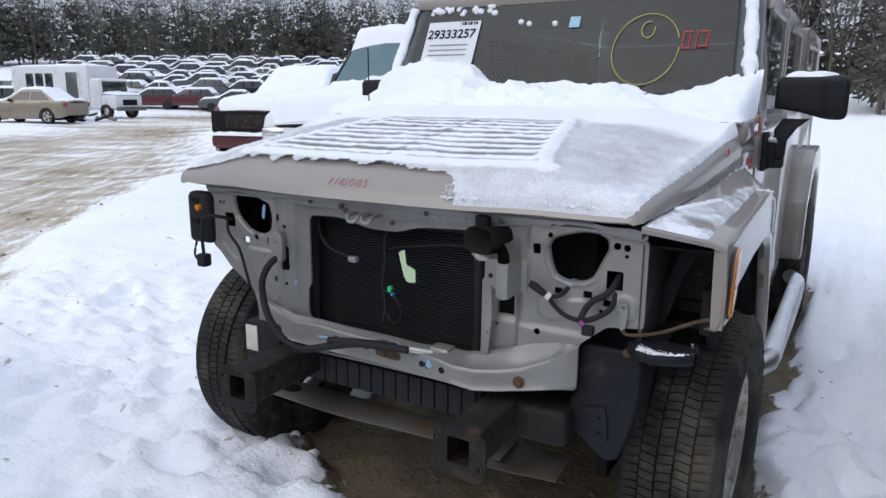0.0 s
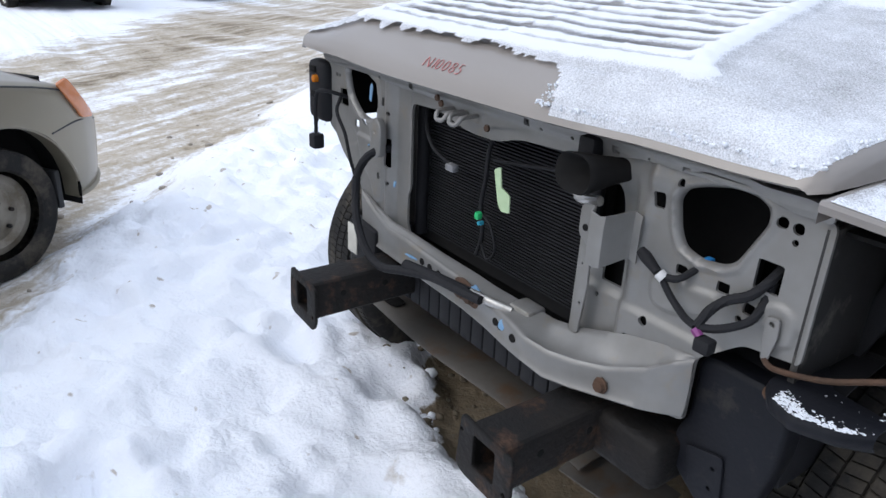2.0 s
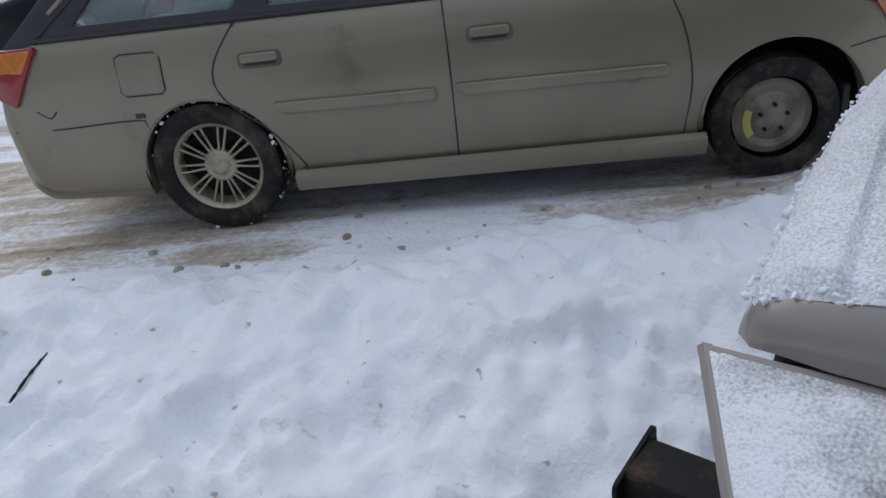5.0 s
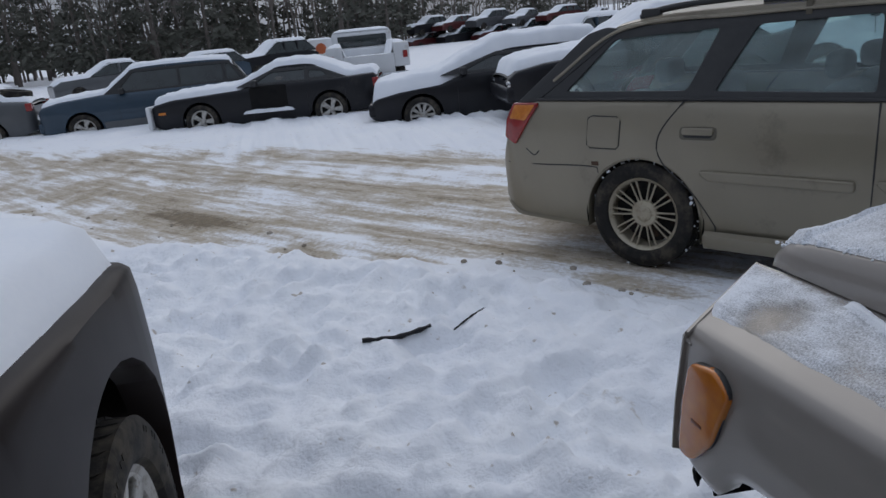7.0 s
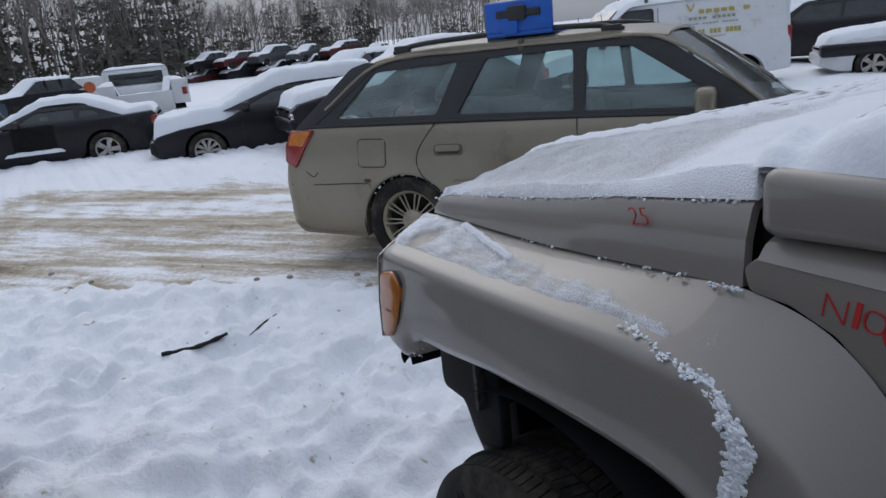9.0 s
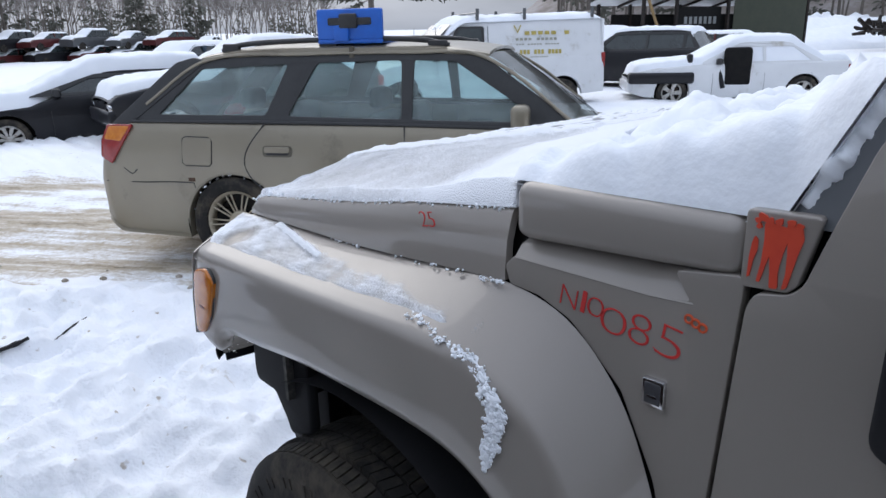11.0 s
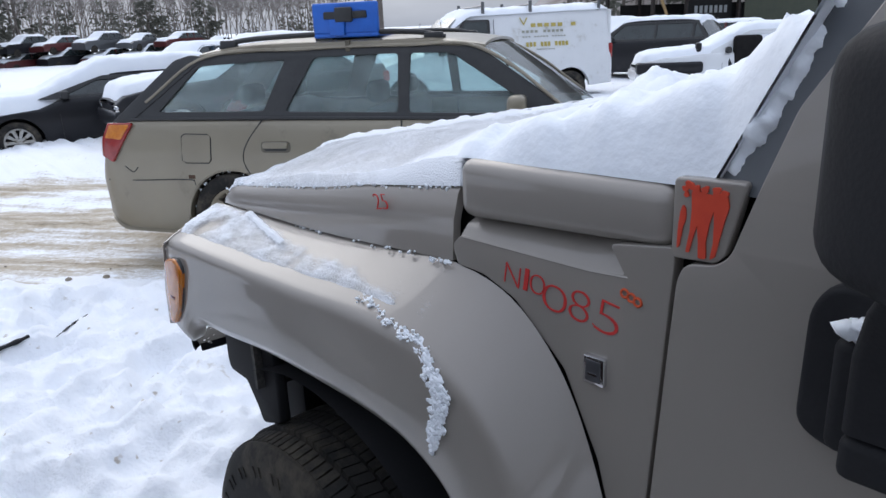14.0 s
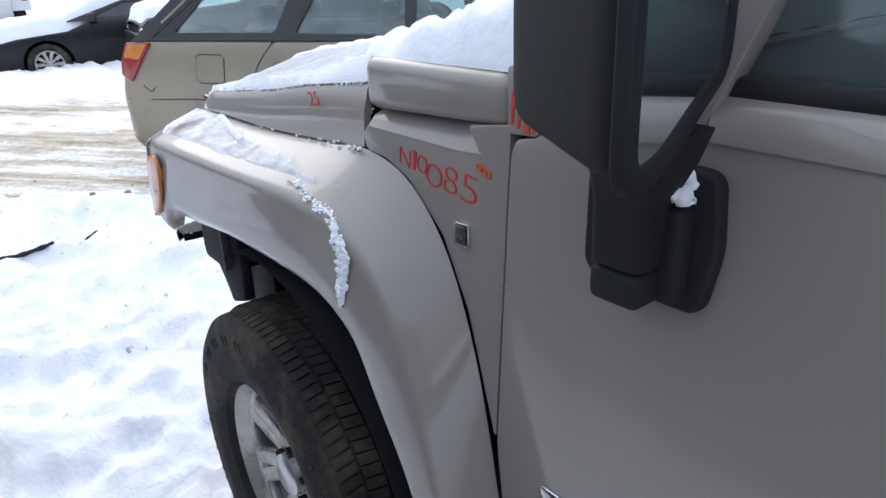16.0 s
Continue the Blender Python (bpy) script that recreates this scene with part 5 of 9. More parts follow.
def letters(text, size, mat, parent, m, name="lettering", label="", bold=0.0, lean=0.0, size_to=None):
    """Flat letters with a little thickness; size_to: the width and height to fill."""
    cu = bpy.data.curves.new("letters", "FONT")
    cu.body, cu.size, cu.extrude, cu.offset, cu.shear = text, size, 0.0008, bold, lean
    ob = bpy.data.objects.new("letters", cu)
    me = bpy.data.meshes.new_from_object(ob)
    bpy.data.objects.remove(ob)
    bpy.data.curves.remove(cu)
    if size_to:
        lo = Vector([min(v.co[i] for v in me.vertices) for i in range(3)])
        hi = Vector([max(v.co[i] for v in me.vertices) for i in range(3)])
        me.transform(Matrix.Diagonal((size_to[0] / (hi.x - lo.x), size_to[1] / (hi.y - lo.y), 1, 1)) @ Matrix.Translation((-lo.x, -lo.y, 0)))
    return part(name, me, mat, parent, label, smooth=0, m=m)


def lean_in(b):
    """Bends a flank part inwards above the waist, after cutting it into level strips."""
    for z in frange(1.20, 1.80, 13):
        bmesh.ops.bisect_plane(b, geom=b.verts[:] + b.edges[:] + b.faces[:], plane_co=(0, 0, z), plane_no=(0, 0, 1))
    for v in b.verts:
        d = max(0.0, v.co.z - 1.20)
        v.co.x -= math.copysign(0.30 * min(d, 0.25) ** 2 + 0.13 * max(0.0, d - 0.25), v.co.x)
    return b


def build_suv_cab():
    # cowl, side panels
    cowl_block = block(-0.842, 0.842, 0.897, 1.1985, 1.264, 1.352, 0.020, 4)
    for v in cowl_block.verts:
        # the lower edge climbs towards the door
        v.co.z += (0.010 + 0.014 * (v.co.y - 0.897) / 0.3) * smooth01((1.345 - v.co.z) / 0.07)
    part("cowl", cowl_block, M_SILVER, suv, "raised silver-beige cowl behind the hood", smooth=60)
    part("cowl_base", block(-0.80, 0.80, 0.86, 1.30, 1.0, 1.33), M_DARK, suv)
    for sx in (1, -1):
        out = [(0.892, 1.212), (0.884, 1.235), (0.90, 1.250), (1.10, 1.248), (1.148, 1.252), (1.128, 1.282), (1.1995, 1.292), (1.1990, 1.272), (1.170, 0.835), (1.158, 0.88), (1.119, 1.02), (1.069, 1.12), (0.992, 1.188), (0.94, 1.208)]
        sp = plate(rounded(out, 0.006, 3), [], 0.02, 0.0016, at(sx * 0.829, 0, 0, YZ), 3)
        side = part("side_panel", sp, M_SILVER, suv, "silver-beige panel behind the fender", smooth=50)
        # slanting facet of the vent below the cowl
        rows = [[(sx * 0.840, 0.900, 1.249), (sx * 0.840, 1.10, 1.247), (sx * 0.840, 1.150, 1.250)], [(sx * 0.826, 0.900, 1.264), (sx * 0.826, 1.09, 1.266), (sx * 0.830, 1.14, 1.268)], [(sx * 0.80, 0.900, 1.274), (sx * 0.80, 1.09, 1.282), (sx * 0.81, 1.13, 1.284)]]
        part("vent_facet", solid(grid(rows), 0.003), M_SILVER, side)
        part("vent_shadow_gap", block(min(sx * 0.74, sx * 0.81), max(sx * 0.74, sx * 0.81), 0.89, 1.20, 1.235, 1.275), M_DARK, side)
        part("pillar_foot", plate(rounded([(1.1988, 1.2855), (1.241, 1.288), (1.249, 1.296), (1.264, 1.362), (1.1988, 1.36)], 0.003, 3), [], 0.016, 0.0025, at(sx * 0.831, 0, 0, YZ)), M_SILVER, suv, "silver-beige corner splashed with red paint" if sx > 0 else "")
        part("door_gap", block(min(sx * 0.79, sx * 0.822), max(sx * 0.79, sx * 0.817), 1.15, 1.225, 0.5, 1.285), M_DARK, suv)
        # doors
        d = [(1.200, 0.52), (1.196, 0.68), (1.180, 0.83), (1.2075, 1.262), (1.214, 1.278), (1.245, 1.283), (1.258, 1.295), (1.275, 1.352), (1.300, 1.43), (1.352, 1.515), (1.518, 1.82), (1.64, 1.82), (1.455, 1.352), (1.441, 1.316), (2.235, 1.316), (2.235, 0.52)]
        door = part("door", lean_in(plate(rounded(d, 0.009, 3), [], 0.03, 0.0018, at(sx * 0.828, 0, 0, YZ), 3)), M_SILVER, suv, "silver-beige front door", smooth=50)
        part("belt_rubber", block(min(sx * 0.80, sx * 0.822), max(sx * 0.80, sx * 0.822), 1.455, 2.22, 1.352, 1.372, 0.004), M_TRIM, door)
        rows = [[(sx * x, y, z) for x, z in ((0.8425, 1.3165), (0.8405, 1.330), (0.833, 1.345), (0.818, 1.358), (0.802, 1.358))] for y in frange(1.452, 2.235, 8)]
        part("door_shoulder", solid(grid(rows), 0.003), M_SILVER, door, smooth=60)
        part("window_frame", plate(rounded([(1.622, 1.765), (2.16, 1.765), (2.17, 1.355), (2.235, 1.355), (2.235, 1.82), (1.644, 1.82)], 0.012, 3), [], 0.03, 0.006, at(sx * 0.826, 0, 0, YZ)), M_SILVER, door, "silver-beige window frame", m=Matrix.Translation((-sx * 0.03, 0, 0)))
        part("window_pane", plate([(1.43, 1.352), (1.60, 1.765), (2.17, 1.765), (2.18, 1.36)], [], 0.006, 0.0, at(sx * 0.80, 0, 0, YZ)), M_HAZEGLASS, door, "tinted door glass")
        part("chrome_plate", block(min(sx * 0.842, sx * 0.85), max(sx * 0.842, sx * 0.85), 1.268, 1.302, 0.775, 0.815, 0.003), M_CHROME, door, "small chrome plate")
        d2 = [(2.243, 0.52), (2.243, 1.352), (3.15, 1.352), (3.15, 1.0), (2.95, 0.75), (2.9, 0.52)]
        rear = part("door", plate(rounded(d2, 0.015, 3), [], 0.03, 0.007, at(sx * 0.828, 0, 0, YZ), 3), M_SILVER, suv, "silver-beige rear door", smooth=50)
        part("window_frame", plate(rounded([(2.245, 1.352), (3.15, 1.352), (3.15, 1.82), (2.245, 1.82)], 0.02, 3), [rounded([(2.31, 1.38), (3.08, 1.38), (3.08, 1.76), (2.31, 1.76)], 0.03, 3)], 0.03, 0.006, at(sx * 0.80, 0, 0, YZ)), M_SILVER, rear)
        part("window_pane", plate([(2.30, 1.375), (3.09, 1.375), (3.09, 1.765), (2.30, 1.765)], [], 0.006, 0.0, at(sx * 0.80, 0, 0, YZ)), M_GLASS, rear)
        q = [(3.158, 0.9), (3.158, 1.82), (4.40, 1.82), (4.42, 0.62), (3.95, 0.62), (3.88, 0.85), (3.70, 0.97), (3.15, 0.97)]
        part("quarter_panel", plate(rounded(q, 0.03, 3), [rounded([(3.3, 1.40), (4.2, 1.40), (4.2, 1.74), (3.3, 1.74)], 0.04, 3)], 0.03, 0.007, at(sx * 0.826, 0, 0, YZ)), M_SILVER, suv, "silver-beige rear quarter panel", smooth=50)
        part("quarter_glass", plate([(3.29, 1.39), (4.21, 1.39), (4.21, 1.75), (3.29, 1.75)], [], 0.006, 0.0, at(sx * 0.82, 0, 0, YZ)), M_DARKGLASS, suv)
        fl = [(2.86, 0.55), (2.90, 0.75), (3.02, 0.92), (3.2, 1.0), (3.6, 1.0), (3.8, 0.92), (3.93, 0.75), (3.98, 0.62), (4.06, 0.62), (4.0, 0.85), (3.86, 1.03), (3.65, 1.10), (3.15, 1.10), (2.95, 1.03), (2.82, 0.85), (2.78, 0.55)]
        part("rear_flare", plate(rounded(fl, 0.02, 2), [], 0.12, 0.02, at(sx * 0.885, 0, 0, YZ)), M_SILVER, suv)
        # windscreen pillar, sill, step
        part("windscreen_pillar", grid([[(sx * 0.822, 1.222, 1.35), (sx * 0.836, 1.285, 1.352), (sx * 0.80, 1.31, 1.352), (sx * 0.735, 1.255, 1.35)], [(sx * 0.80, 1.31, 1.53), (sx * 0.812, 1.375, 1.535), (sx * 0.78, 1.40, 1.535), (sx * 0.72, 1.335, 1.53)], [(sx * 0.765, 1.475, 1.84), (sx * 0.775, 1.53, 1.845), (sx * 0.75, 1.55, 1.845), (sx * 0.695, 1.49, 1.84)]], closed=True, cap=True), surf("pillar_grey", (0.105, 0.112, 0.122), (0.085, 0.090, 0.098), 0.5), suv, "dark grey windscreen pillar")
        part("sill", block(min(sx * 0.72, sx * 0.83), max(sx * 0.72, sx * 0.83), 1.19, 2.95, 0.42, 0.53, 0.02), M_SILVER, suv)
        st = part("side_step", tube([(sx * 0.82, 1.22, 0.40), (sx * 0.93, 1.30, 0.42), (sx * 0.945, 1.45, 0.425), (sx * 0.945, 2.7, 0.425), (sx * 0.90, 2.85, 0.42)], 0.04, 12, 30), surf("step_chrome", (0.5, 0.5, 0.5), (0.35, 0.35, 0.35), 0.35, metal=0.8), suv, "tubular side step with snow on it")
        snow_cover("step_snow", frange(1.36, 2.7, 30), [sx * v for v in frange(0.912, 0.978, 7)], lambda u, v: (v, u, 0.445 + 0.012 * math.cos((abs(v) - 0.945) * 40)), 0.03, st, "snow on the step", 0.02, ragged=0.5)
    # cab shell
    part("roof", block(-0.775, 0.775, 1.50, 4.40, 1.815, 1.875, 0.03, 3), M_SILVER, suv, "silver-beige roof under snow", smooth=50)
    part("tailgate", block(-0.80, 0.80, 4.39, 4.43, 0.60, 1.82, 0.02), M_SILVER, suv)
    part("floor_pan", block(-0.72, 0.72, 0.9, 4.35, 0.48, 0.53), M_DARK, suv)
    part("firewall", block(-0.76, 0.76, 1.2, 1.24, 0.5, 1.33), M_DARK, suv)
    part("dashboard", block(-0.74, 0.74, 1.30, 1.75, 1.10, 1.36, 0.05, 3), M_BLACK, suv, "black dashboard behind the windscreen")
    part("steering_wheel", tube([(0.37 + 0.18 * math.cos(a), 1.80 - 0.07 * math.sin(a), 1.33 + 0.17 * math.sin(a)) for a in frange(0, 2 * math.pi, 32)], 0.014, 8), M_BLACK, suv)
    for sx in (0.40, -0.40):
        part("seat", block(sx - 0.24, sx + 0.24, 2.2, 2.38, 0.8, 1.45, 0.06, 3), M_INTERIOR, suv)
        part("head_restraint", block(sx - 0.13, sx + 0.13, 2.3, 2.4, 1.47, 1.66, 0.04, 3), M_INTERIOR, suv)
    part("rear_bench", block(-0.65, 0.65, 3.1, 3.3, 0.7, 1.42, 0.06, 3), M_INTERIOR, suv)
    part("windscreen", grid([[(-0.735, 1.222, 1.345), (0.735, 1.222, 1.345)], [(-0.70, 1.475, 1.845), (0.70, 1.475, 1.845)]]), glass("windscreen_glass", (0.20, 0.30, 0.29)), suv, "dusty greenish windscreen with marker writing")
    part("windscreen_header", block(-0.74, 0.74, 1.455, 1.53, 1.815, 1.865, 0.015), M_SILVER, suv)
    # marks on the windscreen
    up = Vector((0, 0.253, 0.50)).normalized()
    nrm = Vector((0, -0.50, 0.253)).normalized()
    W = Matrix(((1, 0, 0, 0), (0, up.y, nrm.y, 1.222), (0, up.z, nrm.z, 1.345), (0, 0, 0, 1)))
    paper = surf("sticker_paper", (0.72, 0.74, 0.76), (0.66, 0.68, 0.7), 0.7, scale=20)
    st = part("sticker", plate(rounded([(-0.645, 0.215), (-0.375, 0.215), (-0.375, 0.455), (-0.645, 0.455)], 0.006, 2), [], 0.002, 0.0, W @ Matrix.Translation((0, 0, 0.006))), paper, suv, "white lot sticker reading 29333257")
    letters("29333257", 0.062, M_BLACK, st, W @ Matrix.Translation((-0.637, 0.37, 0.009)), bold=0.001)
    for k in range(9):
        part("sticker_bar", block(-0.001, 0.001 + 0.004 * (k % 3), 0, 0.001, 0, 0.016), M_BLACK, st, m=W @ Matrix.Translation((-0.475 + 0.0095 * k, 0.435, 0.009)) @ Matrix.Rotation(-math.pi / 2, 4, "X"))
    for k in range(3):
        part("sticker_line", plate(rect(-0.515, 0.335 - 0.025 * k, 0.2, 0.006, 0.001), [], 0.001, 0, W @ Matrix.Translation((0, 0, 0.009))), surf("grey_ink", (0.3, 0.3, 0.32), None, 0.8), st)
    part("small_sticker", plate(rect(0.07, 0.425, 0.045, 0.05, 0.003), [], 0.002, 0.0, W @ Matrix.Translation((0, 0, 0.006))), surf("pale_blue_sticker", (0.35, 0.58, 0.68), None, 0.7), suv, "pale blue sticker")
    yel = surf("yellow_marker", (0.50, 0.50, 0.10), None, 0.8)
    part("yellow_ring", tube([W @ Vector((0.385 + 0.13 * math.cos(a), 0.29 + 0.155 * math.sin(a), 0.008)) for a in frange(0.3, 6.3, 40)], 0.0017, 6), yel, suv, "ring drawn in yellow marker")
    part("yellow_loop", tube([W @ Vector((0.385 + 0.026 * math.cos(a), 0.375 + 0.036 * math.sin(a), 0.008)) for a in frange(1.2, 6.6, 20)], 0.0017, 6), yel, suv)
    for k, (x, y, w, h) in enumerate(((0.54, 0.27, 0.035, 0.0035), (0.54, 0.20, 0.035, 0.0035), (0.525, 0.235, 0.0035, 0.07), (0.575, 0.235, 0.0035, 0.075), (0.60, 0.27, 0.03, 0.0035), (0.60, 0.205, 0.03, 0.0035), (0.615, 0.235, 0.0035, 0.075), (0.55, 0.235, 0.0035, 0.06))):
        part("red_stroke", plate(rect(x, y + 0.09, w, h, 0.0015), [], 0.002, 0, W @ Matrix.Translation((0, 0, 0.007))), M_RED, suv, "stroke of red marker")
    part("wiper_arm", tube([(0.50, 1.18, 1.43), (0.25, 1.16, 1.42), (0.10, 1.17, 1.425)], 0.009, 8, 12), M_BLACK, suv, "black wiper arm lying in the snow")
    part("antenna", tube([(-0.70, 1.0, 1.35), (-0.70, 1.0, 1.62)], 0.003, 6), M_BLACK, suv)
    # mirrors
    for sx in (1, -1):
        m = Matrix.Translation((sx * 1.012, 1.451, 1.394)) @ Matrix.Rotation(sx * radians(17), 4, "Z")
        b = block(-0.115, 0.115, -0.070, 0.070, -0.050, 0.115, 0.030, 4)

        def swept(x, y, z):
            # the shell tapers and sweeps in towards its front
            t = (0.07 - y) / 0.14
            x = x * (1 - 0.32 * t) - sx * 0.085 * t
            return x, y + 0.30 * t * max(0.0, -sx * x), z * (1 - 0.12 * t)

        for v in b.verts:
            v.co = swept(*v.co)
            if v.co.z < 0:
                # the lower inner corner is cut off slantwise
                v.co.z *= 1 - 0.72 * smooth01((-sx * v.co.x + 0.05) / 0.165)
        pane_line = [(-sx * 0.10, 0.004), (sx * 0.05, -0.037), (sx * 0.10, -0.037), (sx * 0.10, 0.085), (-sx * 0.10, 0.085)]
        rim_line = [(-sx * 0.112, -0.005), (sx * 0.048, -0.049), (sx * 0.112, -0.049), (sx * 0.112, 0.097), (-sx * 0.112, 0.097)]
        if sx < 0:
            pane_line, rim_line = pane_line[::-1], rim_line[::-1]
        arm = part("door_mirror", b, M_BLACK, suv, "large black plastic door mirror capped with snow", smooth=50, m=m)
        part("mirror_glass", plate(rounded(pane_line, 0.018, 4), [], 0.004, 0.0, m @ at(0, 0.0715, 0, XZ)), surf("mirror", (0.8, 0.82, 0.82), (0.78, 0.8, 0.8), 0.03, metal=1.0), arm, "mirror glass")
        part("mirror_rim", plate(rounded(rim_line, 0.026, 4), [rounded(pane_line, 0.018, 4)], 0.012, 0.003, m @ at(0, 0.070, 0, XZ)), M_BLACK, arm)
        neck = []
        for z, xa, xb, ya, yb in ((1.203, 0.868, 0.915, 1.384, 1.442), (1.265, 0.868, 0.918, 1.385, 1.446), (1.31, 0.874, 0.945, 1.398, 1.472), (1.345, 0.895, 0.985, 1.418, 1.495)):
            r = 0.010
            neck.append([(sx * x, y, z) for cx, cy, a0 in ((xb - r, yb - r, 0), (xa + r, yb - r, 90), (xa + r, ya + r, 180), (xb - r, ya + r, 270)) for a in (a0, a0 + 30, a0 + 60, a0 + 90) for x, y in ((cx + r * math.cos(radians(a)), cy + r * math.sin(radians(a))),)])
        neck = grid(neck, closed=True, cap=True)
        bmesh.ops.recalc_face_normals(neck, faces=neck.faces[:])
        part("mirror_arm", neck, M_BLACK, arm, smooth=50)
        part("arm_foot", block(min(sx * 0.868, sx * 0.915), max(sx * 0.868, sx * 0.915), 1.384, 1.442, 1.163, 1.200, 0.009, 3), M_BLACK, arm)
        part("mount_plate", plate(rounded([(1.338, 1.168), (1.362, 1.157), (1.468, 1.157), (1.480, 1.22), (1.474, 1.288), (1.352, 1.291), (1.340, 1.27)], 0.012, 4), [], 0.020, 0.006, at(sx * 0.849, 0, 0, YZ)), M_BLACK, arm)
        part("mount_block", block(min(sx * 0.852, sx * 0.882), max(sx * 0.852, sx * 0.882), 1.362, 1.460, 1.163, 1.262, 0.010, 3), M_BLACK, arm)
        snow_cover("mirror_snow", frange(-0.088, 0.088, 18), frange(-0.046, 0.056, 12), lambda u, v: tuple(m @ Vector(swept(u, v, 0.110))), 0.020, arm, "cap of snow", 0.010)
        lump = bmesh.new()
        for k in range(46):
            y = random.uniform(1.364, 1.458)
            clump(lump, (sx * random.uniform(0.860, 0.884), y, 1.262 + random.uniform(0.0, 0.010 + 0.022 * smooth01((y - 1.37) / 0.06))), random.uniform(0.006, 0.013), random, (1, 1, 0.8))
        part("arm_snow", lump, M_SNOW, arm, "lump of snow caught on the mirror mount", smooth=70)


build_suv_front()
build_suv_cables()
build_suv_cab()

# red marker writing and splashed paint on the flank
M_ORANGEINK = surf("orange_red_ink", (0.66, 0.10, 0.03), (0.58, 0.08, 0.025), 0.6, scale=40)
YZT = lambda x, y, z, a=0.0: Matrix.Translation((x, y, z)) @ Matrix(((0, 0, 1, 0), (1, 0, 0, 0), (0, 1, 0, 0), (0, 0, 0, 1))) @ Matrix.Rotation(a, 4, "Z")
for ch, y, z, w, hh in (("N", 0.975, 1.206, 0.024, 0.026), ("1", 1.006, 1.203, 0.006, 0.028), ("0", 1.015, 1.204, 0.023, 0.024), ("0", 1.034, 1.190, 0.035, 0.032), ("8", 1.073, 1.187, 0.027, 0.037), ("5", 1.106, 1.183, 0.033, 0.038)):
    letters(ch, 0.05, M_RED, suv, YZT(0.8395, y, z, radians(-9)), "marker_writing", "red marker writing N10085", bold=-0.0014, size_to=(w, hh))
for k in range(3):
    part("marker_loop", tube([(0.840, 1.147 + 0.008 * k + 0.0045 * math.cos(a), 1.233 - 0.003 * k + 0.0045 * math.sin(a)) for a in frange(0, 6.28, 12)], 0.0014, 6), M_ORANGEINK, suv)
letters("25", 0.036, M_RED, suv, YZT(0.8215, 0.695, 1.250, radians(8)), "marker_writing", "red marker writing 25", lean=-0.2, bold=-0.0008)
HX = lambda x, y, z, a=0.0: Matrix.Translation((x, y, z)) @ Matrix.Rotation(radians(46), 4, "X") @ Matrix.Rotation(a, 4, "Z")
M_FAINT = surf("faint_red_marker", (0.55, 0.16, 0.15), (0.45, 0.2, 0.19), 0.6, scale=60)
for ch, dx in zip("N10085", (0.0, 0.030, 0.045, 0.069, 0.093, 0.116)):
    letters(ch, 0.040, M_FAINT, suv, HX(-0.125 + dx, 0.006, 1.181), "marker_writing", "faint red marker writing N10085", lean=0.15, bold=-0.0013)
random.seed(5)
splash = bmesh.new()
DRIPS = (((1.2072, 1.338), (1.2105, 1.334), (1.2110, 1.324), (1.2080, 1.314), (1.2055, 1.296), (1.2030, 1.294), (1.2035, 1.316), (1.2050, 1.330)),
         ((1.2155, 1.352), (1.2270, 1.352), (1.2290, 1.336), (1.2240, 1.324), (1.2200, 1.310), (1.2160, 1.292), (1.2125, 1.292), (1.2155, 1.312), (1.2165, 1.334)),
         ((1.2240, 1.352), (1.2370, 1.350), (1.2385, 1.338), (1.2345, 1.322), (1.2320, 1.305), (1.2335, 1.289), (1.2255, 1.288), (1.2245, 1.305), (1.2215, 1.330)),
         ((1.2360, 1.354), (1.2500, 1.352), (1.2525, 1.341), (1.2485, 1.326), (1.2450, 1.308), (1.2420, 1.292), (1.2370, 1.289), (1.2395, 1.306), (1.2390, 1.326)))
for k, line in enumerate(DRIPS):
    join(splash, plate(rounded(line, 0.0022, 3), [], 0.002, 0, at(0.8396 + 0.0001 * k, 0, 0, YZ)))
for k, (y, z, r) in enumerate(((1.2090, 1.353, 0.0032), (1.2125, 1.357, 0.0040), (1.2160, 1.3555, 0.0030), (1.2105, 1.348, 0.0026), (1.2205, 1.354, 0.0034), (1.2290, 1.3545, 0.0036), (1.2400, 1.355, 0.0038), (1.2475, 1.353, 0.0034))):
    join(splash, plate([(y + r * (1 + 0.25 * math.sin(3 * a + k)) * math.cos(a), z + r * (1 + 0.2 * math.cos(2 * a + k)) * math.sin(a)) for a in frange(0, 2 * math.pi, 13)[:-1]], [], 0.002, 0, at(0.8400 + 0.0001 * k, 0, 0, YZ)))
part("red_splash", splash, surf("orange_red_paint", (0.66, 0.07, 0.03), (0.58, 0.05, 0.025), 0.5, scale=40), suv, "dripping splash of orange-red paint", smooth=0)
bad = part("badge", block(0.838, 0.8465, 1.100, 1.128, 1.117, 1.151, 0.002), M_CHROME, suv, "small square chrome badge")
part("badge_face", block(0.8455, 0.8475, 1.104, 1.124, 1.121, 1.147, 0.001), surf("badge_grey", (0.12, 0.12, 0.13), None, 0.35, metal=0.6), bad)
part("badge_bar", block(0.847, 0.8482, 1.108, 1.120, 1.129, 1.132), M_CHROME, bad)

# ---- snow on the off-roader ----


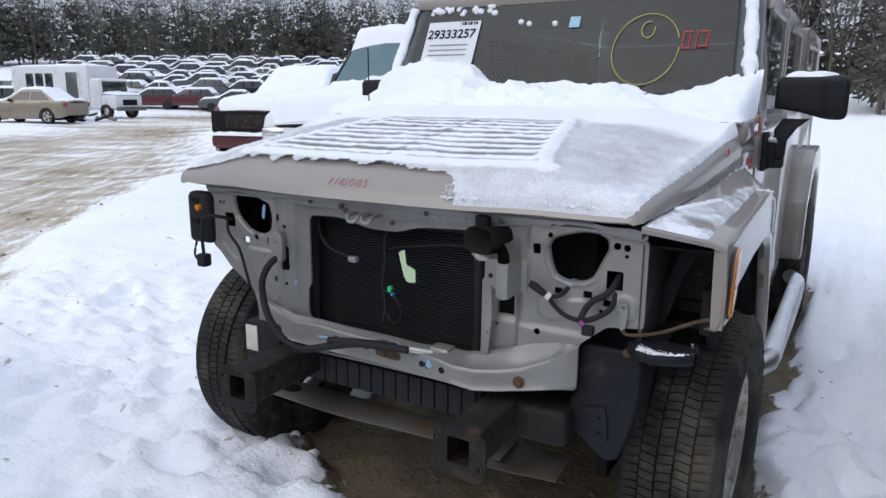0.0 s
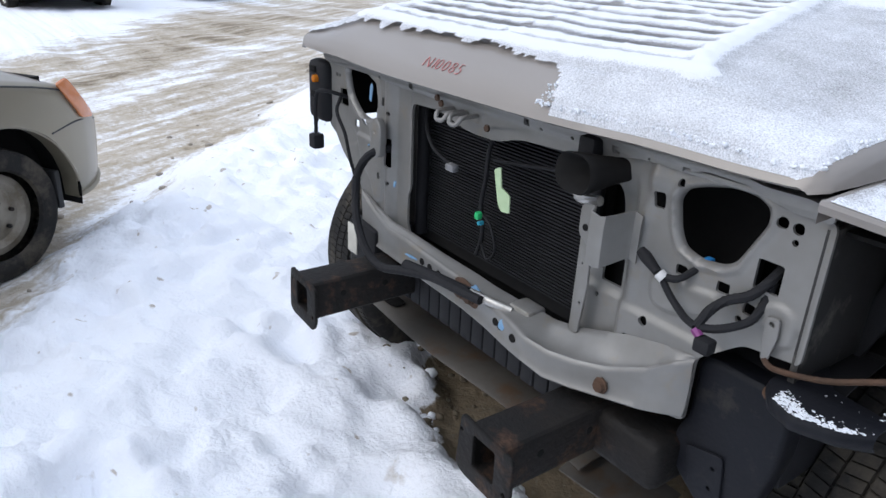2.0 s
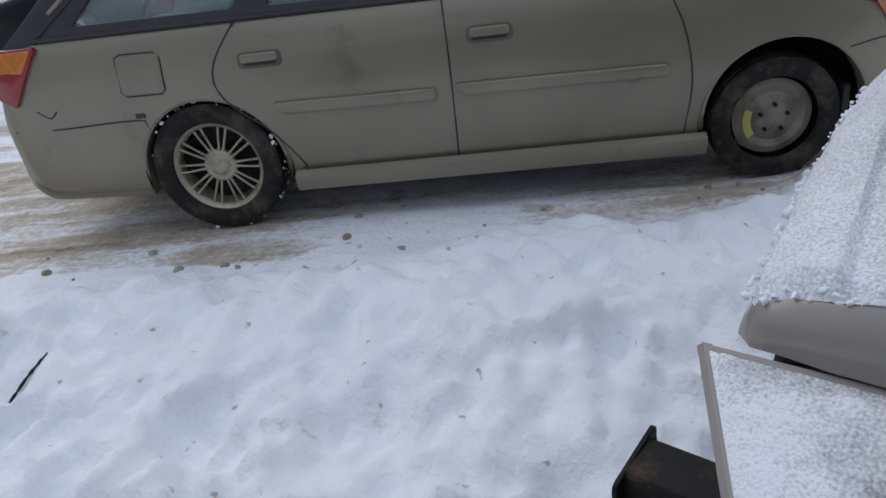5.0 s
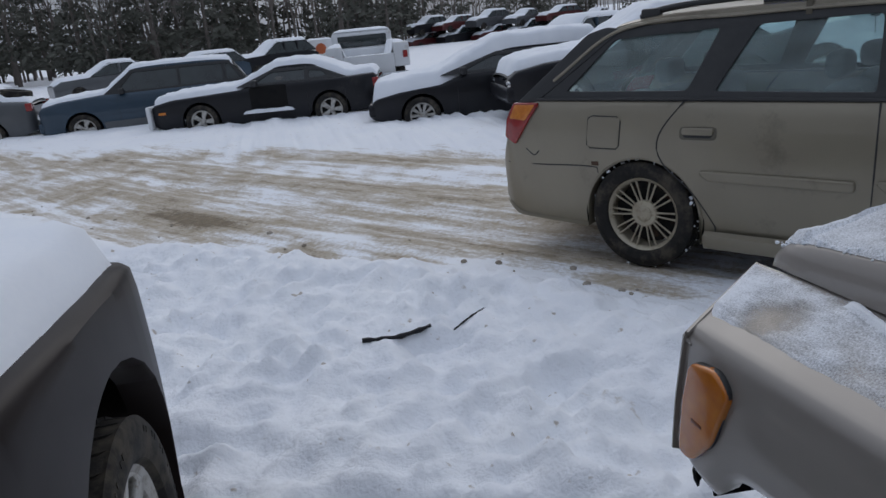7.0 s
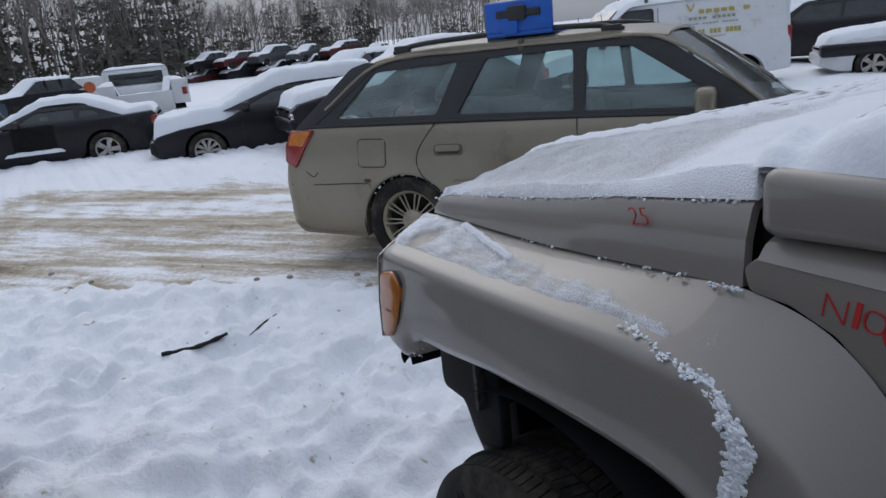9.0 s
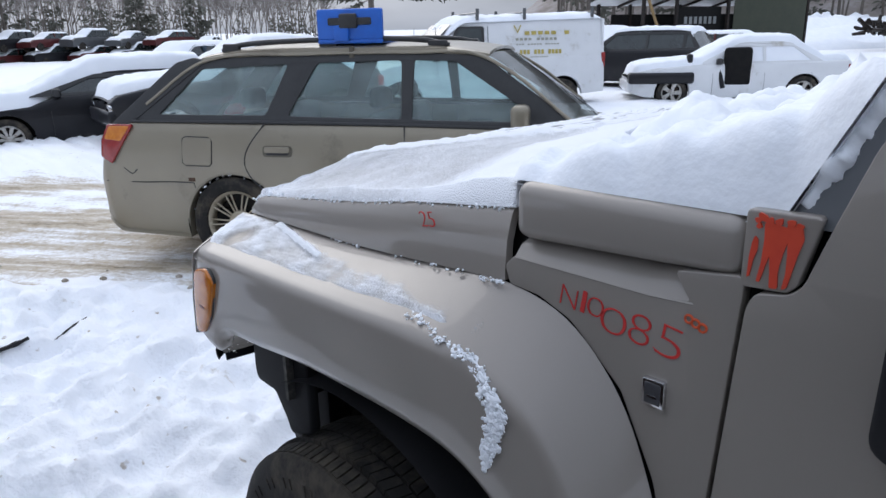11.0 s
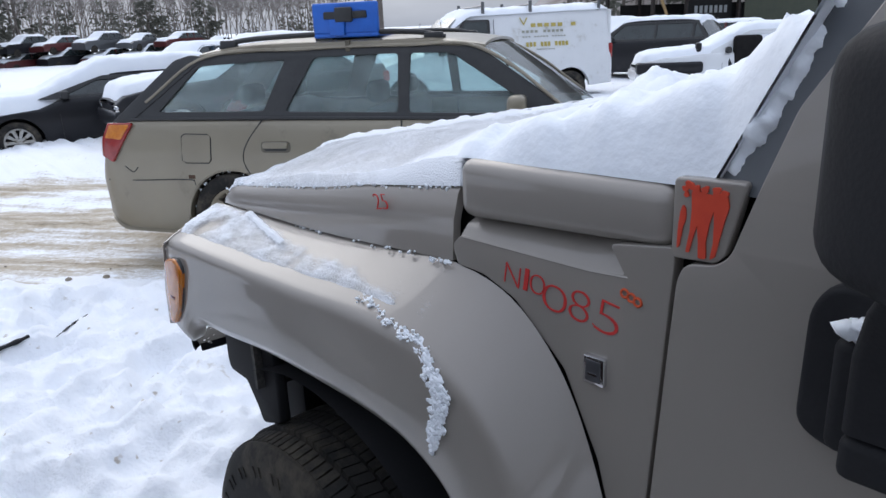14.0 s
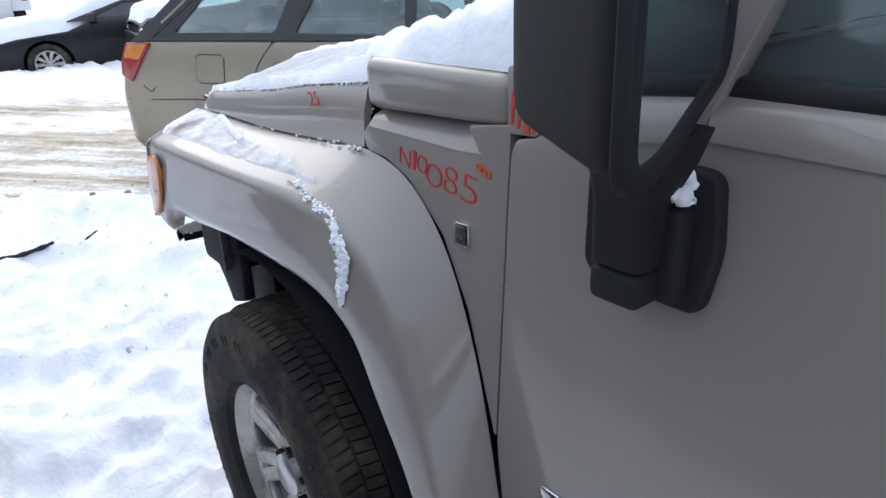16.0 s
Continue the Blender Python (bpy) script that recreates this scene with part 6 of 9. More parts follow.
def dust_material(name):
    """A dusting of snow: grains over the paint, thick or thin by the layer's own cover."""
    m = bpy.data.materials.new(name)
    m.use_nodes = True
    n, k = m.node_tree.nodes, m.node_tree.links
    b = n["Principled BSDF"]
    co = n.new("ShaderNodeTexCoord")
    at_ = n.new("ShaderNodeAttribute")
    at_.attribute_name = "cover"
    t1 = n.new("ShaderNodeTexNoise")
    t1.inputs["Scale"].default_value, t1.inputs["Detail"].default_value = 420, 3
    t2 = n.new("ShaderNodeTexNoise")
    t2.inputs["Scale"].default_value, t2.inputs["Detail"].default_value = 18, 5
    for t in (t1, t2):
        k.new(co.outputs["Object"], t.inputs["Vector"])
    a = n.new("ShaderNodeMath")
    a.operation = "MULTIPLY_ADD"
    k.new(t1.outputs["Fac"], a.inputs[0])
    a.inputs[1].default_value = 0.9
    k.new(at_.outputs["Fac"], a.inputs[2])
    c = n.new("ShaderNodeMath")
    c.operation = "MULTIPLY_ADD"
    k.new(t2.outputs["Fac"], c.inputs[0])
    c.inputs[1].default_value = 0.3
    k.new(a.outputs[0], c.inputs[2])
    r = n.new("ShaderNodeMapRange")
    r.inputs["From Min"].default_value, r.inputs["From Max"].default_value = 0.74, 1.42
    k.new(c.outputs[0], r.inputs["Value"])
    st = n.new("ShaderNodeAttribute")
    st.attribute_name = "stain"
    sm = n.new("ShaderNodeMix")
    sm.data_type = "RGBA"
    sm.inputs["A"].default_value, sm.inputs["B"].default_value = (0.86, 0.88, 0.92, 1), (0.25, 0.20, 0.14, 1)
    k.new(st.outputs["Fac"], sm.inputs["Factor"])
    k.new(sm.outputs["Result"], b.inputs["Base Color"])
    b.inputs["Roughness"].default_value = 0.75
    b.inputs["Specular IOR Level"].default_value = 0.3
    bp = n.new("ShaderNodeBump")
    bp.inputs["Strength"].default_value, bp.inputs["Distance"].default_value = 0.5, 0.006
    k.new(t1.outputs["Fac"], bp.inputs["Height"])
    k.new(bp.outputs["Normal"], b.inputs["Normal"])
    k.new(r.outputs["Result"], b.inputs["Alpha"])
    return m


M_DUST = dust_material("snow_dusting")


def dust_layer(name, us, vs, base, thick, cover, parent, label, edge=2.0, stain=None):
    """A thin snow layer over base(u, v) with its own thickness and cover."""
    verts, cov, stains = [], [], []
    for i, u in enumerate(us):
        for j, v in enumerate(vs):
            x, y, z = base(u, v)
            k = min(1.0, min(i, len(us) - 1 - i, j, len(vs) - 1 - j) / edge)
            c = cover(u, v)
            verts.append((x, y, z + 0.0022 + max(0.0, thick(u, v)) * math.sqrt(k)))
            cov.append(c)
            stains.append(stain(x, y) if stain else 0.0)
    nv = len(vs)
    faces = [(i * nv + j, i * nv + j + 1, (i + 1) * nv + j + 1, (i + 1) * nv + j) for i in range(len(us) - 1) for j in range(nv - 1)]
    me = bpy.data.meshes.new(name)
    me.from_pydata(verts, [], faces)
    at_ = me.attributes.new("cover", "FLOAT", "POINT")
    at_.data.foreach_set("value", cov)
    me.attributes.new("stain", "FLOAT", "POINT").data.foreach_set("value", stains)
    b = bmesh.new()
    b.from_mesh(me)
    bmesh.ops.recalc_face_normals(b, faces=b.faces[:])
    if sum(f.normal.z for f in b.faces) < 0:
        bmesh.ops.reverse_faces(b, faces=b.faces[:])
    b.to_mesh(me)
    b.free()
    return part(name, me, M_DUST, parent, label, smooth=80)


def louvre_edge(y):
    return lerp(y, [0.07, 0.18, 0.60, 0.70], [0.50, 0.455, 0.36, 0.33])


def hood_bars(x, y):
    """0 outside the louvred field; inside, how far onto a snow ridge."""
    e = louvre_edge(y)
    if abs(x) > e or not 0.10 < y < 0.62:
        return None
    return 0.5 + 0.5 * math.cos((y - 0.13) / 0.062 * 2 * math.pi)


def hood_frame(x, y):
    """How close to the snow ridge that frames the louvred field."""
    e = louvre_edge(y)
    d = min(abs(abs(x) - e) if 0.06 < y < 0.68 else 9, abs(y - 0.085) if abs(x) < e + 0.03 else 9, abs(y - 0.655) if abs(x) < e else 9)
    return math.exp(-(d / 0.022) ** 2)


def hood_thick(s, y):
    x = s * (hood_half(y) + 0.006)
    t = 0.004 + 0.006 * max(0, fbm(x, y, 0, 6)) + 0.004 * max(0.0, fbm(x, y, 3, 30))
    t += 0.009 * hood_frame(x, y)
    b = hood_bars(x, y)
    if b is not None:
        t += 0.005 * b ** 1.5 - 0.003
    t += 0.02 * smooth01((y - 0.62) / 0.25) + 0.012 * smooth01((abs(s) - 0.93) / 0.07) * smooth01((y - 0.05) / 0.3)
    t += 0.008 * smooth01((y - 0.02) / 0.10) * smooth01((0.95 - abs(s)) / 0.25) * smooth01((0.70 - y) / 0.25)
    if y < 0.05 and x > 0.24:
        t += 0.008 + 0.006 * fbm(x, y, 1, 25)
    return t


def hood_cover(s, y):
    x = s * (hood_half(y) + 0.006)
    c = 0.55 + 0.07 * fbm(x, y, 4, 3.5) + 0.12 * smooth01((0.13 - y) / 0.12)
    fr = hood_frame(x, y)
    b = hood_bars(x, y)
    if b is not None:
        c = 0.12 + 0.95 * b ** 1.4 + 0.16 * fbm(x, y, 9, 5) + 0.12 * smooth01((x + 0.05) / 0.1)
        if x < -0.02 and y > 0.2:
            c += 0.08
        if abs(x - 0.02 - 0.05 * (y - 0.3)) < 0.012:
            c -= 0.35
    c = max(c, 0.2 + 1.1 * fr)
    c += 0.9 * smooth01((y - 0.62) / 0.2)
    lip = lerp(x, [-0.75, -0.62, -0.5, 0.0, 0.2, 0.26, 0.29], [0.015, 0.03, 0.055, 0.062, 0.055, 0.04, -0.02])
    c += 0.12 * smooth01((abs(s) - 0.85) / 0.15)
    if y < lip + 0.012 * fbm(x, y, 2, 20):
        c = -1.2
    return c


def hood_skin(s, y):
    x = s * (hood_half(y) + 0.006)
    dy, dz = hood_bow(x, y)
    return x, y + dy, hood_z(s * hood_half(y), y) - 0.004 * smooth01((abs(s) - 0.97) / 0.03) + dz


def build_suv_snow():
    dust_layer("hood_snow", frange(-0.999, 0.999, 150), frange(-0.008, 0.885, 200), hood_skin, hood_thick, hood_cover, suv, "thin streaked snow over the hood louvres", 1.0)
    # loose edge of crumbly snow at the front lip
    random.seed(11)
    b = bmesh.new()
    for k in range(1100):
        x = random.uniform(0.25, 0.745)
        y = random.uniform(-0.010, 0.03)
        dy, dz = hood_bow(x, y)
        clump(b, (x, y + dy, dz + hood_z(x, max(0.0, y)) + random.uniform(-0.002, 0.005)), random.uniform(0.0010, 0.0034) * (0.7 + 0.6 * random.random() ** 3), random)
    for k in range(700):
        y = random.uniform(0.02, 0.88)
        dy, dz = hood_bow(hood_half(y), y)
        o = random.uniform(-0.016, 0.006)
        clump(b, (hood_half(y) + o, y + dy, dz + hood_z(hood_half(y), y) - 0.9 * max(0.0, o) + random.uniform(-0.002, 0.005)), random.uniform(0.001, 0.0034), random)
    part("snow_crumb", b, M_SNOW, suv, "crumbs of snow along the hood edge", kind="stuff", smooth=60)

    def spot(x, y):
        q = ((x - 0.862) / 0.034) ** 2 + ((y - 0.158) / 0.026) ** 2
        return math.exp(-q * (1 + 0.7 * fbm(x, y, 2, 30)))

    def fend(side):
        n = 44
        G, C = spline(FENDER_G[:9], n), spline(FENDER_C[:9], n)

        def base(u, v):
            i = u * (n - 1)
            a = min(int(i), n - 2)
            t = i - a
            g, c = G[a] * (1 - t) + G[a + 1] * t, C[a] * (1 - t) + C[a + 1] * t
            p = c + (g - c) * (0.13 + 0.87 * v)
            k = max(0.0, 1 - v / 0.25)
            return side * (p[0] - 0.012 * k), p[1], p[2] - 0.009 * k * k

        def cover(u, v):
            x, y, z = base(u, v)
            w = lerp(u, [0.0, 0.15, 0.35, 0.55, 0.70, 0.80, 0.86], [1.0, 0.92, 0.74, 0.55, 0.42, 0.24, -0.2])
            c = 0.60 * smooth01((w - v) / 0.26 + 0.5) - 0.04 + 0.22 * fbm(x, y, z, 9) + 0.20 * fbm(x, y, z, 34) + 0.30 * smooth01((0.12 - u) / 0.12) - 0.25 * smooth01((0.10 - v) / 0.10)
            c -= 0.35 * spot(abs(x), y) if side > 0 else 0.0
            if abs(v - (0.75 - 1.6 * (u - 0.28))) < 0.05 and 0.2 < u < 0.42:
                c += 0.8
            return c

        dust_layer("fender_snow", frange(0.003 if side > 0 else 0.4, 0.88, 90), frange(0.0, 0.95, 50), base, lambda u, v: 0.001 + 0.008 * max(0, cover(u, v) - 0.3) + 0.003 * max(0.0, fbm(u * 9, v * 3, 5, 6)), cover, suv, "patchy snow on the fender top", 1.0, (lambda x, y: min(1.0, 1.1 * spot(x, y))) if side > 0 else None)

    fend(1)
    fend(-1)
    # hole with brown stain on the fender
    part("fender_hole", lathe([(0.0, 0.007), (0.003, 0.006), (0.0035, 0.0)], 12, "z"), M_DARK, suv, "mounting hole with a brown stain", m=Matrix.Translation((0.86, 0.153, 1.122)))
    # snow that slid down the flare
    SLID_Z, SLID_Y = [0.99, 1.02, 1.05, 1.08, 1.10, 1.118, 1.135, 1.142], [0.940, 0.945, 0.955, 0.957, 0.948, 0.926, 0.895, 0.875]
    b = bmesh.new()
    rows = []
    for t in frange(0, 1, 90):
        z = 1.138 - 0.143 * t
        y = lerp(z, SLID_Z, SLID_Y) + 0.005 * fbm(t, 0, 3, 7)
        x = lerp(z, [0.9, 1.06, 1.10, 1.14], [0.940, 0.940, 0.938, 0.920])
        w = lerp(t, [0, 0.15, 0.35, 0.6, 0.8, 1.0], [0.018, 0.014, 0.012, 0.012, 0.008, 0.002]) * (1 + 0.6 * fbm(t, 1, 0, 14))
        rows.append([(x + 0.006 * math.sqrt(max(0.0, 1 - s * s)) * (0.75 + 0.9 * fbm(t * 21, s * 2, 1, 1.3)) - 0.002, y + s * w * (1 + 0.3 * fbm(t * 30, s, 4, 1.0)), z) for s in frange(-1, 1, 13)])
    join(b, grid(rows))
    for k in range(420):
        t = random.random()
        z = 1.142 - 0.148 * t
        y = lerp(z, SLID_Z, SLID_Y) + max(-1.25, min(1.25, random.gauss(0, 0.6))) * lerp(t, [0, 0.4, 0.8, 1.0], [0.022, 0.017, 0.011, 0.003])
        x = lerp(z, [0.9, 1.06, 1.10, 1.14], [0.941, 0.941, 0.939, 0.922])
        clump(b, (x, y, z), random.uniform(0.0012, 0.0045), random, (0.6, 1, 1.1))
    for k in range(260):
        t = random.random()
        clump(b, (lerp(t, [0, 1], [0.900, 0.926]) + random.gauss(0, 0.007), lerp(t, [0, 1], [0.77, 0.895]) + random.gauss(0, 0.008), lerp(t, [0, 1], [1.152, 1.134]) + random.gauss(0, 0.001)), random.uniform(0.001, 0.0038), random, (1, 1, 0.7))
    part("slid_snow", b, M_SNOW, suv, "streak of icy snow down the flare", smooth=70)
    # drift on the cowl against the windscreen
    TU = [-0.84, -0.77, -0.66, -0.5, -0.33, -0.25, -0.12, 0.0, 0.08, 0.18, 0.28, 0.44, 0.54, 0.62, 0.84]
    TZ = [1.50, 1.53, 1.58, 1.585, 1.54, 1.475, 1.47, 1.48, 1.49, 1.465, 1.455, 1.435, 1.435, 1.46, 1.52]

    def cowl(u, v):
        top = lerp(u, TU, TZ) + 0.012 * fbm(u, 0, 4, 14)
        y = 0.875 + (1.222 + (top - 1.345) * 0.506 - 0.875) * v
        return u, y, max(lerp(y, [0.86, 0.90, 1.19, 1.215], [1.345, 1.35, 1.352, 1.352]), 1.345 + (y - 1.222) / 0.506)

    def cdepth(u, v):
        x, y, z = cowl(u, v)
        d = 0.045 + 0.055 * smooth01((y - 0.95) / 0.25) + 0.035 * fbm(u, y, 2, 4.0) + 0.022 * fbm(u, y, 8, 11)
        d *= lerp(abs(u), [0, 0.6, 0.83], [1.0, 0.95, 0.75])
        d += 0.05 * math.exp(-((u + 0.46) / 0.22) ** 2 - ((y - 1.2) / 0.14) ** 2)
        return max(0.012, min(d, lerp(u, TU, TZ) - 0.01 - z + 0.02 * fbm(u, y, 1, 16)))

    snow_cover("cowl_snow", frange(-0.838, 0.828, 130), frange(0.0, 1.0, 44), cowl, cdepth, suv, "deep lumpy snow drift against the windscreen", 0.030)
    for sx in (1, -1):
        m = [(sx * 0.83, 1.245, 1.36), (sx * 0.80, 1.33, 1.54), (sx * 0.77, 1.455, 1.82)]
        rows = []
        for t in frange(0.02, 1, 110):
            p = Vector(m[0]).lerp(Vector(m[1]), t * 2) if t < 0.5 else Vector(m[1]).lerp(Vector(m[2]), t * 2 - 1)
            r = 0.026 * lerp(t, [0, 0.12, 0.3, 1], [0.5, 0.95, 0.85, 0.75]) * (1 + 0.22 * fbm(t * 9, sx, 2, 1.0))
            ring_pts = []
            for a in frange(0, 2 * math.pi, 19)[:-1]:
                q = r * (1 + 0.20 * fbm(t * 14, 0.7 * math.cos(a), 0.7 * math.sin(a), 1.2) + 0.14 * fbm(t * 45, 1.6 * math.cos(a), 1.6 * math.sin(a), 1.2))
                ring_pts.append(p + Vector((-sx * 0.023 + 1.15 * q * math.cos(a), -0.004 - 0.35 * q * math.sin(a) * 2, 0.35 * q * math.sin(a))))
            rows.append(ring_pts)
        b = grid(rows, closed=True, cap=True)
        bmesh.ops.recalc_face_normals(b, faces=b.faces[:])
        part("pillar_snow", b, M_SNOW, suv, "clumped snow along the windscreen pillar", smooth=70)
    snow_cover("roof_snow", frange(-0.74, 0.74, 40), frange(1.49, 4.38, 60), lambda u, v: (u, v, 1.872), 0.10, suv, "thick snow on the roof", 0.03)
    b = bmesh.new()
    for k in range(60):
        u, v = random.uniform(-0.66, -0.30), random.uniform(0.49, 0.57)
        p = Vector((u, 1.222 + 0.4515 * v, 1.345 + 0.8923 * v))
        bmesh.ops.create_icosphere(b, subdivisions=1, radius=random.uniform(0.006, 0.02), matrix=Matrix.Translation(p) @ Matrix.Diagonal((1.3, 0.5, 1, 1)))
    for p in ((-0.14, 0.43), (-0.02, 0.425), (-0.18, 0.44)):
        bmesh.ops.create_icosphere(b, subdivisions=1, radius=0.014, matrix=Matrix.Translation((p[0], 1.222 + 0.4515 * p[1], 1.345 + 0.8923 * p[1])))
    part("windscreen_snow", b, M_SNOW, suv, "snow clots on the windscreen", smooth=70)
    # snow caught in the gap between hood and fender
    b = bmesh.new()
    for k in range(45):
        y = random.choice((random.uniform(0.40, 0.52), random.uniform(0.62, 0.9), random.uniform(0.84, 0.9)))
        x = lerp(y, [0.25, 0.88], [0.775, 0.845]) + random.gauss(0, 0.003)
        clump(b, (x, y, lerp(y, HOOD_Y, LOW_Z) + random.uniform(-0.003, 0.002)), random.uniform(0.0015, 0.0035), random)
    part("gap_snow", b, M_SNOW, suv, "snow caught in the hood gap", kind="stuff", smooth=60)


build_suv_snow()

# ---- other cars: front towards -y, left side at +x, ground at z = 0 ----


def placed(x, y, heading, lift=0.0):
    """The pose of a car whose front points at heading (degrees from +x, turning left)."""
    return Matrix.Translation((x, y, lift)) @ Matrix.Rotation(radians(heading + 90), 4, "Z")


def car_shell(car, W, y0, y1, top, bottom, wheels, r_arch, z_axle, paint, label="", tuck=0.05, nose=0.28, tail=0.22, sides=(1, -1), steps=0.045):
    """The painted body below the windows: sides with round wheel arches, shoulder and ends."""
    ys = set(np.round(np.arange(y0, y1 + 1e-6, 0.09), 3)) | {y0, y1}
    for c in wheels:
        for a in frange(0, math.pi, 15):
            ys.add(round(c + r_arch * math.cos(a), 4))
    for e in (0.0, 0.02, 0.05, 0.1, 0.16, 0.22):
        ys |= {round(y0 + e, 3), round(y1 - e, 3)}
    ys = sorted(y for y in ys if y0 <= y <= y1)

    def half(y):
        a = max(0.0, 1 - (y - y0) / (nose * 1.6))
        b = max(0.0, 1 - (y1 - y) / (tail * 1.6))
        return W - nose * (1 - math.sqrt(max(0, 1 - a * a))) * 0.9 - tail * (1 - math.sqrt(max(0, 1 - b * b))) * 0.9

    def low(y):
        z = lerp(y, [p[0] for p in bottom], [p[1] for p in bottom])
        for c in wheels:
            d = abs(y - c)
            if d < r_arch:
                z = max(z, z_axle + math.sqrt(r_arch**2 - d * d))
        return z

    rows = []
    for y in ys:
        zt = lerp(y, [p[0] for p in top], [p[1] for p in top])
        zb, w = low(y), half(y)
        row = [(w - 0.10, y, zb + 0.003), (w - 0.012, y, zb)]
        for t in (0.02, 0.1, 0.22, 0.36, 0.5, 0.64, 0.78, 0.9):
            z = zb + (zt - zb) * t
            s = (z - 0.62) / 0.42
            row.append((w - tuck * s * s * (1.0 if s < 0 else 0.8), y, z))
        e = tuck * 0.8 * ((zt - 0.62) / 0.42) ** 2
        row += [(w - e - 0.004, y, zt - 0.014), (w - e - 0.02, y, zt - 0.002), (w - e - 0.06, y, zt + 0.002), (w - e - 0.10, y, zt + 0.003)]
        rows.append(row)
    for sx in (1, -1):
        b = grid([[(sx * p[0], p[1], p[2]) for p in r] for r in rows])
        bmesh.ops.recalc_face_normals(b, faces=b.faces[:])
        part("body_side", b, paint, car, label, smooth=45)
    # ends and deck
    b = bmesh.new()
    for y, s in ((ys[0], 1), (ys[-1], -1)):
        r = rows[0] if s > 0 else rows[-1]
        join(b, grid([[(p[0] * k, p[1], p[2]) for k in frange(-1, 1, 9)] for p in r[1:]]))
    bmesh.ops.recalc_face_normals(b, faces=b.faces[:])
    part("body_end", b, paint, car, smooth=45)
    return half


def car_deck(car, name, half, ya, yb, top, paint, crown=0.03, inset=0.07, label=""):
    rows = []
    for y in frange(ya, yb, 16):
        zt = lerp(y, [p[0] for p in top], [p[1] for p in top])
        w = half(y) - inset
        rows.append([(w * s, y, zt + 0.002 + crown * (1 - s * s)) for s in frange(-1, 1, 17)])
    b = grid(rows)
    bmesh.ops.recalc_face_normals(b, faces=b.faces[:])
    if sum(f.normal.z for f in b.faces) < 0:
        bmesh.ops.reverse_faces(b, faces=b.faces[:])
    return part(name, b, paint, car, label, smooth=60)


def side_plane(sx, xb, zb, xt, zt):
    """Maps (y, z) onto the leaning side of the cabin."""
    k = (xt - xb) / (zt - zb)
    return lambda y, z, out=0.0: (sx * (xb + k * (z - zb) + out), y, z)


def on_side(b, f, out=0.0):
    for v in b.verts:
        v.co = Vector(f(v.co.x, v.co.y, out + v.co.z))
    return b


def cabin(car, outline, windows, xb, zb, xt, zt, trim, glassm, roof_paint, roof_y, ws, rw, thick=0.03, labels=True):
    """Pillars with openings, panes, roof and screens."""
    for sx in (1, -1):
        f = side_plane(sx, xb, zb, xt, zt)
        fr = part("window_surround", on_side(plate(rounded(outline, 0.03, 3), [rounded(w, 0.03, 3) for w in windows], thick, 0.004), f), trim, car, smooth=35)
        for w in windows:
            part("window_pane", on_side(plate(rounded(w, 0.02, 2), [], 0.005, 0.0), f, -0.004), glassm, fr, smooth=0)
    rows = []
    for y in frange(roof_y[0], roof_y[1], 18):
        t = (y - roof_y[0]) / (roof_y[1] - roof_y[0])
        z = zt + 0.05 * (1 - (2 * t - 1) ** 4) - 0.015
        rows.append([((xt + 0.012) * math.sin(s * math.pi / 2), y, z + 0.045 * math.cos(s * math.pi / 2) - (0.03 if abs(s) > 0.999 else 0)) for s in frange(-1, 1, 21)])
    b = grid(rows)
    solid(b, 0.02)
    part("roof", b, roof_paint, car, smooth=60)
    for nm, (ya, za, yb, zb2), wa, wb in (("windscreen", ws, xb - 0.05, xt - 0.02), ("rear_window", rw, xb - 0.06, xt - 0.03)):
        b = grid([[(x * (wa + (wb - wa) * t), ya + (yb - ya) * t - (0.07 if nm == "windscreen" else -0.05) * (1 - x * x), za + (zb2 - za) * t) for x in frange(-1, 1, 11)] for t in frange(0, 1, 6)])
        part(nm, b, glassm, car, smooth=60)


def car_snow(car, y0, y1, line, widths, depth=0.09, lump=0.03, name="snow_cap", ny=64, nx=32, label="thick snow lying on the car", sag=0.05, edge=2.4):
    """Snow over the car's top line, from y0 to y1."""
    def base(u, v):
        w = lerp(u, [p[0] for p in widths], [p[1] for p in widths])
        return v * w, u, lerp(u, [p[0] for p in line], [p[1] for p in line]) - sag * v * v * abs(v)

    return snow_cover(name, frange(y0, y1, ny), frange(-1, 1, nx), base, depth, car, label, lump, edge=edge)


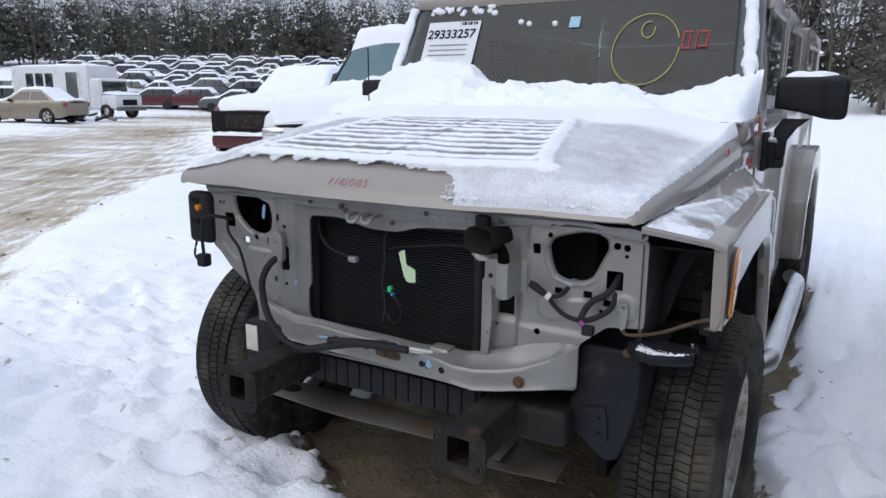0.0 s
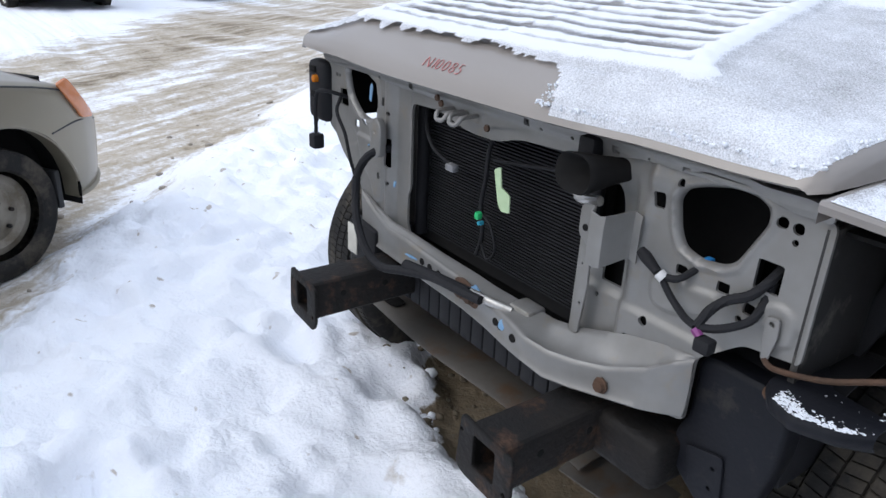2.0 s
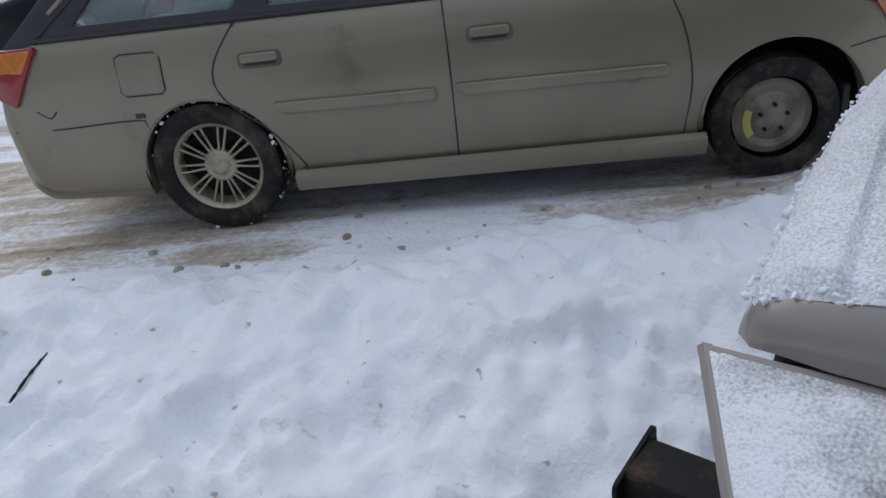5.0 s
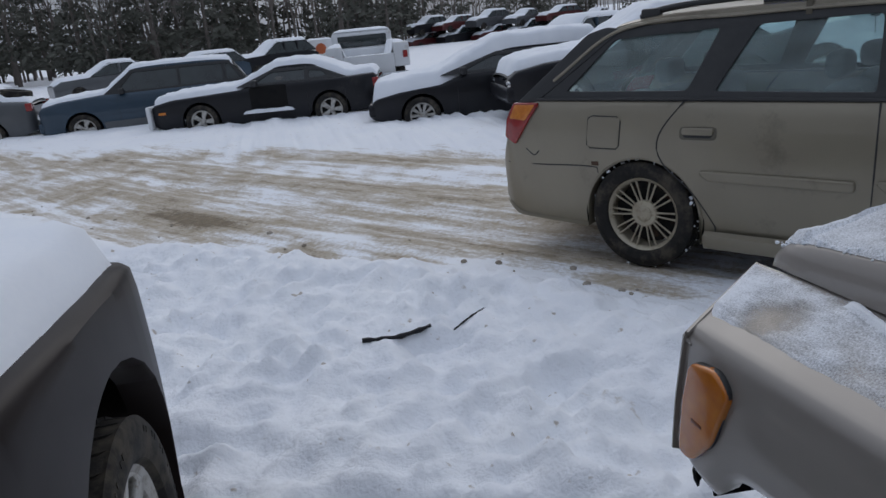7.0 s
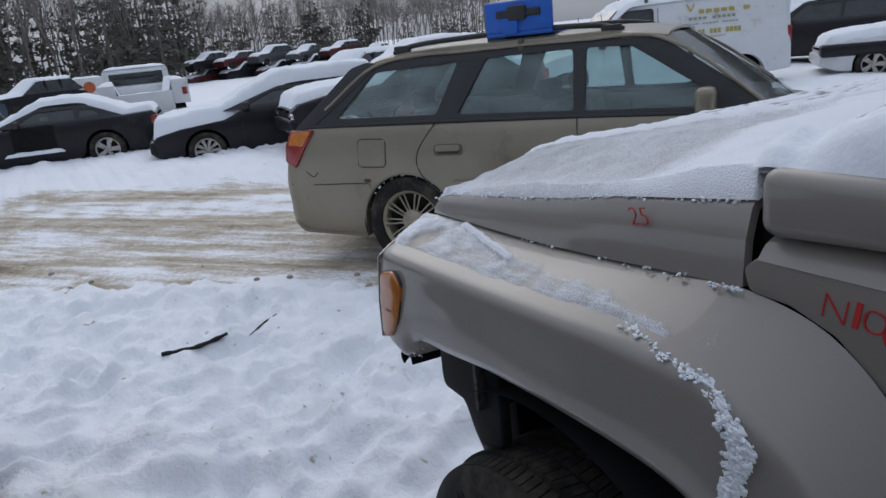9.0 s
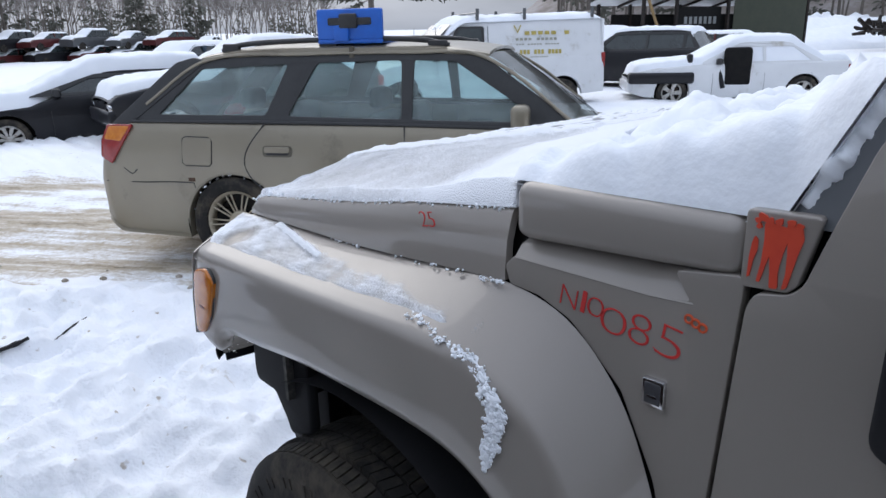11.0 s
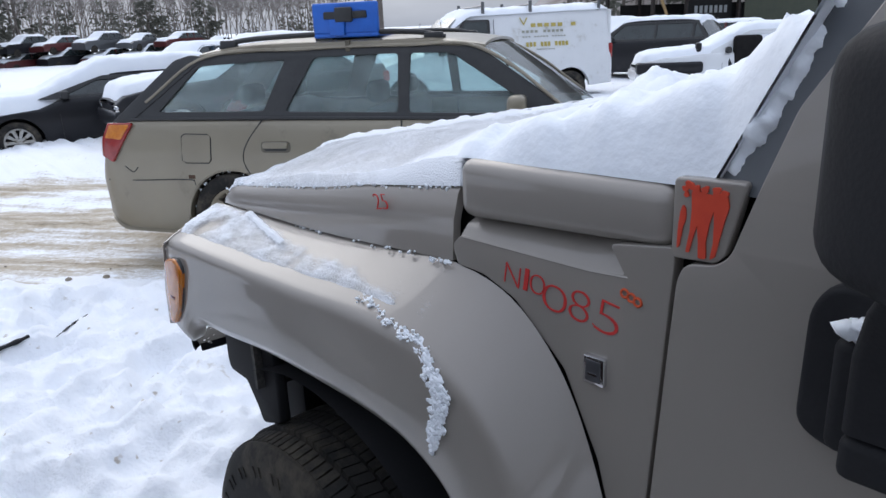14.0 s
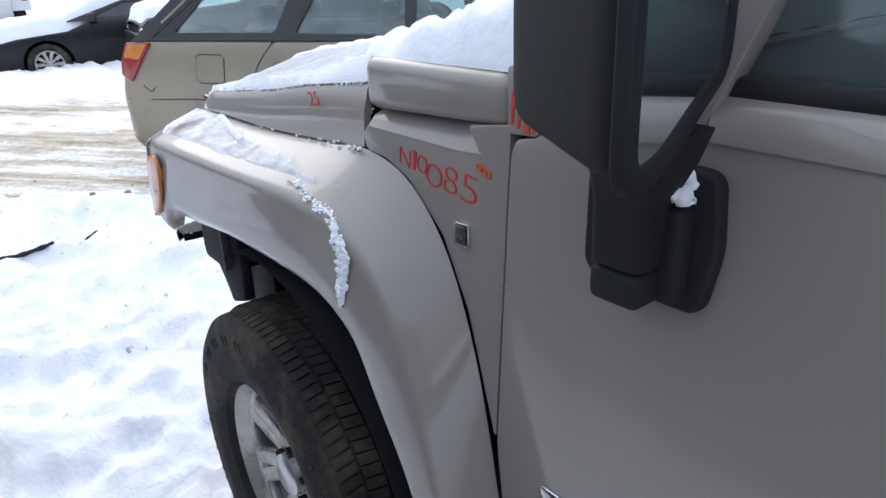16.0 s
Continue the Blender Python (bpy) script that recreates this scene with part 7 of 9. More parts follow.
def simple_car(name, label, m, paint, W=0.88, wheelbase=2.62, front=0.9, rear=0.95, hood=0.92, belt=0.95, roof=1.42, trunk=1.0, shape="sedan", R=0.32, snow=0.09, snow_parts=("all",), rim=None, glassm=None, spokes=5, group="", lod=1, trim=None, twin=False, nose=0.28, arch=0.05, overhang=0.0, mirror=None, gap=None, tuck=0.05):
    """A car from its main sizes; the front axle is at y = 0."""
    car = thing(name, label, "car", m, group)
    trim, glassm, rim = trim or M_TRIM, glassm or M_DARKGLASS, rim or M_RIM
    y0, y1 = -front, wheelbase + rear
    mz0, mz1, mo = mirror or (belt - 0.01, belt + 0.12, 0.1)
    cow, ab = 0.55, 1.35                       # cowl and roof start
    if shape == "hatch":
        cow, ab = 0.35, 1.35
    if shape == "coupe":
        cow, ab = 0.75, 1.5
    if shape == "suv":
        cow, ab = 0.5, 1.15
    if shape in ("wagon", "suv", "hatch"):
        rr, rb = y1 - 0.42, y1 - 0.05
    else:
        rr, rb = wheelbase - 0.25, wheelbase + 0.42
    top = [(y0, hood - 0.22), (y0 + 0.12, hood - 0.10), (y0 + 0.5, hood - 0.02), (cow, hood + 0.05), (cow + 0.4, belt), (rb, belt + 0.02), (y1 - 0.1, trunk - 0.02 if shape not in ("wagon", "suv", "hatch") else belt), (y1, (trunk if shape not in ("wagon", "suv", "hatch") else belt) - 0.12)]
    bottom = [(y0, 0.32), (y0 + 0.3, 0.22), (0.4, 0.2), (wheelbase - 0.4, 0.2), (y1 - 0.3, 0.26), (y1, 0.36)]
    half = car_shell(car, W, y0, y1, top, bottom, (0.0, wheelbase), R + arch, R - 0.01, paint, nose=nose, tuck=tuck)
    car_deck(car, "hood", half, y0 + 0.02, cow + 0.1, top, paint)
    if shape not in ("wagon", "suv", "hatch"):
        car_deck(car, "boot_lid", half, rb - 0.1, y1 - 0.02, top, paint)
    xb, xt, zb = W - 0.09, W - 0.25, belt
    out = [(cow, belt), (ab, roof), (rr, roof - 0.01), (rb, belt)]
    wins = []
    mid = cow + (rb - cow) * (0.52 if shape != "coupe" else 0.62)
    k = 0.055
    def lean(z):
        return cow + (ab - cow) * (z - belt) / (roof - belt)
    wins.append([(lean(belt + 0.05) + 0.22, belt + 0.04), (lean(roof - 0.06) + 0.10, roof - 0.06), (mid - k / 2, roof - 0.055), (mid - k / 2, belt + 0.04)])
    endz = lambda z: rr + (rb - rr) * (roof - z) / (roof - belt)
    if shape == "coupe":
        wins.append([(mid + k, belt + 0.06), (mid + k, roof - 0.08), (endz(roof - 0.1) - 0.1, roof - 0.1), (endz(belt + 0.1) - 0.2, belt + 0.08)])
    else:
        far = min(mid + 0.95, rb - 0.25)
        wins.append([(mid + k / 2, belt + 0.04), (mid + k / 2, roof - 0.055), (min(far, endz(roof - 0.06) - 0.08), roof - 0.06), (far, belt + 0.05)])
        if shape in ("wagon", "suv"):
            wins.append([(far + 0.07, belt + 0.06), (far + 0.07, roof - 0.07), (endz(roof - 0.07) - 0.06, roof - 0.07), (endz(belt + 0.06) - 0.10, belt + 0.07)])
    cabin(car, out, wins, xb, zb, xt, roof, trim if shape != "sedan" else paint, glassm, paint, (ab - 0.05, rr + 0.03), (cow, belt - 0.01, ab - 0.02, roof), (rb, belt, rr + 0.02, roof))
    part("interior", block(-W + 0.15, W - 0.15, cow + 0.5, rb - 0.2, 0.3, belt - 0.02), M_DARK, car)
    for sx in (0.36, -0.36):
        part("seat", block(sx - 0.22, sx + 0.22, mid - 0.1, mid + 0.08, 0.5, belt + 0.28, 0.05), M_INTERIOR, car)
    for sx in (1, -1):
        for wy in (0.0, wheelbase):
            add_wheel(car, sx * (W - 0.105), wy, R - 0.01, R, 0.20, R * 0.68, sx, spokes=spokes, rim_mat=rim, lugs=36, ribs=3, twin=twin)
        hx = half(y0 + 0.05) - 0.02
        part("headlamp", block(min(sx * (hx - 0.3), sx * hx), max(sx * (hx - 0.3), sx * hx), y0 - 0.008, y0 + 0.16, hood - 0.34, hood - 0.22, 0.03, 2), M_CHROME, car)
        part("tail_lamp", block(min(sx * (W - 0.22), sx * (W - 0.045)), max(sx * (W - 0.22), sx * (W - 0.045)), y1 - 0.14, y1 - 0.01, belt - 0.22, belt - 0.04, 0.02, 2), M_REDLENS, car)
        part("door_mirror", block(min(sx * (W - 0.06), sx * (W + mo)), max(sx * (W - 0.06), sx * (W + mo)), cow + 0.33, cow + 0.45, mz0, mz1, 0.035, 3), paint if mirror else trim, car, smooth=50)
        if mirror:
            face = at(0, cow + 0.449, 0, XZ)
            xa, xc = sorted((sx * (W - 0.04), sx * (W + mo - 0.012)))
            inner = [(xa + 0.012, mz0 + 0.022), (xc - 0.012, mz0 + 0.022), (xc - 0.012, mz1 - 0.022), (xa + 0.012, mz1 - 0.022)]
            part("mirror_rim", plate(rounded([(xa, mz0 + 0.01), (xc, mz0 + 0.01), (xc, mz1 - 0.01), (xa, mz1 - 0.01)], 0.03, 4), [rounded(inner, 0.024, 4)], 0.014, 0.004, face), M_TRIM, car)
            part("mirror_glass", plate(rounded(inner, 0.022, 4), [], 0.004, 0.0, face), M_DARKGLASS, car, "dark mirror glass")
        # solid dark blocks in the arches, with the hollow's shade as their colour
        part("wheel_well", block(min(sx * (W - 0.5), sx * (W - 0.22)), max(sx * (W - 0.5), sx * (W - 0.22)), -R - arch, R + arch, 0.15, 2 * R + arch - 0.02), M_DARK, car)
        part("wheel_well", block(min(sx * (W - 0.5), sx * (W - 0.22)), max(sx * (W - 0.5), sx * (W - 0.22)), wheelbase - R - arch, wheelbase + R + arch, 0.15, 2 * R + arch - 0.02), M_DARK, car)
        for dy in (gap or cow + 0.28, mid, min(mid + 0.95, rb - 0.1)):
            w = W + 0.001
            part("door_gap", tube([(sx * (W - 0.013), dy, 0.27), (sx * (w - 0.004), dy, 0.5), (sx * (w - 0.003), dy, 0.68), (sx * (W - 0.03), dy, belt - 0.02)], 0.004, 6), M_TRIM, car)
    part("bumper", block(-W + 0.12, W - 0.12, y0 - 0.03, y0 + 0.12, 0.34, 0.56, 0.05, 3), paint, car)
    line = [(y0 - 0.02, hood - 0.2), (y0 + 0.12, hood - 0.06), (y0 + 0.5, hood), (cow, hood + 0.07), (ab, roof + 0.04), ((ab + rr) / 2, roof + 0.065), (rr, roof + 0.04), (rb, belt + 0.04), (y1, (trunk if shape not in ("wagon", "suv", "hatch") else belt - 0.1))]
    wid = [(y, half(y) - 0.10 + overhang) for y in frange(y0, cow, 9)] + [ (cow + 0.3, W - 0.16), (ab, W - 0.24), (rr, W - 0.25), (rb, W - 0.14), (y1, W - 0.2)]
    if "all" in snow_parts:
        car_snow(car, y0 + 0.04, (y1 - 0.03) if shape not in ("wagon", "suv", "hatch") else rr + 0.1, line, wid, snow)
    if "hood" in snow_parts:
        car_snow(car, y0 + 0.04, cow + 0.1, line, wid, snow)
    if "roof" in snow_parts:
        car_snow(car, ab - 0.1, rr + 0.08, line, wid, snow)
    if "screen" in snow_parts:
        car_snow(car, cow, ab + 0.1, line, wid, snow * 0.6)
    if "trunk" in snow_parts:
        car_snow(car, rr, y1 - 0.03, line, wid, snow)
    return car


# -- the beige station wagon: local y = -(forward from the rear axle) --
WAG = Matrix.Translation((-0.656 - 0.827 * 0.80, -2.905 - 0.562 * 0.80, 0.012)) @ Matrix.Rotation(math.atan2(-0.562, -0.827), 4, "Z")


def build_wagon():
    car = thing("station_wagon", "dirty beige station wagon with black roof rails beside the track", "car", WAG)
    W = 0.85
    top = [(-3.27, 0.56), (-3.22, 0.62), (-3.12, 0.72), (-2.98, 0.80), (-2.6, 0.87), (-2.25, 0.93), (-1.9, 0.975), (-1.2, 0.995), (0.7, 1.01), (0.86, 1.0), (0.95, 0.93), (1.0, 0.72), (1.07, 0.60)]
    bottom = [(-3.27, 0.34), (-3.15, 0.28), (-2.9, 0.27), (-2.3, 0.19), (-0.4, 0.19), (0.42, 0.22), (0.9, 0.24), (1.07, 0.33)]
    half = car_shell(car, W, -3.27, 1.07, top, bottom, (-2.65, 0.0), 0.355, 0.315, M_BEIGE, "dirty beige body side with scuffs", tuck=0.055, nose=0.24, tail=0.16)
    car_deck(car, "hood", half, -3.24, -2.2, top, M_BEIGE, 0.05, label="beige hood")
    out = [(0.74, 1.005), (0.20, 1.40), (-0.5, 1.425), (-1.2, 1.425), (-1.62, 1.40), (-2.25, 0.985), (-2.1, 0.97), (-1.2, 0.985)]
    wins = [[(0.53, 1.05), (0.235, 1.345), (-0.385, 1.37), (-0.25, 1.045)], [(-0.39, 1.04), (-0.57, 1.375), (-1.125, 1.385), (-1.145, 1.025)], [(-1.20, 1.022), (-1.195, 1.385), (-1.46, 1.375), (-1.92, 1.075), (-1.94, 1.01)]]
    cabin(car, out, wins, 0.785, 1.0, 0.635, 1.42, M_TRIM, M_HAZEGLASS, M_BEIGE, (-1.66, 0.24), (-2.28, 0.965, -1.62, 1.42), (0.80, 1.0, 0.24, 1.41))
    for sx in (1, -1):
        f = side_plane(sx, 0.785, 1.0, 0.635, 1.42)
        part("belt_moulding", tube([(sx * 0.805, 0.72, 1.012), (sx * 0.806, -0.3, 1.008), (sx * 0.806, -1.2, 0.995), (sx * 0.80, -2.05, 0.975)], 0.010, 8, 30), M_TRIM, car)
        part("drip_rail", tube([f(0.62, 1.12, 0.02), f(0.20, 1.395, 0.02), f(-0.5, 1.428, 0.02), f(-1.2, 1.428, 0.02), f(-1.62, 1.402, 0.02), f(-2.2, 1.02, 0.02)], 0.011, 8, 40), M_BEIGE, car)
        part("rear_pillar", on_side(plate(rounded([(0.88, 0.985), (0.73, 1.0), (0.20, 1.395), (0.30, 1.41), (0.42, 1.38)], 0.02, 3), [], 0.03, 0.006), f, 0.006), M_TRIM, car, "black rear pillar trim")
        # roof rails
        rail = part("roof_rail", tube([(sx * 0.56, 0.12, 1.455), (sx * 0.565, 0.02, 1.485), (sx * 0.57, -0.2, 1.505), (sx * 0.57, -0.9, 1.515), (sx * 0.565, -1.25, 1.50), (sx * 0.555, -1.4, 1.465)], 0.017, 8, 40), M_TRIM, car, "black roof rail")
        for yy in (0.05, -0.62, -1.33):
            part("rail_foot", block(min(sx * 0.545, sx * 0.59), max(sx * 0.545, sx * 0.59), yy - 0.06, yy + 0.06, 1.435, 1.50, 0.012), M_TRIM, rail)
        # lamps, flap, handles, gaps on the flank
        xs = lambda y, z, e=0.0: (sx * (half(y) - 0.055 * ((z - 0.62) / 0.42) ** 2 * (1.0 if z < 0.62 else 0.8) + e), y, z)

        def surf_plate(pts, thick, bevel, out_, r=0.01):
            b = plate(rounded(pts, r, 3), [], thick, bevel)
            bmesh.ops.subdivide_edges(b, edges=[e for e in b.edges if e.calc_length() > 0.12], cuts=2)
            for v in b.verts:
                v.co = Vector(xs(v.co.x, v.co.y, out_ + v.co.z))
            return b

        lamp = part("tail_lamp", surf_plate([(0.715, 0.985), (0.90, 0.985), (0.965, 0.88), (0.98, 0.775), (0.885, 0.735), (0.84, 0.80)], 0.03, 0.008, 0.004), M_REDLENS, car, "red and amber tail lamp")
        part("indicator", surf_plate([(0.73, 0.978), (0.885, 0.978), (0.93, 0.895), (0.80, 0.885)], 0.012, 0.004, 0.016), M_AMBER, lamp, "amber indicator lens")
        if sx < 0:
            flap = part("fuel_flap", surf_plate([(0.335, 0.905), (0.345, 0.735), (0.135, 0.73), (0.125, 0.905)], 0.006, 0.002, 0.001, 0.02), M_BEIGE, car, "fuel filler flap")
            ol = [(0.338, 0.90), (0.345, 0.74), (0.32, 0.722), (0.15, 0.72), (0.130, 0.74), (0.122, 0.885), (0.145, 0.910), (0.31, 0.915), (0.338, 0.90)]
            part("flap_gap", tube([xs(y, z, 0.002) for y, z in ol], 0.0035, 6), M_TRIM, flap)
        for line in ([(-0.25, 1.0), (-0.13, 0.84), (-0.105, 0.74), (-0.15, 0.64), (-0.30, 0.50), (-0.43, 0.30), (-0.43, 0.26)], [(-1.165, 0.985), (-1.17, 0.7), (-1.165, 0.4), (-1.16, 0.27)], [(-2.1, 0.96), (-2.20, 0.75), (-2.24, 0.52), (-2.215, 0.27)], [(-0.43, 0.265), (-1.2, 0.262), (-2.22, 0.262)], [(-2.2, 0.90), (-2.6, 0.845), (-2.98, 0.775), (-3.1, 0.70)], [(0.97, 0.60), (0.7, 0.602), (0.28, 0.605), (0.27, 0.57)]):
            part("panel_gap", tube([xs(y, z, 0.0) for y, z in line], 0.0042, 6, 24), M_TRIM, car)
        for y in (-0.235, -1.255):
            # flush plate in half the beige: the recess's shade is put into its colour
            rec = part("door_handle", surf_plate([(y, 0.86), (y - 0.20, 0.86), (y - 0.20, 0.79), (y, 0.79)], 0.004, 0.001, 0.001, 0.025), surf("handle_recess_shade", (0.13, 0.115, 0.085), None, 0.6), car, "beige flap door handle in a recess")
            part("handle_flap", surf_plate([(y - 0.02, 0.85), (y - 0.18, 0.85), (y - 0.18, 0.822), (y - 0.02, 0.822)], 0.018, 0.006, 0.008, 0.01), M_BEIGE, rec)
            # black strip paints the shade under the flap
            part("handle_gap", surf_plate([(y - 0.02, 0.818), (y - 0.18, 0.818), (y - 0.17, 0.802), (y - 0.03, 0.802)], 0.004, 0.001, 0.004, 0.006), M_TRIM, rec)
        for ya, yb in ((-0.36, -1.09), (-1.19, -2.12)):
            part("side_moulding", surf_plate([(ya, 0.615), (yb, 0.605), (yb, 0.565), (ya - 0.04, 0.575)], 0.026, 0.009, 0.006, 0.012), M_BEIGE, car, "beige rubbing strip")
        sk = [[(sx * (0.835), y, 0.275), (sx * 0.865, y, 0.255), (sx * 0.868, y, 0.215), (sx * 0.85, y, 0.175), (sx * 0.78, y, 0.165)] for y in frange(-2.32, -0.38, 16)]
        b = grid(sk)
        bmesh.ops.recalc_face_normals(b, faces=b.faces[:])
        part("side_skirt", b, M_BEIGE, car, "beige side skirt")
        # front corner
        fl = part("front_indicator", surf_plate([(-2.97, 0.80), (-3.02, 0.815), (-3.14, 0.66), (-3.16, 0.625), (-3.08, 0.64)], 0.02, 0.006, 0.006), surf("orange_lens", (0.66, 0.24, 0.10), (0.55, 0.18, 0.06), 0.2, coat=0.5), car, "orange corner lamp")
        part("bumper_gap", tube([xs(-2.9, 0.60), xs(-3.05, 0.625), xs(-3.2, 0.60)], 0.004, 6, 10), M_TRIM, car)
        part("mud_guard", block(min(sx * 0.60, sx * 0.80), max(sx * 0.60, sx * 0.80), -2.95, -2.92, 0.24, 0.42, 0.01), M_TRIM, car)
        m = part("door_mirror", block(min(sx * 0.84, sx * 0.99), max(sx * 0.84, sx * 0.99), -1.94, -1.83, 0.99, 1.13, 0.035, 3), M_BEIGE, car, "beige door mirror", smooth=50)
        part("mirror_stalk", block(min(sx * 0.76, sx * 0.86), max(sx * 0.76, sx * 0.86), -1.93, -1.86, 0.985, 1.02, 0.01), M_TRIM, m)
        for wy, inner in ((0.0, 0), (-2.65, 1)):
            part("arch_lip", tube([(sx * (W - 0.012), wy + 0.357 * math.cos(a), 0.315 + 0.357 * math.sin(a)) for a in frange(0.12, math.pi - 0.12, 26)], 0.008, 6), M_BEIGE, car)
            # near-black block fills the arch; the shade inside is put into its colour
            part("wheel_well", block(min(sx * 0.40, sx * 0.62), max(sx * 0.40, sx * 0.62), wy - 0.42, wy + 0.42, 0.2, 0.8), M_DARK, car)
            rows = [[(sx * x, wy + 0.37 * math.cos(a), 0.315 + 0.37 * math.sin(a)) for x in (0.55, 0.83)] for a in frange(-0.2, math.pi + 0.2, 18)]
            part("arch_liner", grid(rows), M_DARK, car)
    goldrim = surf("pale_gold_rim", (0.46, 0.41, 0.31), (0.38, 0.33, 0.25), 0.42, metal=0.45, scale=18, grime=(0.22, 0.18, 0.12), gamount=0.3, gscale=14)
    steel = surf("muddy_steel_rim", (0.30, 0.27, 0.22), (0.22, 0.19, 0.15), 0.6, metal=0.4, scale=12, grime=(0.16, 0.13, 0.09), gamount=0.4, gscale=9)
    for sx in (1, -1):
        rear = add_wheel(car, sx * 0.722, 0.0, 0.322, 0.330, 0.235, 0.222, sx, rim_mat=goldrim, lugs=66, ribs=4, lattice=True)
        bits, rnd = bmesh.new(), random.Random(6)
        for k in range(70):
            a, u = rnd.uniform(0, 6.28), rnd.uniform(-0.02, 0.115)
            clump(bits, (u, 0.331 * math.cos(a), 0.331 * math.sin(a)), rnd.uniform(0.003, 0.011), rnd)
        part("tyre_snow", bits, M_SNOW, rear, "bits of snow in the tread", smooth=60)
        add_wheel(car, sx * 0.725, -2.65, 0.290, 0.288, 0.15, 0.192, sx, rim_mat=steel, lugs=44, ribs=4, steel=True)
    part("chalk_arc", plate([(0.150 * math.cos(a), 0.150 * math.sin(a)) for a in frange(-0.6, 0.35, 10)] + [(0.115 * math.cos(a), 0.115 * math.sin(a)) for a in frange(0.35, -0.6, 10)], [], 0.002, 0, Matrix.Translation((-0.782, -2.65, 0.290)) @ YZ), surf("yellow_chalk", (0.45, 0.42, 0.10), (0.35, 0.33, 0.1), 0.8), car, "yellow paint mark on the wheel disc")
    # bumpers
    part("rear_bumper", block(-0.74, 0.74, 0.93, 1.085, 0.30, 0.595, 0.05, 4), M_BEIGE, car, "beige rear bumper", smooth=60)
    part("front_bumper", block(-0.66, 0.66, -3.29, -3.15, 0.33, 0.58, 0.05, 4), M_BEIGE, car, "beige front bumper", smooth=60)
    # inside
    part("cabin_floor", block(-0.74, 0.74, -2.2, 0.9, 0.3, 0.4), M_DARK, car)
    part("load_cover", block(-0.70, 0.70, 0.0, 0.78, 0.86, 0.90, 0.01), M_INTERIOR, car)
    part("dashboard", block(-0.72, 0.72, -2.2, -1.85, 0.6, 1.0, 0.05, 3), M_INTERIOR, car)
    for sx in (0.36, -0.36):
        for yy in (-0.92, 0.0):
            part("seat", block(sx - 0.22, sx + 0.22, yy - 0.1, yy + 0.08, 0.5, 1.04, 0.06, 3), M_INTERIOR, car, "grey cloth seat")
            part("head_restraint", block(sx - 0.12, sx + 0.12, yy - 0.02, yy + 0.09, 1.06, 1.20, 0.045, 3), M_INTERIOR, car)
    part("inner_mirror", block(-0.1, 0.1, -1.72, -1.70, 1.25, 1.31, 0.01), M_TRIM, car)
    part("roof_stain", block(-0.66, -0.60, -0.815, -0.785, 1.40, 1.47, 0.004), surf("soot", (0.10, 0.085, 0.06), None, 0.7), car)
    part("dent_scuff", tube([(-0.846, 0.80, 0.70), (-0.848, 0.74, 0.66), (-0.849, 0.70, 0.69)], 0.004, 6, 10), M_TRIM, car)
    part("rust_spot", block(-0.853, -0.846, 0.265, 0.315, 0.615, 0.64, 0.003), M_RUST, car)
    # the cabin and the nose reach a little further forward than the axles suggest
    for ob in car.children_recursive:
        if ob.type == "MESH" and (ob.parent == car or ob.parent.parent == car) and not ob.parent.name.startswith("wheel"):
            for v in ob.data.vertices:
                v.co.y += lerp(v.co.y, [-3.3, -2.95, -2.4, -1.9, -1.2, -0.3, 0.0], [-0.04, -0.012, -0.012, -0.052, -0.038, -0.012, 0.0])
    # blue box strapped on top
    box = thing("blue_plastic_box", "bright blue plastic box with black strap lying on the wagon roof", "box", WAG)
    blue = surf("blue_plastic", (0.015, 0.13, 0.55), (0.012, 0.10, 0.45), 0.4, scale=12, bump=0.1, bscale=80)
    part("panel", block(-0.60, -0.12, -1.02, -0.58, 1.485, 1.515, 0.012), blue, box)
    part("side", block(-0.60, -0.56, -1.02, -0.58, 1.51, 1.70, 0.014, 3), blue, box)
    b = block(-0.615, -0.595, -0.95, -0.66, 1.60, 1.645, 0.008)
    part("latch", b, M_TRIM, box, "black latch")
    part("knob", block(-0.63, -0.60, -0.86, -0.74, 1.58, 1.67, 0.012), M_TRIM, box)
    part("strap", block(-0.62, -0.59, -0.80, -0.70, 1.50, 1.60, 0.006), blue, box)


build_wagon()

# -- the dark brown car beside the off-roader --
M_BROWN = surf("dark_brown_paint", (0.018, 0.012, 0.011), (0.014, 0.0095, 0.009), 0.42, metal=0.0, scale=3, coat=0.05, bscale=300, spec=0.12)
brown = simple_car("dark_brown_car", "dark brown car with silver alloy wheels, snow on its hood", placed(2.76, -0.60, -90, 0.03), M_BROWN, W=0.945, wheelbase=2.7, front=0.93, rear=0.95, hood=1.00, belt=1.04, roof=1.42, shape="suv", R=0.375, snow=0.14, spokes=10, rim=M_RIM, nose=0.38, arch=0.12, overhang=0.055, mirror=(1.215, 1.352, 0.125), gap=0.55, tuck=0.018)

# -- the row across the track --
HD = math.degrees(math.atan2(0.562, 0.827))
M_TEAL = surf("teal_paint", (0.028, 0.055, 0.085), (0.022, 0.045, 0.07), 0.4, metal=0.3, scale=3, coat=0.5)
M_JET = surf("black_paint", (0.008, 0.0085, 0.011), (0.013, 0.013, 0.016), 0.35, metal=0.0, scale=3, coat=0.15, grime=(0.03, 0.029, 0.028), gamount=0.15, gscale=3)
M_JET.node_tree.nodes["Principled BSDF"].inputs["Specular IOR Level"].default_value = 0.25
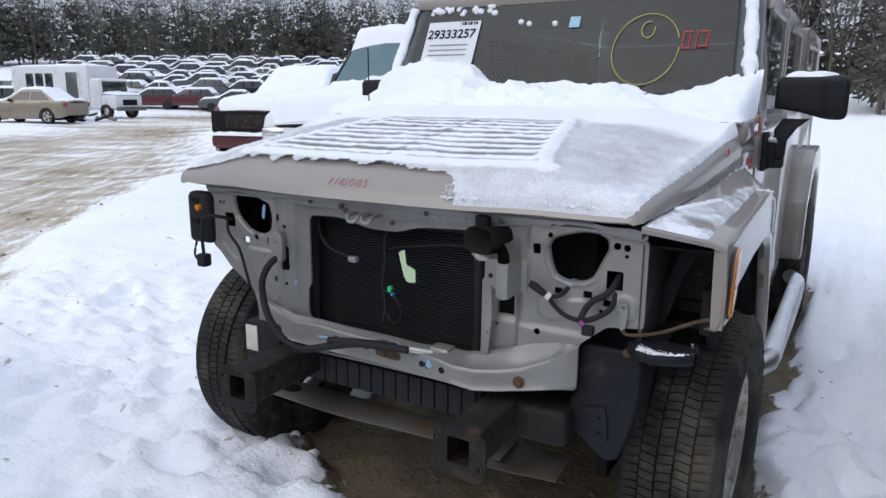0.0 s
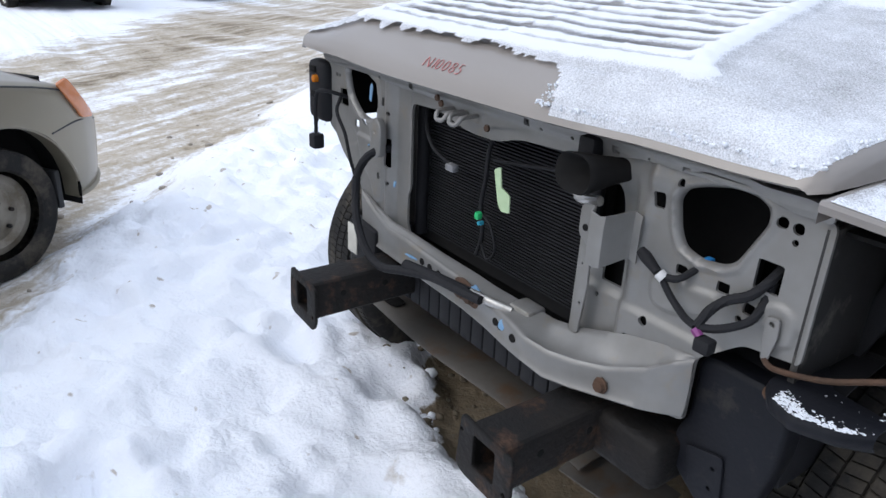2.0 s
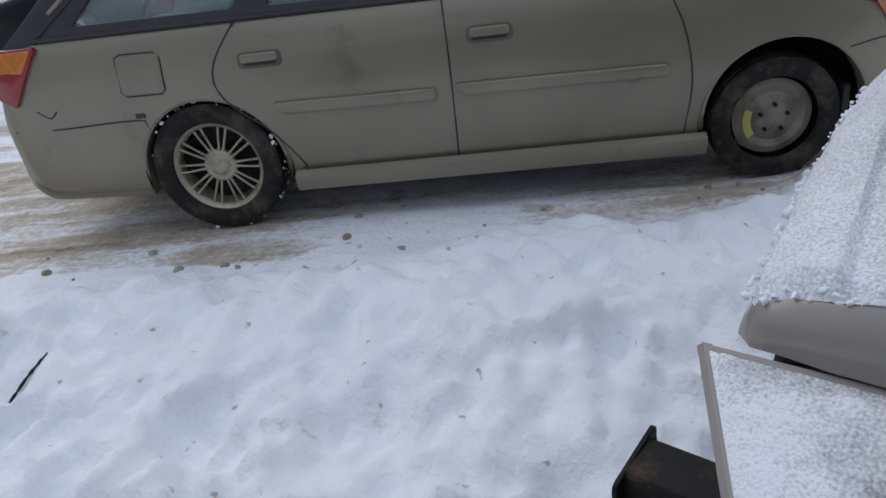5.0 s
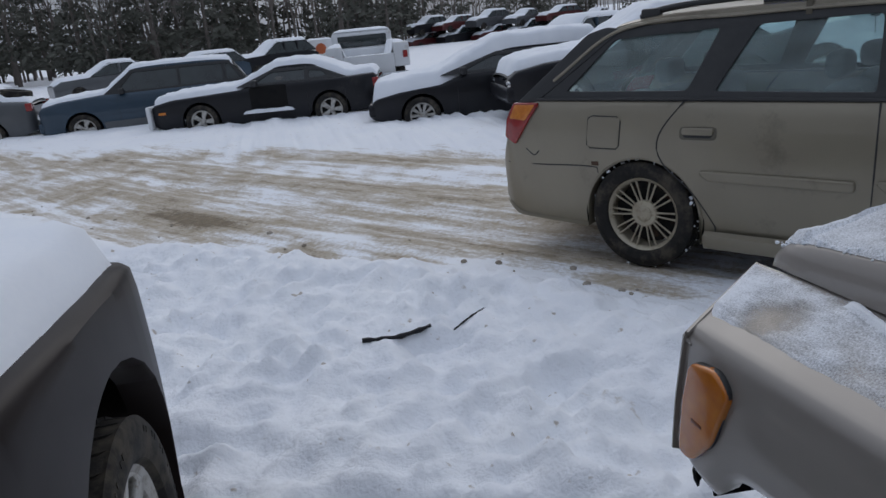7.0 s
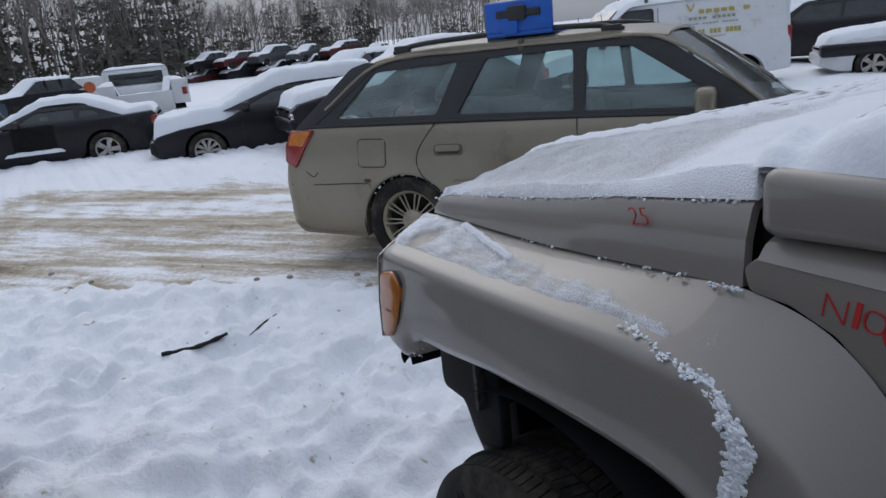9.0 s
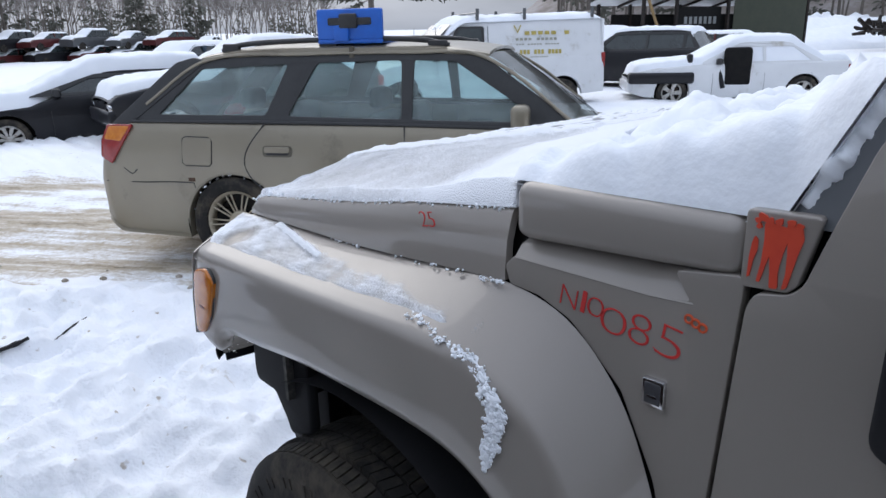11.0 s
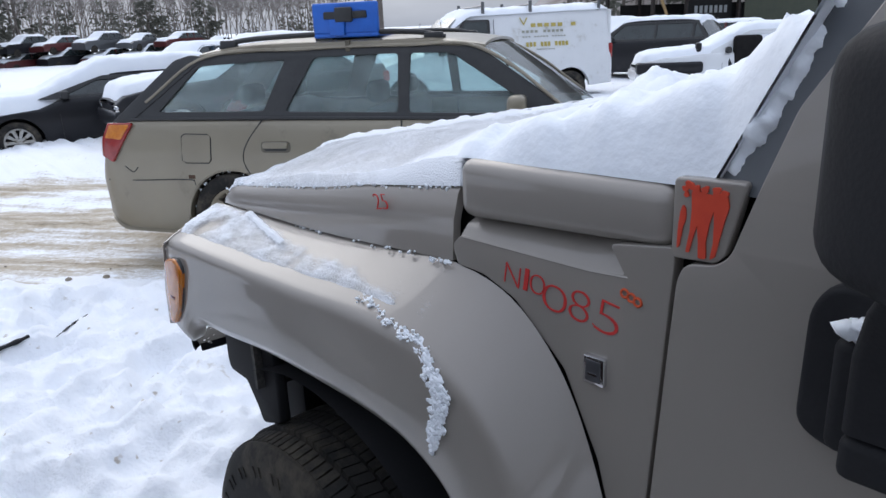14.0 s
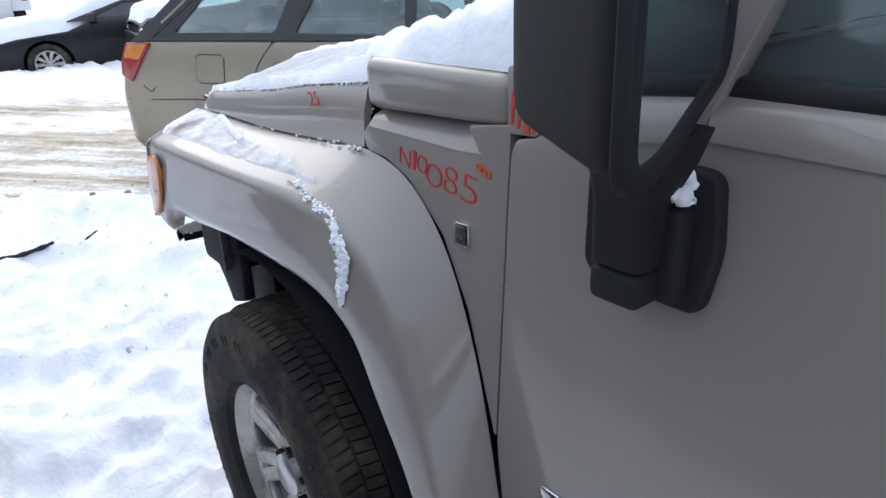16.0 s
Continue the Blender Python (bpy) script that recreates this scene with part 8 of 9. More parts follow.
M_GREYP = surf("grey_paint", (0.11, 0.115, 0.12), (0.09, 0.094, 0.10), 0.4, metal=0.4, scale=3, coat=0.4)
M_MAROON = surf("maroon_paint", (0.10, 0.016, 0.016), (0.07, 0.012, 0.012), 0.4, metal=0.2, scale=3, coat=0.4)
GZ = lambda x, y: ground_height(x, y) - 0.04


simple_car("hatchback_car", "black hatchback thickly covered with snow", placed(-1.2, -11.87, -11, -0.17), M_JET, W=0.875, wheelbase=2.62, front=0.88, rear=0.85, hood=0.74, belt=0.93, roof=1.24, shape="hatch", R=0.32, snow=0.25, spokes=10, twin=True, overhang=0.06)
coupe = simple_car("sports_coupe", "black wedge-shaped coupe with its door missing, snow on hood and tail", placed(2.61, -14.9, -12, -0.12), M_JET, W=0.93, wheelbase=2.57, front=1.05, rear=1.0, hood=0.80, belt=0.90, roof=1.19, trunk=0.96, shape="coupe", R=0.33, snow=0.13, spokes=5, overhang=0.03)
part("door_opening", block(0.70, 0.945, 1.0, 1.75, 0.42, 0.9, 0.05), M_DARK, coupe, "dark gap where the door is missing")
part("seat_back", block(0.45, 0.80, 1.5, 1.7, 0.5, 1.05, 0.06), M_INTERIOR, coupe)
snow_cover("sill_snow", frange(0.85, 1.85, 20), frange(0.72, 1.05, 10), lambda u, v: (v, u, 0.40), 0.07, coupe, "snow on the door sill", 0.03)
part("nose_strip", block(0.55, 0.93, -1.07, -0.98, 0.25, 0.7, 0.03), M_WHITE, coupe, "pale bumper end")
part("side_marker", block(0.915, 0.935, -0.82, -0.68, 0.52, 0.57, 0.008), M_AMBER, coupe)
cross = simple_car("crossover_car", "teal and grey crossover with snow on hood and roof", placed(5.47, -16.95, 2, -0.2), M_TEAL, W=0.90, wheelbase=2.7, front=0.9, rear=0.95, hood=0.98, belt=1.02, roof=1.50, shape="suv", R=0.34, snow=0.08, spokes=5)
part("cladding", block(0.86, 0.915, 0.42, 2.28, 0.24, 0.46, 0.02), M_GREYP, cross, "grey side cladding")
simple_car("snowed_in_car", "dark small car buried under rounded snow", placed(-2.8, -9.45, -8, GZ(-2.8, -9.45)), M_JET, W=0.86, wheelbase=2.6, front=0.85, rear=0.9, hood=0.86, belt=0.9, roof=1.36, shape="sedan", snow=0.14)
simple_car("compact_pickup", "grey pickup with a loose tyre on its bed", placed(10.3, -17.3, 2, -0.15), M_GREYP, W=0.88, wheelbase=2.8, front=0.9, rear=0.95, hood=0.95, belt=1.0, roof=1.45, shape="sedan", snow=0.1)
tyre = thing("loose_tyre", "loose black tyre lying on snowy bodywork", "tyre", Matrix.Translation((6.95, -17.2, 0.99)) @ Matrix.Rotation(radians(80), 4, "Y"))
add_tyre(tyre, 0.33, 0.22, 0.2, 36, 3)


# -- larger vehicles --
def pickup_rear(m):
    """A white pickup seen from behind, with service body."""
    t = thing("white_pickup", "white pickup with service body, rear towards the track", "truck", m)
    part("cab", block(-0.92, 0.92, -2.6, -0.9, 0.7, 1.25, 0.08, 3), M_WHITE, t)
    part("cab_roof", block(-0.82, 0.82, -2.3, -1.0, 1.22, 1.70, 0.14, 4), M_WHITE, t, smooth=60)
    part("rear_window", block(-0.66, 0.66, -1.01, -0.98, 1.27, 1.56, 0.02), M_DARKGLASS, t)
    part("hood", block(-0.9, 0.9, -3.7, -2.5, 0.7, 1.2, 0.1, 3), M_WHITE, t)
    for sx in (1, -1):
        part("service_body", block(min(sx * 0.62, sx * 1.0), max(sx * 0.62, sx * 1.0), -0.85, 1.45, 0.75, 1.32, 0.03), M_WHITE, t)
        part("tail_lamp", block(min(sx * 0.84, sx * 0.95), max(sx * 0.84, sx * 0.95), 1.44, 1.47, 0.95, 1.12, 0.01), M_REDLENS, t)
        for wy in (-2.6, 0.5):
            add_wheel(t, sx * 0.82, wy, 0.38, 0.38, 0.24, 0.21, sx, spokes=6, lugs=30, ribs=3)
    part("tailgate", block(-0.62, 0.62, 1.40, 1.46, 0.62, 1.08, 0.02), M_WHITE, t)
    part("bed", block(-0.62, 0.62, -0.85, 1.4, 0.7, 0.78), M_GREYP, t)
    part("rear_bumper", block(-0.95, 0.95, 1.47, 1.6, 0.5, 0.64, 0.02), M_CHROME, t)
    snow_cover("roof_snow", frange(-2.25, -1.02, 16), frange(-0.78, 0.78, 16), lambda u, v: (v, u, 1.68), 0.06, t, "snow on the cab roof", 0.03)
    snow_cover("bed_snow", frange(-0.85, 1.35, 20), frange(-0.98, 0.98, 18), lambda u, v: (v, u, 1.3 if abs(v) > 0.62 else 0.95), 0.08, t, "snow on the bed", 0.04)
    return t


def box_body(name, label, m, w, l, h, paint, lift=0.5, category="trailer"):
    t = thing(name, label, category, m)
    part("box", block(-w, w, -l / 2, l / 2, lift, lift + h, 0.03), paint, t)
    part("base", block(-w + 0.1, w - 0.1, -l / 2 + 0.1, l / 2 - 0.1, 0.0, lift + 0.01), M_DARK, t)
    snow_cover("roof_snow", frange(-l / 2 + 0.02, l / 2 - 0.02, 20), frange(-w + 0.02, w - 0.02, 14), lambda u, v: (v, u, lift + h), 0.08, t, "snow on top", 0.03)
    return t


def build_van(m):
    t = thing("work_van", "white work van with sign lettering and snowy roof rack", "van", m)
    top = [(-0.95, 0.75), (-0.9, 0.85), (-0.2, 1.08), (0.35, 1.16), (3.5, 1.25), (4.35, 1.25), (4.38, 1.1)]
    bottom = [(-0.95, 0.40), (-0.5, 0.34), (0.5, 0.36), (3.9, 0.42), (4.38, 0.46)]
    half = car_shell(t, 1.0, -0.95, 4.38, top, bottom, (0.0, 3.43), 0.43, 0.37, M_WHITE, nose=0.2, tail=0.06, tuck=0.035)
    car_deck(t, "hood", half, -0.93, 0.4, top, M_WHITE)
    rows = []
    for y in frange(0.35, 4.36, 24):
        zr = lerp(y, [0.35, 0.6, 1.15, 1.5, 4.2, 4.36], [1.18, 1.33, 1.84, 1.95, 1.98, 1.94])
        a = [(0.955, y, 1.14), (0.955 - 0.05 * (zr - 1.15), y, 1.2 + 0.3 * (zr - 1.2)), (0.955 - 0.12 * (zr - 1.15), y, zr - 0.14), (0.80, y, zr - 0.03), (0.55, y, zr), (0.0, y, zr + 0.02)]
        rows.append(a + [(-p[0], p[1], p[2]) for p in a[-2::-1]])
    b = grid(rows)
    bmesh.ops.recalc_face_normals(b, faces=b.faces[:])
    part("upper_body", b, M_WHITE, t, "white panelled upper body", smooth=50)
    for sx in (1, -1):
        part("rear_door", block(min(sx * 0.005, sx * 0.93), max(sx * 0.005, sx * 0.93), 4.30, 4.36, 0.45, 1.92, 0.03), M_WHITE, t)
    part("windscreen", grid([[(-0.85, 0.42, 1.24), (0.85, 0.42, 1.24)], [(-0.74, 1.08, 1.86), (0.74, 1.08, 1.86)]]), M_DARKGLASS, t)
    for sx in (1, -1):
        f = side_plane(sx, 0.957, 1.2, 0.87, 1.9)
        part("window_frame", on_side(plate(rounded([(0.80, 1.22), (1.18, 1.80), (1.72, 1.80), (1.72, 1.22)], 0.05, 3), [], 0.02, 0.004), f), M_TRIM, t)
        part("window_pane", on_side(plate(rounded([(0.90, 1.26), (1.22, 1.76), (1.66, 1.76), (1.66, 1.26)], 0.05, 3), [], 0.01, 0.002), f, 0.012), M_DARKGLASS, t)
        for y in (0.72, 1.80):
            part("door_gap", tube([(sx * 0.985, y, 0.42), (sx * 0.985, y, 0.9), (sx * 0.958, y, 1.22), (sx * 0.90, y, 1.8)], 0.006, 6), M_TRIM, t)
        part("tail_lamp", block(min(sx * 0.86, sx * 0.965), max(sx * 0.86, sx * 0.965), 4.30, 4.385, 0.95, 1.25, 0.015), M_REDLENS, t)
        part("door_mirror", block(min(sx * 0.98, sx * 1.15), max(sx * 0.98, sx * 1.15), 0.62, 0.74, 1.15, 1.42, 0.03), M_TRIM, t)
        for wy in (0.0, 3.43):
            add_wheel(t, sx * 0.86, wy, 0.37, 0.37, 0.23, 0.21, sx, lugs=30, ribs=3, steel=True)
            # dark block painted as the shade within the arch
            part("wheel_well", block(min(sx * 0.4, sx * 0.72), max(sx * 0.4, sx * 0.72), wy - 0.45, wy + 0.45, 0.2, 0.85), M_DARK, t)
    # sign on the driver's side: emblem and bars of lettering
    gold = surf("gold_ink", (0.50, 0.40, 0.10), None, 0.6)
    ink = surf("faded_ink", (0.36, 0.36, 0.30), None, 0.7)
    f = side_plane(1, 0.957, 1.2, 0.87, 1.9)
    def bar(y, z, w, h, mt, nm="sign_bar"):
        part(nm, on_side(plate(rect(y, z, w, h, 0.004), [], 0.003, 0), f, 0.006), mt, t)
    for k, (z, n0, w) in enumerate(((1.66, 7, 0.085), (1.54, 11, 0.075), (1.44, 16, 0.055))):
        for i in range(n0):
            if (i * 7 + k) % 6 != 5:
                bar(2.42 + i * (1.02 / n0) + (0.22 if k == 0 else 0), z, 0.72 / n0, 0.07 if k == 0 else (0.05 if k == 1 else 0.025), gold if k < 1 else ink)
    for i in range(12):
        if i not in (3, 7):
            bar(2.50 + i * 0.078, 1.29, 0.055, 0.085, gold)
    for i in range(8):
        bar(2.72 + i * 0.05, 1.19, 0.035, 0.02, ink)
    part("sign_roof", on_side(plate([(2.35, 1.80), (2.44, 1.66), (2.52, 1.80), (2.50, 1.82), (2.44, 1.70), (2.37, 1.82)], [], 0.003, 0), f, 0.006), gold, t)
    for y in (1.6, 2.6, 4.1):
        part("rack_bar", tube([(-0.85, y, 2.06), (0.85, y, 2.06)], 0.02, 6), M_GREYP, t)
        for sx in (1, -1):
            part("rack_post", block(sx * 0.85 - 0.02, sx * 0.85 + 0.02, y - 0.03, y + 0.03, 1.92, 2.14, 0.004), M_GREYP, t)
    snow_cover("roof_snow", frange(0.9, 4.3, 40), frange(-0.88, 0.88, 24), lambda u, v: (v, u, lerp(u, [0.9, 1.3, 4.3], [1.64, 1.92, 1.98]) - 0.06 * v * v), 0.10, t, "rounded snow on the roof", 0.03)
    return t


build_van(placed(-8.2, -10.5, -27.5, -0.12) @ Matrix.Scale(1.02, 4))
pickup_rear(placed(-1.15, -18.2, -95, GZ(-1, -17) - 0.1))
M_YELLOW = surf("yellow_paint", (0.50, 0.42, 0.06), (0.40, 0.33, 0.05), 0.6, scale=1.5, grime=(0.25, 0.2, 0.1), gamount=0.3, gscale=2)
box_body("yellow_container", "yellow open container far across the yard", placed(0.6, -41.0, 10, GZ(0.6, -41)), 1.2, 2.6, 0.95, M_YELLOW, 0.2)
tb = box_body("box_trailer", "white box trailer with a round orange emblem", placed(-1.75, -43.0, -88, GZ(-2, -43)), 0.72, 2.6, 1.2, M_WHITE, 0.3)
part("emblem", lathe([(0, 0.3), (0.02, 0.3), (0.02, 0.0)], 24, "z"), surf("orange_emblem", (0.5, 0.12, 0.04), None, 0.6), tb, m=at(0, 1.31, 1.0, Matrix.Rotation(-math.pi / 2, 4, "X")))

# ---- the yard beyond: more cars, stacks, shed, heaps ----
wreck = simple_car("wrecked_sedan", "white wrecked sedan with an empty front door frame under snow", placed(-13.43, -7.1, -50, GZ(-13.4, -7) - 0.12), M_WHITE, W=0.88, wheelbase=2.7, front=0.9, rear=1.0, hood=0.84, belt=0.90, roof=1.30, trunk=0.96, shape="sedan", snow=0.15, glassm=M_SNOW, overhang=0.05)
part("door_opening", block(0.70, 0.905, 1.05, 1.62, 0.45, 1.24, 0.08, 3), M_DARK, wreck, "dark gap where the front door is missing")
part("door_post", tube([(0.80, 0.95, 0.9), (0.86, 1.0, 0.6), (0.9, 1.05, 0.4)], 0.05, 8), M_JET, wreck)
part("torn_fender", block(0.55, 0.93, -0.93, 0.45, 0.50, 0.74, 0.06, 3), M_JET, wreck, "black torn front corner")
part("torn_flap", block(0.62, 0.80, 0.30, 0.42, 0.9, 1.12, 0.04, 2), M_JET, wreck)
simple_car("dark_suv", "dark car with a bright red tail lamp, snow on its roof", placed(-15.97, -11.1, -80, GZ(-16, -11)), M_JET, W=0.88, wheelbase=2.65, front=0.9, rear=0.9, hood=0.98, belt=1.0, roof=1.46, shape="suv", snow=0.09)
M_TEALGLASS = surf("teal_glass", (0.05, 0.11, 0.12), (0.09, 0.17, 0.18), 0.1, scale=2, coat=0.5)
# parked beside the off-roader, on its far side: a dark red truck and a snowed-in pickup
red = simple_car("red_truck", "dark red truck front with its grille missing, thick snow on top", placed(-8.9, 9.1, -78, GZ(-8.9, 9.1)), M_MAROON, W=0.95, wheelbase=3.0, front=0.95, rear=1.2, hood=1.18, belt=1.22, roof=1.75, shape="suv", R=0.38, snow=0.13)
part("grille_gap", block(-0.78, 0.78, -1.02, -0.90, 0.62, 1.02, 0.03), M_DARK, red, "dark gap where the grille is missing")
part("grille_bar", block(-0.45, 0.45, -1.035, -1.015, 0.70, 0.95, 0.01), M_FRAME, red)
snow_cover("bumper_snow", frange(-0.82, 0.82, 24), frange(-1.10, -0.96, 8), lambda u, v: (u, v, 0.57), 0.06, red, "snow on the bumper", 0.03)
simple_car("white_truck", "white pickup buried in deep snow", placed(-3.95, 5.4, -80, GZ(-3.9, 5.4)), M_WHITE, W=0.96, wheelbase=3.2, front=1.0, rear=1.2, hood=1.20, belt=1.30, roof=2.0, shape="suv", R=0.38, snow=0.20, snow_parts=("hood", "roof"), glassm=M_TEALGLASS)
simple_car("parked_sedan", "tan sedan at the end of the row", placed(-32.3, 16.6, -158, GZ(-32.3, 16.6)), M_BEIGE, snow=0.1)
simple_car("dark_pickup", "dark red pickup with snow on its hood facing the track", placed(-15.4, 1.5, 8, GZ(-15.4, 1.5)), M_MAROON, W=0.96, wheelbase=3.2, front=1.0, rear=1.2, hood=1.15, belt=1.2, roof=1.8, shape="suv", R=0.38, snow=0.12)
simple_car("snowy_hatchback", "grey hatchback under a thick cap of snow", placed(-18.0, 4.9, 14, GZ(-18, 4.9)), M_GREYP, shape="hatch", snow=0.16)
simple_car("snowy_sedan", "black sedan under a thick cap of snow", placed(-20.6, 8.2, 18, GZ(-20.6, 8.2)), M_JET, snow=0.16)
simple_car("parked_suv", "dark car beyond the off-roader", placed(5.4, 12.0, -92, GZ(5.4, 12.0)), M_JET, shape="suv", roof=1.6, belt=1.05, hood=1.0, snow=0.1)


def build_bus(m):
    t = thing("minibus", "white minibus with dark windows and snowy hood", "bus", m)
    part("body", block(-1.05, 1.05, 0.2, 5.6, 0.42, 2.75, 0.08, 3), M_WHITE, t)
    part("cab", block(-0.98, 0.98, -0.55, 0.3, 0.45, 2.1, 0.15, 3), M_WHITE, t)
    part("hood", block(-0.92, 0.92, -1.5, -0.4, 0.5, 1.25, 0.12, 3), M_WHITE, t)
    part("grille", block(-0.5, 0.5, -1.53, -1.49, 0.7, 1.0, 0.02), M_DARK, t)
    part("front_bumper", block(-0.98, 0.98, -1.68, -1.5, 0.42, 0.62, 0.03), M_GREYP, t)
    part("windscreen", block(-0.85, 0.85, -0.57, -0.5, 1.3, 1.95, 0.05), M_DARKGLASS, t)
    for sx in (1, -1):
        for y in (2.6, 3.3, 4.0):
            part("window", block(min(sx * 1.04, sx * 1.06), max(sx * 1.04, sx * 1.06), y, y + 0.55, 1.25, 2.35, 0.01), M_DARKGLASS, t)
        part("door", block(min(sx * 1.04, sx * 1.058), max(sx * 1.04, sx * 1.058), 0.9, 1.7, 0.5, 2.4, 0.01), M_GREYP, t)
        for wy in (-0.75, 3.9):
            add_wheel(t, sx * 0.86, wy, 0.38, 0.38, 0.24, 0.2, sx, lugs=24, ribs=3, steel=True)
    snow_cover("roof_snow", frange(0.2, 5.6, 20), frange(-1.03, 1.03, 12), lambda u, v: (v, u, 2.72), 0.1, t, "snow on the roof", 0.03)
    snow_cover("hood_snow", frange(-1.5, 0.3, 16), frange(-0.9, 0.9, 12), lambda u, v: (v, u, lerp(u, [-1.5, -0.5, 0.3], [1.24, 1.3, 2.1])), 0.12, t, "snow on the hood", 0.05)


build_bus(placed(-34.0, 22.9, 10, GZ(-34, 22.9)))

# rows of snowed-in cars, copied from a few
random.seed(3)
proto = []
for i, (sh, pn) in enumerate((("sedan", M_GREYP), ("suv", M_JET), ("hatch", M_MAROON), ("sedan", M_WHITE), ("wagon", M_TEAL), ("suv", M_GREYP))):
    proto.append((sh, pn))


def yard_car(sh, pn, label, m):
    """A plainer car for the far rows: shell, cabin, wheels, snow."""
    t = thing("yard_car", label, "car", m, "rows of cars in the yard")
    suvish = sh == "suv"
    hood, belt, roof = (1.0, 1.05, 1.62) if suvish else (0.88, 0.93, 1.40)
    top = [(-0.9, hood - 0.2), (-0.6, hood - 0.03), (0.5, hood + 0.05), (1.0, belt), (3.2, belt), (3.5, belt - 0.1)]
    b = bmesh.new()
    rows = []
    for y in frange(-0.9, 3.5, 14):
        zt = lerp(y, [p[0] for p in top], [p[1] for p in top])
        rows.append([(-0.82, y, 0.25), (-0.88, y, 0.55), (-0.82, y, zt - 0.02), (-0.7, y, zt), (0.7, y, zt), (0.82, y, zt - 0.02), (0.88, y, 0.55), (0.82, y, 0.25)])
    part("body", grid(rows, closed=True, cap=True), pn, t, smooth=50)
    rr = 3.25 if sh in ("suv", "wagon", "hatch") else 2.5
    rows = [[(sx * w, y, z) for sx in (-1, 1)] for y, z, w in ((0.5, belt, 0.76), (1.3, roof, 0.62), (rr - 0.3, roof, 0.62), (rr + 0.2, belt, 0.74))]
    part("cabin_glass", grid([[(-0.78, 0.5, belt), (-0.63, 1.3, roof), (-0.63, rr - 0.3, roof), (-0.76, rr + 0.2, belt)], [(0.78, 0.5, belt), (0.63, 1.3, roof), (0.63, rr - 0.3, roof), (0.76, rr + 0.2, belt)]], closed=True, cap=True), M_DARKGLASS, t, smooth=20)
    for y in (1.62, 2.35):
        part("pillar", block(-0.745, 0.745, y, y + 0.09, belt, roof - 0.02, 0.02), pn, t)
    for sx in (-0.8, 0.8):
        for y in (0.0, 2.6):
            part("wheel", lathe([(-0.1, 0.22), (-0.1, 0.31), (0.1, 0.31), (0.1, 0.22), (0.07, 0.2), (0.06, 0.0)] if sx > 0 else [(-0.06, 0.0), (-0.07, 0.2), (-0.1, 0.22), (-0.1, 0.31), (0.1, 0.31), (0.1, 0.22)], 20), M_RUBBER, t, m=Matrix.Translation((sx, y, 0.30)))
    line = [(-0.9, hood - 0.16), (-0.6, hood), (0.5, hood + 0.08), (1.3, roof + 0.02), (rr - 0.3, roof + 0.02), (rr + 0.2, belt + 0.05), (3.5, belt)]
    car_snow(t, -0.86, 3.42 if rr < 3 else rr, line, [(-0.9, 0.7), (0.4, 0.8), (1.3, 0.66), (rr - 0.3, 0.66), (rr + 0.2, 0.78), (3.5, 0.72)], 0.11, 0.03, ny=26, nx=11)
    return t


cars = []
LAB = {"sedan": "sedan", "suv": "sport utility car", "hatch": "hatchback", "wagon": "estate car"}
COL = {id(M_GREYP): "grey", id(M_JET): "black", id(M_MAROON): "dark red", id(M_WHITE): "white", id(M_TEAL): "dark blue"}
for sh, pn in proto:
    cars.append(yard_car(sh, pn, f"{COL[id(pn)]} wrecked {LAB[sh]} under thick snow in the yard", Matrix.Identity(4)))
used = [False] * len(cars)


def drop_car(x, y, heading, lift=0.0, k=None, tilt=0.0):
    k = random.randrange(len(cars)) if k is None else k
    m = Matrix.Translation((x, y, ground_height(x, y) - 0.06 + lift)) @ Matrix.Rotation(radians(heading + 90), 4, "Z") @ Matrix.Rotation(radians(tilt), 4, "Y")
    if not used[k]:
        used[k] = True
        cars[k].matrix_world = m
        return cars[k]
    return copy_thing(cars[k], m)


# across the track, to the south-east: behind the first row
for i, (x, y) in enumerate(((-9.0, -16.5), (-6.3, -19.0), (5.5, -33.0), (9.0, -31.0), (13.5, -27.0), (2.2, -36.0))):
    drop_car(x, y, HD + random.uniform(-14, 14))
# to the north-west, row after row, seen past the off-roader
for r in range(10):
    for i in range(13):
        u = 41 + r * 6.0 + random.uniform(-0.6, 0.6)
        v = -26 + i * 3.0 + random.uniform(-0.5, 0.5) - r * 1.2
        p = TRACK_AT + TRACK * u + ACROSS * v
        if math.hypot(p.x + 36, p.y - 23.4) < 8 or math.hypot(p.x, p.y) < 34:
            continue
        drop_car(p.x, p.y, 124 + 90 + random.uniform(-8, 8))
for i in range(9):
    p = TRACK_AT + TRACK * (30 + i * 3.0) + ACROSS * (-19 - 1.1 * i + random.uniform(-0.5, 0.5))
    drop_car(p.x, p.y, HD + random.uniform(-8, 8))
# to the west, beyond the van
for x, y, h in ((-19.0, -12.5, 30), (-30.0, -11.5, 100)):
    drop_car(x, y, h)
# stacked wrecks
for i, (x, y) in enumerate(((-12.6, -67.5), (-15.6, -66.8), (-18.6, -65.6), (-21.6, -64.4), (-24.6, -63.0))):
    for lv in range(2):
        drop_car(x + random.uniform(-0.3, 0.3), y + random.uniform(-0.3, 0.3), HD - 10 + random.uniform(-10, 10), lv * 1.15 - 0.2, [2, 1, 2, 5, 0][(i + lv) % 5], random.uniform(-3, 3))
drop_car(-27.4, -61.0, HD, 0.4, 3)

# open shed on posts
SH = Matrix.Translation((-40.7, -18.75, ground_height(-40.7, -18.75))) @ Matrix.Rotation(radians(163.3), 4, "Z")
